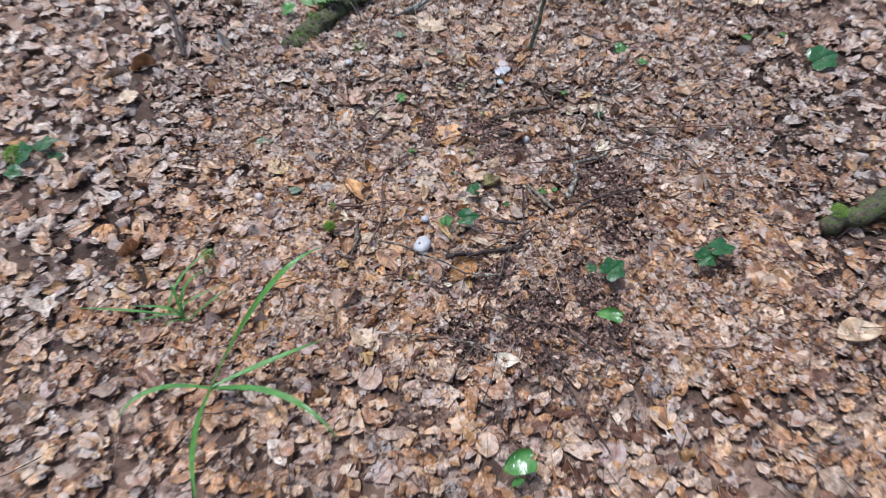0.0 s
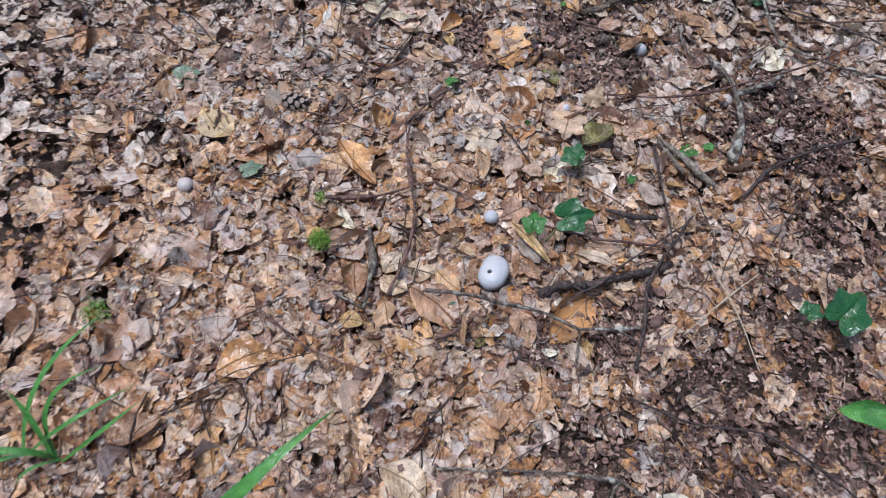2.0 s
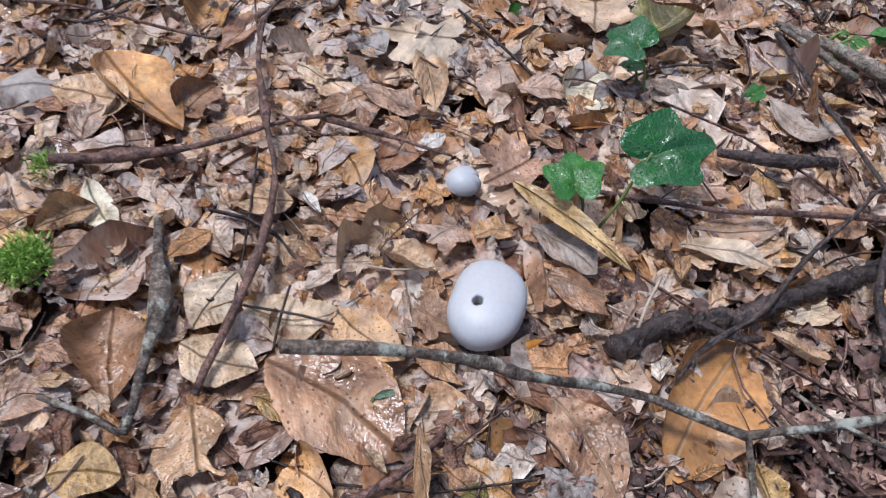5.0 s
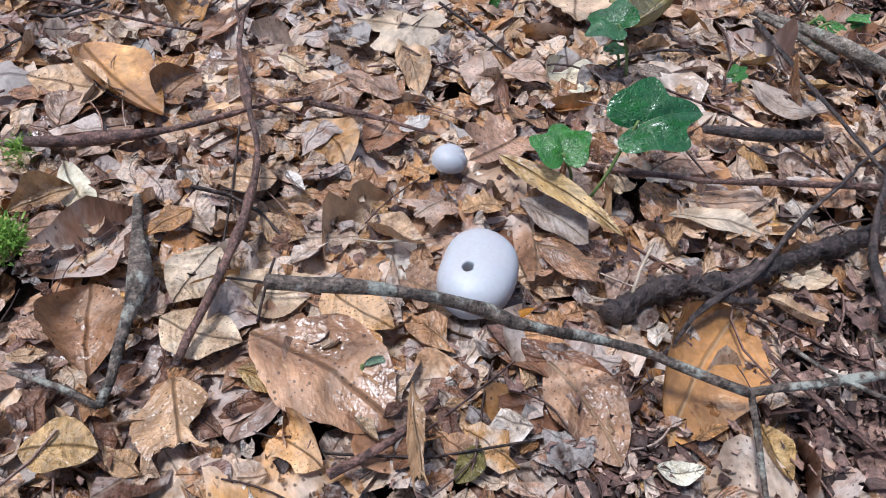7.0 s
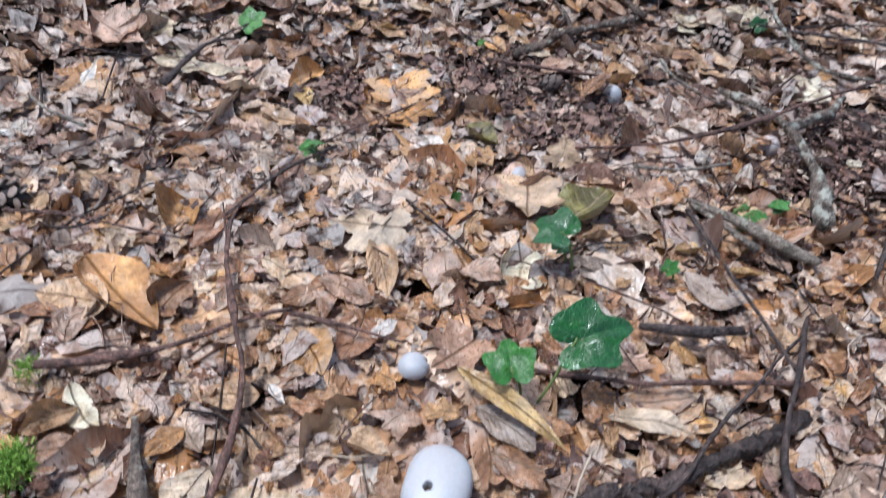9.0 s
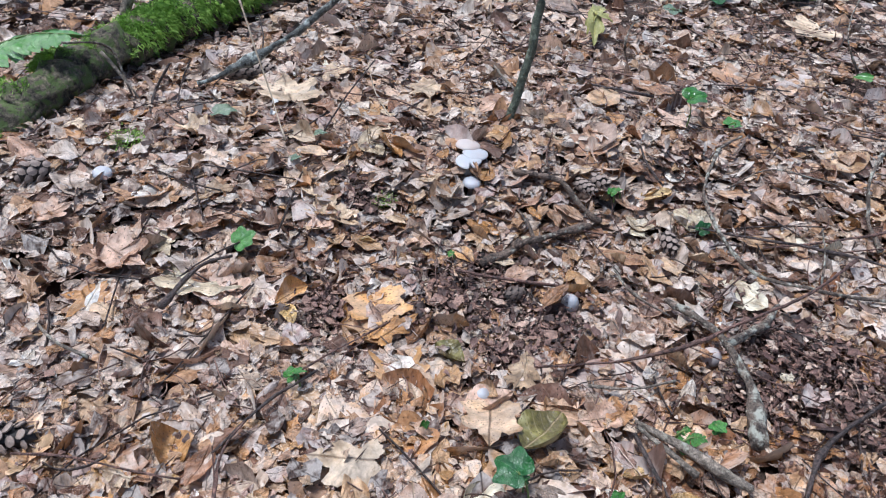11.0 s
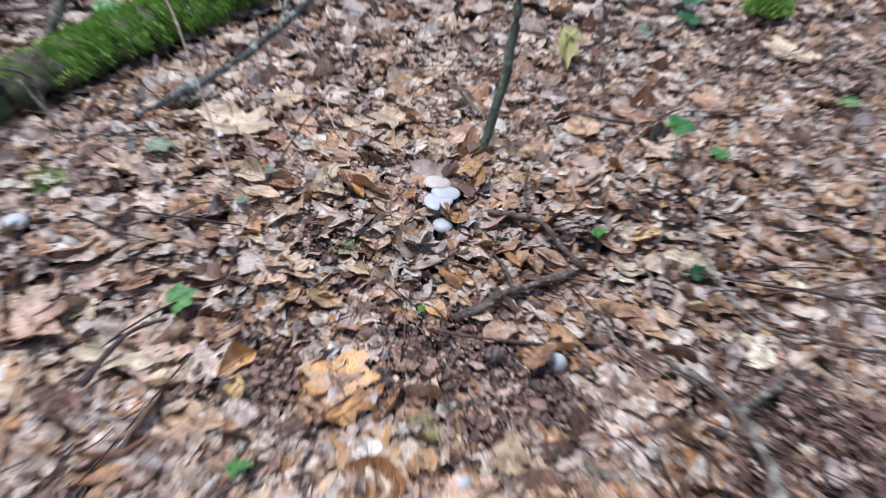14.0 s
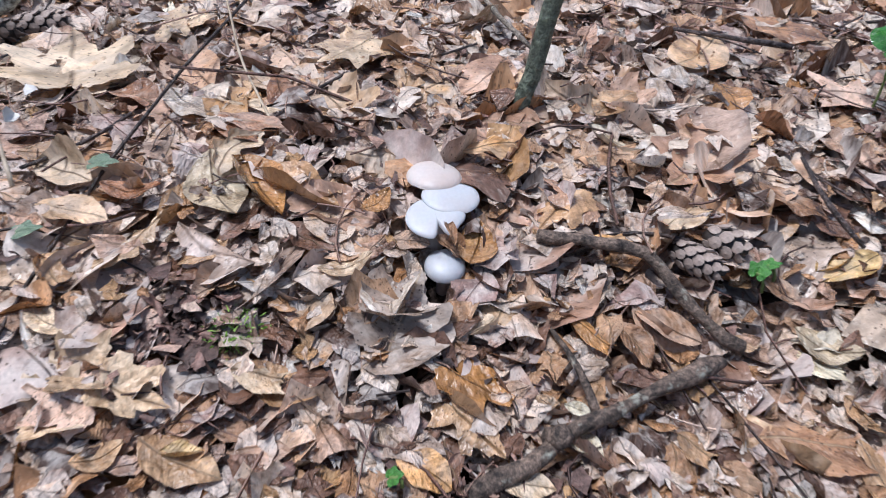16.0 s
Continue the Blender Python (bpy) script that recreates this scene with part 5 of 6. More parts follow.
stick("thin_twig", [(0.155, 1.398, 0.014), (0.170, 1.368, 0.013), (0.188, 1.339, 0.011)], 0.0016, 0.0012, M_RED, "thin red brown twig under a lichened stick", seed=13)
stick("thin_twig", [(0.167, 1.399, 0.016), (0.184, 1.381, 0.014), (0.210, 1.360, 0.013)], 0.0014, 0.0012, M_LICHEN, "thin grey twig crossing a stick", seed=14)
stick("thin_twig", [(-0.036, 1.501, 0.007), (-0.021, 1.495, 0.009), (0.005, 1.499, 0.004)], 0.0006, 0.0005, M_STRAW, "fine yellow green straw on leaves", seed=15)
stick("dry_needle", [(0.103, 1.445, 0.009), (0.109, 1.455, 0.015), (0.125, 1.475, 0.011)], 0.0011, 0.0008, M_STRAW, "yellow dry grass stem", seed=16)
stick("leaf_stalk", [(-0.102, 1.479, 0.012), (-0.079, 1.471, 0.014), (-0.056, 1.463, 0.012)], 0.0011, 0.0008, M_BARK, "dark stalk of a maple leaf", seed=17)

stick("lichened_branch", [(-0.125, 2.418, 0.012), (-0.047, 2.408, 0.055), (0.032, 2.421, 0.096), (0.093, 2.424, 0.147), (0.141, 2.447, 0.196), (0.175, 2.516, 0.232)], 0.005, 0.0085, M_GREY, "grey lichened branch propped up at one end", "branch", 20, 10, 5,
      forks=[([(0.079, 2.414, 0.138), (0.092, 2.446, 0.166), (0.106, 2.532, 0.190)], 0.003, 0.002)])
stick("straw", [(-0.004, 2.201, 0.035), (-0.018, 2.258, 0.074), (-0.036, 2.298, 0.132), (-0.050, 2.330, 0.180), (-0.069, 2.355, 0.218)], 0.0015, 0.002, M_STRAW, "dry straw coloured stem leaning on a branch", "stem", 21)
stick("sapling", [(0.318, 2.242, 0.005), (0.322, 2.242, 0.025), (0.332, 2.245, 0.06), (0.345, 2.252, 0.13), (0.354, 2.262, 0.22), (0.362, 2.27, 0.32), (0.378, 2.28, 0.48), (0.392, 2.29, 0.75)], 0.0098, 0.0076, M_SAP, "slim green grey sapling stem with small side twigs", "sapling", 22, 12, 0, rough=0.05, bend=0.03)
stick("forked_branch", [(0.411, 1.872, -0.008), (0.434, 1.832, -0.004), (0.438, 1.776, 0.006), (0.437, 1.741, -0.001), (0.427, 1.698, -0.003), (0.412, 1.658, -0.007)], 0.0058, 0.0068, M_LICHEN, "forked lichened branch lying on the litter", "branch", 23, 10, 5,
      forks=[([(0.438, 1.778, 0.005), (0.493, 1.806, 0.000), (0.546, 1.842, -0.008)], 0.0068, 0.0054)])
stick("red_twig", [(0.225, 1.794, -0.010), (0.293, 1.782, -0.003), (0.366, 1.768, 0.021), (0.446, 1.785, 0.030), (0.548, 1.818, 0.028), (0.680, 1.891, 0.008)], 0.0022, 0.0028, M_RED, "long arched dark red twig over a branch", seed=24, knots=4)
stick("red_twig", [(0.588, 1.948, -0.009), (0.669, 1.942, -0.003), (0.758, 1.943, 0.003), (0.896, 1.952, 0.007)], 0.002, 0.003, M_RED, "dark red twig across the leaves", seed=25)
stick("curved_twig", [(0.676, 2.174, 0.022), (0.574, 2.084, 0.048), (0.525, 2.011, 0.030), (0.521, 1.955, 0.016), (0.542, 1.902, -0.004), (0.608, 1.854, -0.003), (0.723, 1.811, -0.003)], 0.0026, 0.0034, M_LICHEN, "curved grey twig rising from the litter", seed=26, knots=4,
      forks=[([(0.595, 2.060, 0.010), (0.625, 2.051, 0.040), (0.713, 2.038, 0.030), (0.782, 2.050, 0.002)], 0.0018, 0.0014), ([(0.608, 1.854, -0.003), (0.624, 1.886, 0.023), (0.646, 1.929, 0.032)], 0.0016, 0.0012)])
stick("curved_twig", [(0.741, 1.917, -0.005), (0.762, 1.976, 0.006), (0.773, 2.010, 0.040), (0.839, 2.067, 0.057), (0.948, 2.115, 0.062)], 0.0038, 0.003, M_LICHEN, "grey forked twig bent upwards", seed=27, knots=3,
      forks=[([(0.795, 2.026, 0.042), (0.829, 2.008, 0.041), (0.901, 2.019, 0.034)], 0.002, 0.0014)])
stick("knobbed_stick", [(0.220, 1.982, -0.024), (0.252, 1.991, -0.019), (0.270, 1.999, -0.014), (0.293, 2.003, -0.011), (0.327, 2.013, -0.011), (0.379, 2.026, -0.012)], 0.0048, 0.0038, M_DULL, "rough stick with a lichened knob", seed=28, knots=6,
      forks=[([(0.269, 2.000, -0.016), (0.269, 1.997, -0.010), (0.270, 1.995, -0.006)], 0.0078, 0.0068), ([(0.294, 2.004, -0.013), (0.291, 2.033, -0.003), (0.285, 2.062, -0.002)], 0.0034, 0.002)])
stick("lichened_stick", [(0.293, 2.115, 0.021), (0.329, 2.103, 0.020), (0.355, 2.095, 0.016), (0.367, 2.067, 0.005), (0.378, 2.049, -0.004), (0.396, 2.033, -0.012)], 0.0034, 0.005, M_DULL, "broken stick with white lichen at one end", seed=29, knots=4)
stick("red_twig", [(0.181, 1.967, -0.018), (0.228, 1.943, -0.015), (0.301, 1.921, -0.018)], 0.0022, 0.0026, M_RED, "short red brown twig", seed=30)
stick("thin_twig", [(-0.025, 1.817, -0.009), (0.028, 1.847, -0.008), (0.089, 1.888, -0.016)], 0.002, 0.0012, M_RED, "thin dark twig across leaves", seed=31)
stick("thin_twig", [(-0.097, 1.731, -0.002), (-0.042, 1.786, -0.002), (0.003, 1.821, -0.010)], 0.002, 0.0016, M_BARK, "thin black twig among leaves", seed=32)
stick("grey_twig", [(0.298, 1.698, -0.004), (0.310, 1.669, -0.000), (0.329, 1.636, -0.002)], 0.003, 0.003, M_PALE, "pale scaly twig end", seed=33)
stick("grey_twig", [(0.272, 1.759, -0.009), (0.317, 1.746, -0.006), (0.364, 1.750, -0.007)], 0.0016, 0.0022, M_PALE, "thin grey twig lying level", seed=34)
stick("dark_twig", [(0.622, 1.695, 0.003), (0.529, 1.668, 0.005), (0.449, 1.629, 0.003), (0.410, 1.589, 0.001)], 0.0038, 0.003, M_BARK, "dark wet twig with moss", seed=35)
stick("thin_twig", [(0.380, 1.948, -0.019), (0.382, 1.888, -0.013), (0.409, 1.850, -0.014)], 0.0022, 0.0016, M_LICHEN, "rough thin twig beside a branch", seed=36)
stick("curved_twig", [(0.612, 2.456, 0.010), (0.583, 2.427, 0.063), (0.607, 2.459, 0.085), (0.652, 2.492, 0.068)], 0.0022, 0.0016, M_LICHEN, "small hooked grey twig sticking up", seed=37)
stick("curved_twig", [(1.063, 2.409, 0.002), (1.036, 2.430, 0.052), (1.119, 2.544, 0.121), (1.124, 2.575, 0.201)], 0.0024, 0.0018, M_LICHEN, "thin grey twig rising from the leaves", seed=38)
stick("thin_twig", [(-0.271, 1.921, -0.003), (-0.243, 1.882, 0.001), (-0.216, 1.867, -0.004)], 0.0022, 0.0016, M_PALE, "grey twig end in the litter", seed=39)
stick("dark_twig", [(-0.154, 1.935, -0.008), (-0.109, 1.995, -0.001), (-0.078, 2.013, -0.007)], 0.0036, 0.0026, M_BARK, "black wet twig under leaves", seed=40)
stick("dark_twig", [(0.030, 2.162, 0.032), (0.049, 2.157, 0.035), (0.066, 2.162, 0.035)], 0.0012, 0.0009, M_RED, "thin twig on leaves", seed=41)
stick("dark_twig", [(0.494, 2.349, 0.028), (0.532, 2.314, 0.034), (0.586, 2.300, 0.027)], 0.003, 0.0022, M_BARK, "dark twig behind a sapling", seed=42)
stick("grey_twig", [(0.346, 2.406, 0.037), (0.347, 2.347, 0.042), (0.360, 2.322, 0.033)], 0.0022, 0.0026, M_PALE, "grey twig leaning beside a sapling", seed=43)
stick("thin_twig", [(0.129, 2.355, 0.073), (0.135, 2.314, 0.044), (0.150, 2.241, 0.036)], 0.001, 0.0014, M_STRAW, "thin straw stem leaning in leaves", seed=44)
stick("thin_twig", [(0.495, 2.148, 0.030), (0.488, 2.111, 0.025), (0.502, 2.078, 0.008)], 0.002, 0.0014, M_BARK, "thin dark twig among leaves", seed=45)
stick("thin_twig", [(-0.302, 1.422, 0.011), (-0.212, 1.352, 0.013), (-0.121, 1.320, 0.011)], 0.0022, 0.0016, M_RED, "long thin brown twig on litter", seed=46)
stick("thin_twig", [(0.188, 1.286, 0.011), (0.263, 1.249, 0.016), (0.357, 1.233, 0.012), (0.469, 1.141, 0.010)], 0.003, 0.002, M_BARK, "long dark twig on the litter", seed=47)
stick("grey_twig", [(-0.064, 1.201, 0.010), (0.071, 1.193, 0.014), (0.163, 1.181, 0.012)], 0.0022, 0.003, M_LICHEN, "grey twig joining a dark fork", seed=48, forks=[([(0.163, 1.181, 0.012), (0.131, 1.129, 0.012), (0.101, 1.082, 0.008)], 0.0026, 0.002), ([(0.163, 1.181, 0.012), (0.211, 1.146, 0.010)], 0.003, 0.002)])
stick("thin_twig", [(0.333, 1.481, 0.008), (0.354, 1.405, 0.014), (0.371, 1.318, 0.009)], 0.0016, 0.0012, M_STRAW, "thin straight straw on the litter", seed=49)
stick("thin_twig", [(0.277, 1.370, 0.011), (0.337, 1.415, 0.014), (0.402, 1.460, 0.009)], 0.0014, 0.0012, M_STRAW, "thin pale stem on the litter", seed=50)
stick("dark_twig", [(-0.469, 2.791, 0.018), (-0.358, 2.801, 0.018), (-0.261, 2.852, 0.008)], 0.006, 0.0045, M_BARK, "dark twig lying behind a log", seed=60)
stick("thin_twig", [(-0.311, 2.503, 0.013), (-0.257, 2.549, 0.044), (-0.192, 2.732, 0.042)], 0.0032, 0.0022, M_BARK, "thin dark twig crossing behind a log", seed=61)
stick("branch_stub", [(-0.245, 2.610, 0.043), (-0.231, 2.621, 0.083), (-0.214, 2.639, 0.123)], 0.0085, 0.007, M_PALE, "short broken branch stub beside a log", "branch", 62)
stick("dark_twig", [(-0.229, 2.855, 0.018), (-0.168, 2.857, 0.041), (-0.115, 3.032, 0.018)], 0.008, 0.006, M_BARK, "dark branch behind a mossy log", "branch", 63)
stick("thin_twig", [(-0.290, 2.360, 0.109), (-0.240, 2.392, 0.090), (-0.216, 2.378, 0.019)], 0.0026, 0.002, M_LICHEN, "thin bent twig before a log", seed=64)
stick("thin_twig", [(-0.250, 2.396, 0.079), (-0.226, 2.380, 0.051), (-0.206, 2.363, 0.022)], 0.0024, 0.002, M_PALE, "thin grey twig leaning on a log", seed=65)
stick("thin_twig", [(-0.189, 2.325, 0.014), (-0.185, 2.383, 0.020), (-0.158, 2.389, 0.063)], 0.0028, 0.002, M_BARK, "thin dark stem before a log", seed=66)
stick("dark_branch", [(-0.756, 2.186, 0.009), (-0.806, 2.313, 0.041), (-0.884, 2.466, 0.060)], 0.01, 0.008, M_BARK, "dark branch end rising from the litter", "branch", 51, 10)
stick("thin_twig", [(0.514, 2.010, -0.013), (0.741, 1.861, 0.002), (0.841, 1.567, 0.008)], 0.003, 0.0022, M_BARK, "long dark bent twig on litter", seed=52)
stick("thin_twig", [(0.317, 1.186, 0.010), (0.373, 1.070, 0.014), (0.447, 0.929, 0.010)], 0.0026, 0.002, M_BARK, "dark twig by the path", seed=53)
stick("mossy_branch", [(1.069, 1.572, 0.017), (1.155, 1.597, 0.022), (1.304, 1.668, 0.040)], 0.026, 0.03, M_LOG, "short end of a mossy dark branch", "branch", 54, 14, 2, step=0.02, thin=0.9)


# ---- the mossy log ----
def fuzz(points, normals, length, count, seed, name="moss", hang=0.25, thin=0.11):
    """Moss: very many short blades on a surface; hang lets their tips droop."""
    rng = np.random.default_rng(seed)
    k = rng.integers(0, len(points), count)
    p = points[k] + rng.normal(0, 0.003, (count, 3))
    d = normals[k] + rng.normal(0, 0.45, (count, 3))
    d /= np.linalg.norm(d, axis=1)[:, None]
    s = np.cross(d, rng.normal(0, 1, (count, 3)))
    s /= np.linalg.norm(s, axis=1)[:, None]
    ln = (length * rng.uniform(0.5, 1.3, count))[:, None]
    w = ln * thin
    droop = np.array([0, 0, -1.0]) * ln * hang
    v = np.stack([p - s * w, p + s * w, p + d * ln * 0.6 + s * w, p + d * ln + droop + s * 0.0002], 1).reshape(-1, 3)
    q = np.arange(count * 4).reshape(-1, 4)
    return mesh_np(name, v, q, None, M_MOSS, False)


LOG_A, LOG_B = (-0.335, 2.385, 0.024), (0.010, 2.85, 0.03)


def mossy_log():
    a, b = Vector(LOG_A), Vector(LOG_B)
    d = (b - a).normalized()
    pts = [tuple(a - d * 0.16 + Vector((0, 0, -0.03))), tuple(a), tuple(a.lerp(b, 0.5) + Vector((0, 0, 0.008))), tuple(b), tuple(b + d * 0.7)]
    ob = tagged(new("mossy_log"), "fallen rotting log with thick bright green moss", "log")
    me = tube(pts, 0.030, 0.033, M_LOG, "trunk", 44, 0.004, 0, 0.006, 77, 1.0, 0.3)
    co = np.empty(len(me.vertices) * 3, np.float32)
    me.vertices.foreach_get("co", co)
    nr = np.empty(len(me.vertices) * 3, np.float32)
    me.vertex_normals.foreach_get("vector", nr)
    co, nr = co.reshape(-1, 3), nr.reshape(-1, 3)
    # furrowed, flaking bark
    bark = np.array([0.7 * noise.fractal(Vector(c) * 40, 0.7, 2.2, 4) + 1.1 * abs(noise.noise(Vector((c[0] * 60, c[1] * 60, c[2] * 130)))) for c in co.tolist()])
    co = co + nr * (0.0068 * bark)[:, None]
    me.vertices.foreach_set("co", co.astype(np.float32).ravel())
    me.update()
    part("trunk", me, ob)
    along = ((co - np.array(a)) @ np.array(d)) / (b - a).length
    rng = np.random.default_rng(3)
    edge = 0.35 - 0.6 * np.clip((along - 0.34) / 0.3, 0, 1) + 0.1 * np.sin(along * 31) * np.sin(along * 13 + 1)
    ok = (nr[:, 2] > edge) & (along > 0.3 + 0.04 * np.sin(co[:, 2] * 200)) & (along < 2.3)
    base_p, base_n = co[ok], nr[ok]
    k = rng.integers(0, len(base_p), 14000)
    jit = rng.normal(0, 0.005, (14000, 3))
    p = base_p[k] + jit - base_n[k] * (np.sum(jit * base_n[k], 1)[:, None])
    part("moss", fuzz(p, base_n[k] * 0.6 + np.array([0.35, -0.45, -0.15]), 0.0105, 110000, 4, "moss", 0.4, 0.055), ob, "thick bright green moss")
    low = (nr[:, 2] > -0.3) & (along > -0.25) & (along < 0.45)
    pick = np.nonzero(low)[0]
    pick = pick[np.array([noise.noise(Vector(c) * 26) for c in co[pick].tolist()]) > 0.16]
    if len(pick):
        part("moss", fuzz(co[pick], nr[pick], 0.006, 9000, 5), ob)
    return ob


mossy_log()


def moss_clump(at, radius, height, count, label, seed):
    rng = np.random.default_rng(seed)
    ang, rr = rng.uniform(0, 6.28, 500), radius * np.sqrt(rng.uniform(0, 1, 500))
    x, y = rr * np.cos(ang), rr * np.sin(ang)
    z = height * np.sqrt(np.clip(1 - (rr / radius) ** 2, 0, 1)) * rng.uniform(0.8, 1.0, 500)
    p = np.stack([x, y, z], 1)
    nrm = np.stack([x, y, z + height * 0.6], 1)
    nrm /= np.linalg.norm(nrm, axis=1)[:, None]
    ob = tagged(new("moss_clump", fuzz(p, nrm, min(0.009, max(0.0045, radius * 0.2)), count, seed)), label, "moss")
    ob.location = at
    return ob


moss_clump((1.176, 2.802, 0.010), 0.046, 0.05, 12000, "bright green moss cushion over an added dark shadow block", 1)
moss_clump((1.175, 3.031, 0.000), 0.05, 0.03, 5000, "dark green moss cushion among leaves", 2)
moss_clump((-0.212, 2.251, 0.014), 0.024, 0.008, 700, "small flat moss patch on the litter", 3)
moss_clump((-0.220, 1.528, -0.005), 0.012, 0.01, 1600, "small green moss tuft between leaves", 4)
moss_clump((0.114, 2.092, -0.002), 0.014, 0.006, 350, "thin yellow green moss sprig on dark twigs", 5)
moss_clump((-0.220, 1.599, -0.006), 0.006, 0.006, 400, "tiny moss tuft under a twig", 6)
moss_clump((-0.516, 1.420, -0.004), 0.018, 0.012, 700, "dark green moss tuft in the leaves", 7)
moss_clump((-0.319, 2.466, 0.016), 0.045, 0.03, 5000, "mossy hummock in the litter", 8)
moss_clump((1.101, 1.587, 0.054), 0.02, 0.012, 1500, "moss patch on a branch end", 9)
moss_clump((-1.113, 1.736, 0.010), 0.03, 0.02, 1500, "dark green moss beside leaves", 10)
# dark block added below the moss cushion to stand for its shadow
stump = tagged(new("rotten_stump", tube([tuple(Vector((1.174, 2.781, 0.000)) + Vector((0, 0, -0.02))), tuple(Vector((1.200, 2.828, 0.000)) + Vector((0, 0, 0.016)))], 0.032, 0.03, M_BARK, "rotten_stump", 14, 0.2, 0, 0.01, 9)), "small dark block added as the shadow under moss", "stump")


# ---- green plants ----
def ivy_blade(seed, lobes=5, cup=0.25):
    """An ivy leaf of length 1 along x, with pointed lobes."""
    rng = np.random.default_rng(seed)
    n, rings = 60, 5
    a = np.linspace(-np.pi, np.pi, n, endpoint=False)
    if lobes == 5:
        at, val = [0, 0.5, 0.92, 1.4, 1.95, 2.5, 2.9, 3.15], [1.0, 0.6, 0.84, 0.56, 0.66, 0.5, 0.4, 0.12]
    else:
        at, val = [0, 0.22, 0.5, 0.78, 1.02, 1.25, 1.65, 2.15, 2.55, 2.88, 3.15], [1.04, 0.8, 0.57, 0.68, 0.88, 0.74, 0.58, 0.64, 0.6, 0.44, 0.1]
    r = np.interp(np.abs(a), at, val)
    r = (np.roll(r, 1) + 2 * r + np.roll(r, -1)) / 4
    r = (np.roll(r, 1) + 2 * r + np.roll(r, -1)) / 4 * (1 + 0.03 * np.sin(3 * a + rng.uniform(0, 6)) + rng.normal(0, 0.008, n)) * 0.68
    rr = np.linspace(0.02, 1, rings + 1)[:, None] * r[None, :]
    x, y = rr * np.cos(a) + 0.26, rr * np.sin(a)
    z = cup * 0.7 * y**2 - 0.3 * (x - 0.3) ** 2 + 0.035 * np.sin(8 * x + rng.uniform(0, 6)) * np.cos(7 * y) - 0.045 * np.exp(-((y / 0.06) ** 2))
    v = np.stack([x, y, z], -1).reshape(-1, 3)
    i, j = np.meshgrid(np.arange(rings), np.arange(n), indexing="ij")
    p, b = (i * n + j).ravel(), (i * n + (j + 1) % n).ravel()
    uv = np.stack([x - 0.2, y], -1).reshape(-1, 2)
    return v, np.stack([p, p + n, b + n, b], 1), uv


def set_leaf(me, base, tip, lean, parent, wide=1.0, name="leaf"):
    b, t = Vector(base), Vector(tip)
    d = t - b
    ex = d.normalized()
    ey = (Vector((0, 0, 1)).cross(ex).normalized() + Vector((0, 0, lean))).normalized()
    ez = ex.cross(ey)
    ob = part(name, me, parent)
    ob.matrix_basis = Matrix.Translation(b) @ Matrix((ex, ey, ez)).transposed().to_4x4() @ Matrix.Diagonal((d.length, d.length * wide, d.length, 1))
    return ob


def sprig(name, leaves, mat, label, category, lobes=5, foot=None, seed=0, stems=True):
    """A small plant: leaves given by stalk end, tip, lean and width; each with its stalk down to the foot."""
    ob = tagged(new(name), label, category)
    for k, (base, tip, lean, wide) in enumerate(leaves):
        v, q, uv = ivy_blade(seed + k, lobes)
        set_leaf(mesh_np("leaf", v, q, uv, mat), base, tip, lean, ob, wide)
        if stems:
            b = Vector(base) + (Vector(tip) - Vector(base)) * 0.2
            f = Vector(foot) if foot else Vector((b.x + 0.006, b.y - 0.004, ground_z(b.x, b.y) + 0.004))
            part("stalk", tube([tuple(f), tuple(f.lerp(b, 0.5) + Vector((0.002, 0, 0.003))), tuple(b)], 0.0011, 0.0009, M_STEM, "stalk", 6, 0.05, 0, 0.004, seed + k), ob)
    return ob


def blade_sprig(name, leaves, mat, label, category, kind="lance"):
    ob = tagged(new(name), label, category)
    for k, (base, tip, lean, wide) in enumerate(leaves):
        v, q, uv = leaf_blade(kind, 12, 7, np.random.default_rng(k + 3), 0.5)
        set_leaf(mesh_np("leaf", v, q, uv, mat), base, tip, lean, ob, wide)
        b = Vector(base)
        part("stalk", tube([(b.x, b.y - 0.003, ground_z(b.x, b.y)), tuple(b)], 0.0009, 0.0008, M_STEM, "stalk", 6, 0.05, 0, 0.004, k), ob)
    return ob


sprig("ivy_plant", [((0.117, 1.534, 0.043), (0.173, 1.541, 0.054), 0.32, 0.88)], M_IVY, "glossy wet dark green ivy leaf on a stalk", "ivy", 3, (0.104, 1.521, -0.001), 1)
sprig("ivy_plant", [((0.083, 1.519, 0.033), (0.086, 1.554, 0.040), -0.1, 1.0)], M_IVY_YOUNG, "young bright green ivy leaf on a stalk", "ivy", 3, (0.092, 1.522, -0.001), 7)
sprig("ivy_plant", [((0.160, 1.637, 0.035), (0.137, 1.668, 0.030), -0.35, 1.0)], M_IVY, "dark green ivy leaf with pale veins", "ivy", 3, (0.169, 1.638, -0.006), 9)
sprig("ivy_plant", [((0.157, 1.650, 0.007), (0.177, 1.658, 0.006), 0.0, 0.7)], M_IVY_YOUNG, "small light green ivy leaf", "ivy", 3, None, 11)
sprig("ivy_plant", [((0.477, 1.372, 0.039), (0.532, 1.418, 0.048), 0.2, 0.9), ((0.436, 1.384, 0.039), (0.462, 1.400, 0.043), -0.2, 1.0)], M_IVY, "glossy green ivy leaves on short stalks", "ivy", 3, None, 12)
sprig("ivy_plant", [((0.712, 1.427, 0.039), (0.769, 1.448, 0.049), 0.2, 0.9), ((0.749, 1.456, 0.049), (0.822, 1.468, 0.049), -0.2, 0.9)], M_IVY, "small ivy sprig with two dark leaves", "ivy", 3, None, 14)
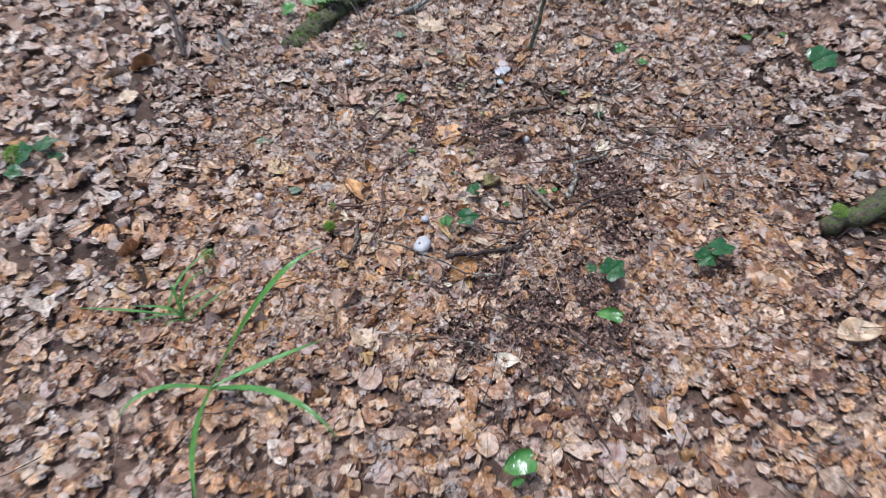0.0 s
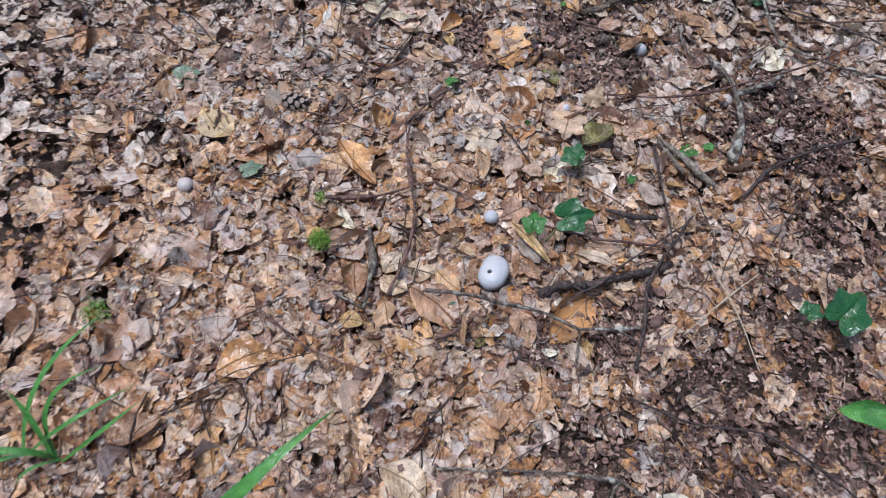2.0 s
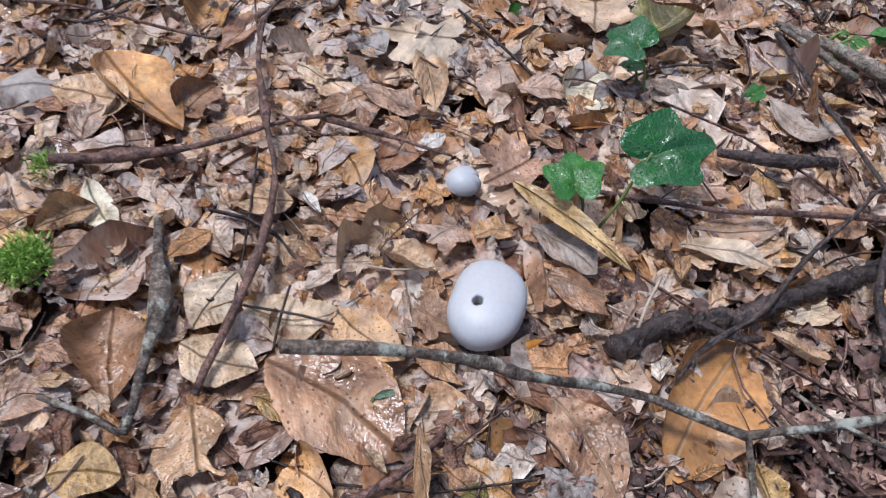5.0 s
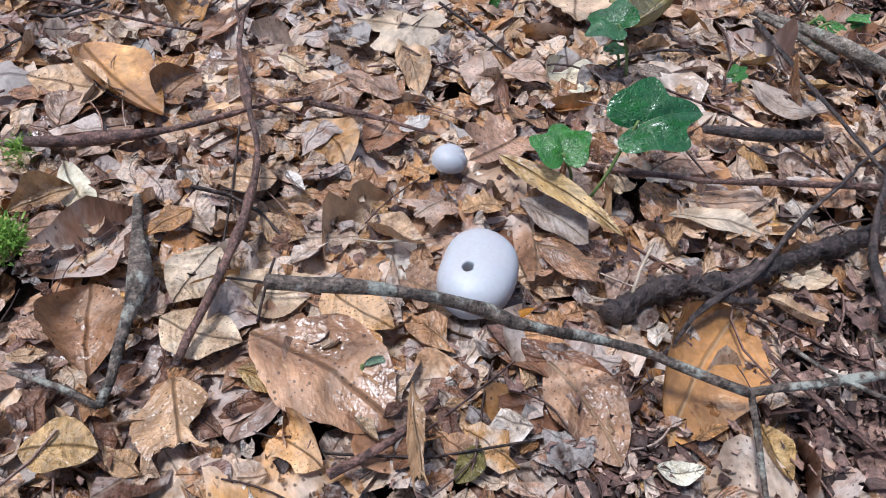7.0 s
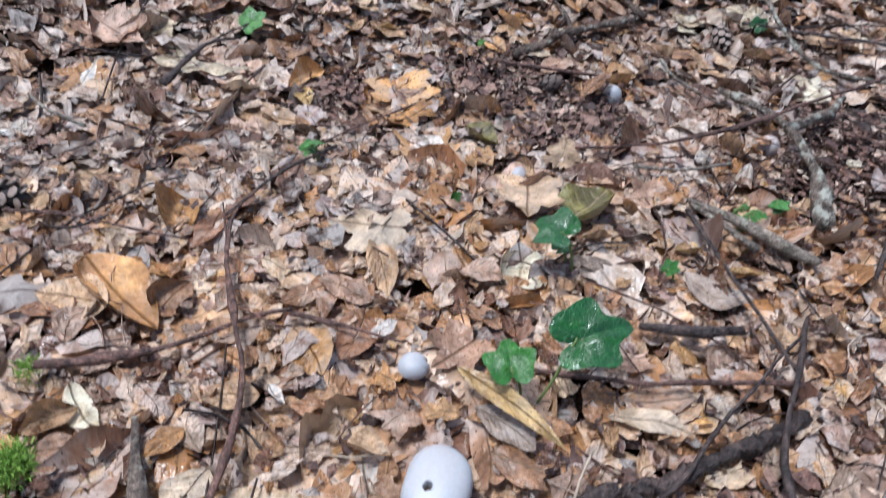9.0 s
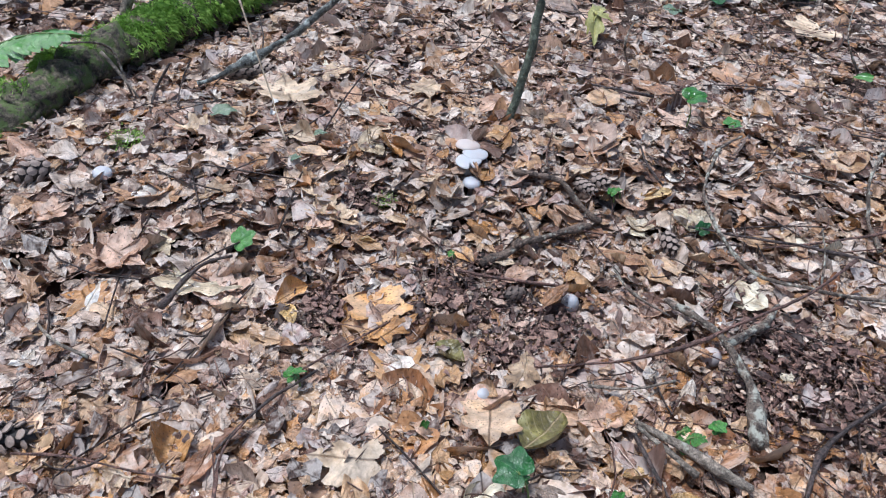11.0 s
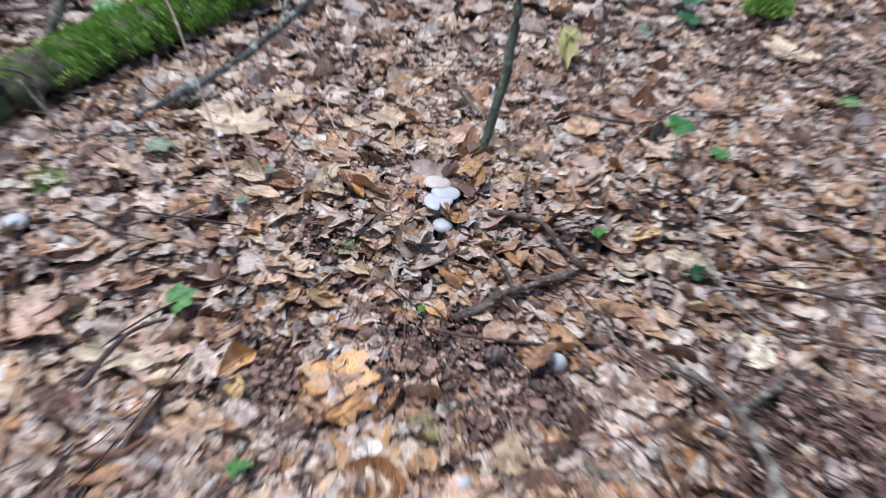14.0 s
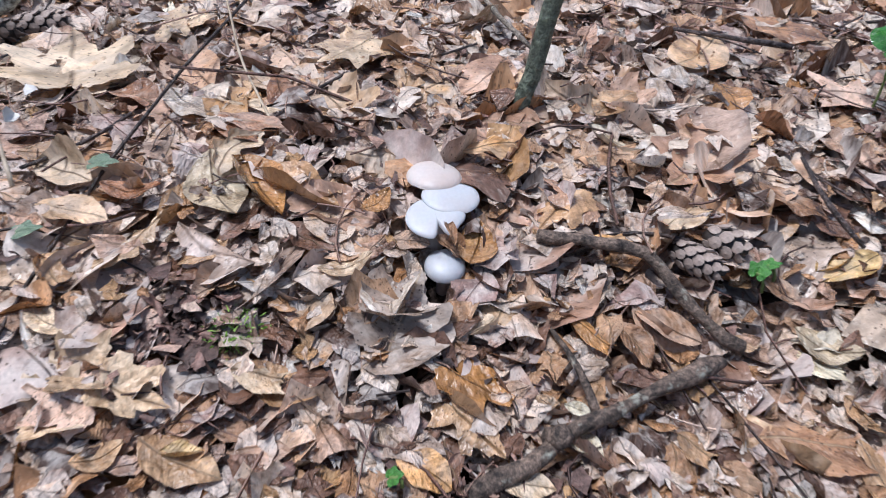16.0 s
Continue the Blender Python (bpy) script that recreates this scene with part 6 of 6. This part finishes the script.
sprig("ivy_plant", [((0.586, 2.211, 0.070), (0.628, 2.216, 0.079), 0.2, 1.0)], M_IVY_YOUNG, "bright green lobed leaf lying on the litter", "leaf", 5, None, 16)
sprig("ivy_plant", [((0.669, 2.206, 0.024), (0.700, 2.215, 0.028), 0.1, 0.9)], M_BRIGHT, "small bright green leaf", "leaf", 3, None, 17)
sprig("ivy_plant", [((0.954, 2.837, 0.040), (1.014, 2.882, 0.045), 0.1, 1.0), ((0.953, 2.782, 0.040), (1.011, 2.805, 0.045), -0.1, 1.0), ((0.927, 2.736, 0.019), (0.980, 2.775, 0.023), 0.1, 0.9)], M_IVY, "trailing ivy with several small leaves", "ivy", 5, None, 18)
sprig("ivy_plant", [((0.812, 2.706, 0.009), (0.856, 2.721, 0.011), 0.1, 1.0)], M_OLD, "grey green weathered ivy leaf", "ivy", 5, None, 22)
sprig("green_seedling", [((-0.077, 2.035, -0.007), (-0.048, 2.044, 0.009), 0.3, 1.0)], M_BRIGHT, "bright green oak like seedling leaf", "seedling", 5, None, 23)
sprig("green_seedling", [((-0.028, 1.814, -0.008), (-0.011, 1.823, -0.001), 0.3, 0.8), ((-0.025, 1.813, -0.000), (-0.006, 1.812, 0.003), -0.3, 0.6)], M_BRIGHT, "small bright green seedling", "seedling", 3, None, 24)
sprig("green_seedling", [((0.374, 1.690, -0.003), (0.380, 1.673, 0.004), 0.1, 1.0)], M_BRIGHT, "bright green seedling leaf beside a twig", "seedling", 5, None, 26)
sprig("green_seedling", [((0.422, 2.072, 0.003), (0.430, 2.079, 0.012), 0.2, 1.0), ((0.430, 2.078, 0.005), (0.444, 2.076, 0.009), -0.2, 0.8)], M_BRIGHT, "tiny bright green two leaved seedling", "seedling", 3, None, 27)
sprig("green_seedling", [((0.179, 1.997, -0.018), (0.188, 1.996, -0.012), 0.2, 1.0)], M_BRIGHT, "tiny green seedling leaf on litter", "seedling", 5, None, 29)
sprig("green_seedling", [((0.370, 1.683, -0.005), (0.385, 1.686, 0.000), 0.2, 0.9)], M_BRIGHT, "tiny bright green sprout", "seedling", 3, None, 30)
sprig("green_seedling", [((0.239, 1.620, 0.001), (0.253, 1.627, 0.008), 0.2, 0.8)], M_IVY_YOUNG, "small pale green sprout on a twig", "seedling", 3, None, 31)
sprig("ivy_plant", [((0.523, 1.999, -0.014), (0.540, 2.005, -0.002), 0.6, 1.0)], M_IVY, "dark green leaf standing behind a cone", "leaf", 3, None, 32)
sprig("ivy_plant", [((1.216, 2.242, 0.019), (1.312, 2.275, 0.046), 0.2, 1.0)], M_IVY, "green ivy leaf in the open litter", "ivy", 5, None, 33)
sprig("weathered_leaf", [((-0.459, 1.816, 0.003), (-0.419, 1.837, 0.004), 0.0, 1.0)], M_OLD, "grey green weathered leaf lying flat", "leaf", 5, None, 35, False)
sprig("weathered_leaf", [((-0.340, 1.640, 0.005), (-0.306, 1.655, 0.006), 0.0, 0.8)], M_OLD, "blue green weathered leaf lying flat", "leaf", 5, None, 36, False)
sprig("weathered_leaf", [((-0.102, 2.303, 0.027), (-0.062, 2.301, 0.034), 0.0, 0.9)], M_OLD, "grey green leaf under a straw stem", "leaf", 5, None, 37, False)
sprig("weathered_leaf", [((0.036, 2.217, 0.035), (0.056, 2.216, 0.037), 0.0, 0.8)], M_OLD, "pale green weathered leaf", "leaf", 5, None, 38, False)
sprig("weathered_leaf", [((-0.001, 2.164, 0.029), (0.017, 2.167, 0.032), 0.0, 0.8)], M_OLD, "faded green leaf on brown leaves", "leaf", 5, None, 39, False)
sprig("green_plant", [((-1.110, 1.718, 0.018), (-1.051, 1.743, 0.050), 0.2, 1.0), ((-1.068, 1.752, 0.018), (-1.001, 1.789, 0.040), -0.2, 0.9), ((-1.117, 1.675, 0.018), (-1.064, 1.656, 0.018), 0.2, 0.9), ((-1.025, 1.731, 0.008), (-0.986, 1.755, 0.008), 0.1, 0.8)], M_IVY, "low green plant with several lobed leaves", "plant", 5, None, 41)
sprig("green_plant", [((-0.481, 2.418, 0.021), (-0.433, 2.435, 0.044), 0.2, 1.0)], M_BRIGHT, "small bright green leaf beside moss", "plant", 5, None, 46)
sprig("green_plant", [((-0.181, 2.699, 0.052), (-0.143, 2.741, 0.062), 0.2, 0.9)], M_BRIGHT, "green plant leaf on a mossy log", "plant", 5, (-0.175, 2.733, 0.020), 47)
sprig("yellow_sapling", [((0.591, 2.586, 0.055), (0.571, 2.576, 0.014), 0.3, 0.5), ((0.591, 2.586, 0.055), (0.586, 2.531, 0.011), -0.2, 0.5), ((0.591, 2.586, 0.055), (0.632, 2.568, 0.045), 0.1, 0.5), ((0.591, 2.586, 0.055), (0.634, 2.634, 0.054), 0.1, 0.5)], M_YELLOW, "wilting yellow green seedling with drooping leaves", "seedling", 3, (0.623, 2.625, 0.004), 48)
blade_sprig("plantain_leaf", [((0.443, 1.255, 0.050), (0.528, 1.225, 0.055), 0.1, 1.1)], M_BRIGHT, "bright green oval leaf with wet shine", "leaf")
blade_sprig("green_seedling", [((0.216, 0.868, 0.050), (0.317, 0.887, 0.070), 0.2, 1.6), ((0.235, 0.846, 0.018), (0.262, 0.850, 0.040), 0.1, 1.4)], M_BRIGHT, "broad bright green leaf above the litter", "seedling")
blade_sprig("sprout", [((0.094, 1.732, -0.013), (0.099, 1.737, 0.007), 0.2, 1.2)], M_IVY_YOUNG, "small upright green blade", "leaf")
blade_sprig("green_leaf", [((1.032, 2.382, 0.011), (1.060, 2.342, 0.016), 0.2, 1.2)], M_BRIGHT, "narrow bright green leaf lying on litter", "leaf")
blade_sprig("green_leaf", [((1.158, 2.401, 0.009), (1.178, 2.372, 0.014), 0.2, 1.0)], M_BRIGHT, "narrow green leaf at a twig", "leaf")
blade_sprig("green_leaf", [((-0.040, 1.420, 0.012), (-0.024, 1.421, 0.014), 0.0, 0.7)], M_OLD, "faded green leaf scrap on wet brown leaf", "leaf")


def fern(base, tip, label):
    ob = tagged(new("fern_frond"), label, "fern")
    b, t = Vector(base), Vector(tip)
    part("stalk", tube([tuple(b), tuple(b.lerp(t, 0.5) + Vector((0, 0, 0.008))), tuple(t)], 0.0014, 0.0006, M_STEM, "stalk", 6, 0.05, 0, 0.006, 1), ob)
    d = (t - b).normalized()
    s = Vector((0, 0, 1)).cross(d).normalized()
    ln = (t - b).length
    for k in range(8):
        f = 0.12 + 0.85 * k / 8
        o = b.lerp(t, f) + Vector((0, 0, 0.008 * math.sin(math.pi * f)))
        for sg in (-1, 1):
            v, q, uv = leaf_blade("lance", 8, 5, np.random.default_rng(k * 2 + sg + 5), 0.4)
            e = o + (s * sg + d * 0.9 - Vector((0, 0, 0.55))).normalized() * ln * 0.42 * (1 - 0.75 * f + 0.12)
            set_leaf(mesh_np("leaflet", v, q, uv, M_BRIGHT), tuple(o), tuple(e), 0.1, ob, 1.7, "leaflet")
    return ob


fern((-0.400, 2.467, 0.064), (-0.277, 2.389, 0.109), "bright green fern frond tip beside a log")
fern((0.325, 1.672, -0.006), (0.356, 1.671, 0.000), "small fern leaf in the litter")
fern((0.332, 1.683, -0.007), (0.347, 1.684, -0.003), "tiny green fern sprig under a twig")


def grass_tuft(foot, blades, label):
    """blades: (middle, tip, width), each an arched ribbon of grass."""
    ob = tagged(new("grass_tuft"), label, "grass")
    f = Vector(foot)
    for k, (mid, tip, w) in enumerate(blades):
        p0, p1, p2 = f + Vector((0.004 * (k % 3 - 1), 0.003 * (k % 2), 0)), Vector(mid), Vector(tip)
        n = 14
        rows, uv = [], []
        for i in range(n):
            s = i / (n - 1)
            c = p0 * (1 - s) ** 2 + (p1 * 2 - (p0 + p2) * 0.5) * 2 * s * (1 - s) + p2 * s**2
            g = ((p1 * 2 - (p0 + p2) * 0.5) - p0) * (1 - s) + (p2 - (p1 * 2 - (p0 + p2) * 0.5)) * s
            sd = g.cross(Vector((0, 0, 1))).normalized()
            hw = w * 0.5 * min(1.0, 0.5 + 1.5 * s) * min(1.0, (1 - s) * 2.4 + 0.03)
            for a, dz in ((-1, 0.0), (0, -0.25), (1, 0.0)):
                rows.append(tuple(c + sd * hw * a + Vector((0, 0, dz * hw))))
                uv.append((s * 3, a * 0.2))
        q = [[i * 3 + j, i * 3 + j + 1, i * 3 + j + 4, i * 3 + j + 3] for i in range(n - 1) for j in range(2)]
        part("blade", mesh_np("blade", np.array(rows), np.array(q), np.array(uv), M_GRASS), ob)
    return ob


grass_tuft((-0.527, 1.223, -0.000), [((-0.546, 1.262, 0.050), (-0.571, 1.294, 0.080), 0.007), ((-0.526, 1.281, 0.060), (-0.453, 1.312, 0.100), 0.007), ((-0.464, 1.246, 0.050), (-0.414, 1.278, 0.070), 0.006),
                                ((-0.558, 1.227, 0.050), (-0.648, 1.226, 0.050), 0.008), ((-0.563, 1.230, 0.018), (-0.662, 1.194, 0.018), 0.006), ((-0.551, 1.212, 0.018), (-0.570, 1.193, 0.010), 0.004)], "green grass tuft with bent blades")
LONG_MID, LONG_TIP = (-0.262, 1.1, 0.32), (-0.155, 1.185, 0.355)
grass_tuft((-0.413, 1.030, 0.040), [(LONG_MID, LONG_TIP, 0.014), ((-0.364, 0.834, 0.220), (-0.303, 0.685, 0.300), 0.011), ((-0.523, 1.003, 0.080), (-0.580, 0.930, 0.080), 0.012),
                              ((-0.292, 1.087, 0.07), (-0.166, 1.121, 0.115), 0.012), ((-0.239, 0.980, 0.120), (-0.115, 0.895, 0.100), 0.014), ((-0.378, 1.024, 0.050), (-0.315, 1.021, 0.060), 0.006)], "tall green grass tuft with arching broad blades")
grass_tuft((-0.567, 1.236, -0.000), [((-0.546, 1.316, 0.050), (-0.467, 1.391, 0.080), 0.007), ((-0.645, 1.223, 0.040), (-0.785, 1.218, 0.050), 0.007), ((-0.509, 1.260, 0.040), (-0.429, 1.305, 0.050), 0.006)], "small thin grass tuft among leaves")


# ---- cones, a slug, chips ----
def scale_mesh(mat):
    """One rounded diamond scale, ridged down the middle, thick at the lip."""
    out = [(0, 0.0), (-0.42, 0.3), (-0.5, 0.62), (-0.26, 0.92), (0, 1.0), (0.26, 0.92), (0.5, 0.62), (0.42, 0.3)]
    top = [(x * 0.86, y, 0.02 + 0.1 * y * (1 - abs(x))) for x, y in out] + [(0, 0.6, 0.17)]
    low = [(x * 0.92, y * 0.96, z - 0.12) for x, y, z in top[:8]]
    n = 8
    faces = [(k, (k + 1) % n, n) for k in range(n)] + [(k, k + n + 1, (k + 1) % n + n + 1, (k + 1) % n) for k in range(n)]
    me = bpy.data.meshes.new("scale")
    me.from_pydata(top + low, [], faces)
    me.materials.append(mat)
    return me


SCALES = {}


def cone(at, length, radius, yaw, lean, label, mat=M_CONE, open_scales=0.5, seed=0):
    """A conifer cone: scales overlap in spirals on a core blackened for the shade in the gaps; lean dips its tip."""
    rng = np.random.default_rng(seed)
    ob = tagged(new("pine_cone"), label, "cone")
    ob.matrix_basis = Matrix.Translation(at) @ pose(0, 0, 0, 0, 90 + lean, yaw)
    girth = [(0.001, -length / 2), (radius * 0.6, -length * 0.44), (radius * 0.82, -length * 0.2), (radius * 0.8, length * 0.1), (radius * 0.55, length * 0.36), (0.001, length / 2)]
    core, _ = lathe(girth, 14, M_CORE, "core")
    part("core", core, ob)
    if mat.name not in SCALES:
        SCALES[mat.name] = scale_mesh(mat)
    size = radius * 0.8
    count = int(0.8 * length * 5.2 * radius / (size * size * 0.62))
    for k in range(count):
        f = (k + 0.5) / count
        z = (f - 0.5) * length * 0.96
        r = float(np.interp(z, [g[1] for g in girth], [g[0] for g in girth]))
        a = k * 2.39996
        lift = radians(10 + 26 * open_scales + rng.normal(0, 3))
        sz = size * (0.65 + 0.5 * math.sin(math.pi * min(0.95, 0.12 + 0.8 * f)))
        m = Matrix.Rotation(a, 4, "Z") @ Matrix.Translation((r * 0.94, 0, z - sz * 0.5)) @ Matrix(((0, 0, 1, 0), (1, 0, 0, 0), (0, 1, 0, 0), (0, 0, 0, 1))) @ Matrix.Rotation(lift, 4, "X") @ Matrix.Scale(sz, 4)
        part("scale", SCALES[mat.name], ob, "", m)
    return ob


cone((0.474, 1.984, -0.017), 0.032, 0.011, -75, 25, "grey brown pine cone with dark gaps between scales", M_CONE, 0.35, 1)
cone((0.392, 2.090, 0.006), 0.036, 0.0092, -45, 8, "closed grey brown cone beside a stick", M_CONE, 0.2, 2)
cone((0.243, 1.921, -0.024), 0.028, 0.009, 20, 0, "dark wet pine cone half sunk in litter", M_CONE_DARK, 0.3, 3)
cone((-0.315, 2.177, 0.020), 0.042, 0.015, 200, 10, "grey old pine cone in the leaves", M_CONE, 0.5, 4)
cone((0.583, 2.021, -0.013), 0.024, 0.009, -100, 20, "dark pine cone behind a twig", M_CONE_DARK, 0.5, 5)
cone((-0.268, 1.775, -0.003), 0.045, 0.014, -10, 0, "wet brown pine cone among beech leaves", M_CONE, 0.5, 6)
cone((-0.059, 2.442, 0.019), 0.046, 0.012, 5, 0, "long dark spruce cone under a branch", M_CONE_DARK, 0.2, 7)
cone((-0.027, 2.469, 0.012), 0.045, 0.011, 5, 0, "slender brown cone below a propped branch", M_CONE, 0.15, 9)
cone((0.417, 2.101, 0.006), 0.03, 0.011, -40, 5, "small grey cone behind another cone", M_CONE, 0.2, 8)

# a small orange slug at the foot of the large mushroom
scrap = new("orange_scrap", lathe([(0.0003, -0.011), (0.0022, -0.009), (0.0032, -0.002), (0.003, 0.005), (0.0018, 0.01), (0.0003, 0.0115)], 12, M_SLUG, "orange_scrap")[0])
scrap.matrix_basis = Matrix.Translation((0.045, 1.447, -0.003)) @ pose(0, 0, 0, 0, 90, 10)
tagged(scrap, "small orange slug beside a mushroom foot", "leaf scrap")


def chip(at, size, label, seed, mat=M_SHELL):
    v, q, uv = leaf_blade("round", 7, 5, np.random.default_rng(seed), 1.2)
    top = v * size
    both = np.concatenate([top, top - np.array([0, 0, size * 0.04])])
    ob = tagged(new("pale_chip", mesh_np("pale_chip", both, np.concatenate([q, q[:, ::-1] + len(v)]), np.concatenate([uv, uv]), mat)), label, "chip")
    ob.location = at
    ob.rotation_euler = (0.2, 0.1, seed * 1.3)
    return ob


chip((-0.020, 2.277, 0.034), 0.013, "white shell like chip with a dark spot", 1)
chip((0.367, 2.559, 0.019), 0.012, "small white chip of bark", 2)
chip((0.456, 1.821, -0.002), 0.008, "white lichen flake on a branch", 3)
chip((-0.014, 2.325, 0.033), 0.011, "pale narrow bark chip", 4)
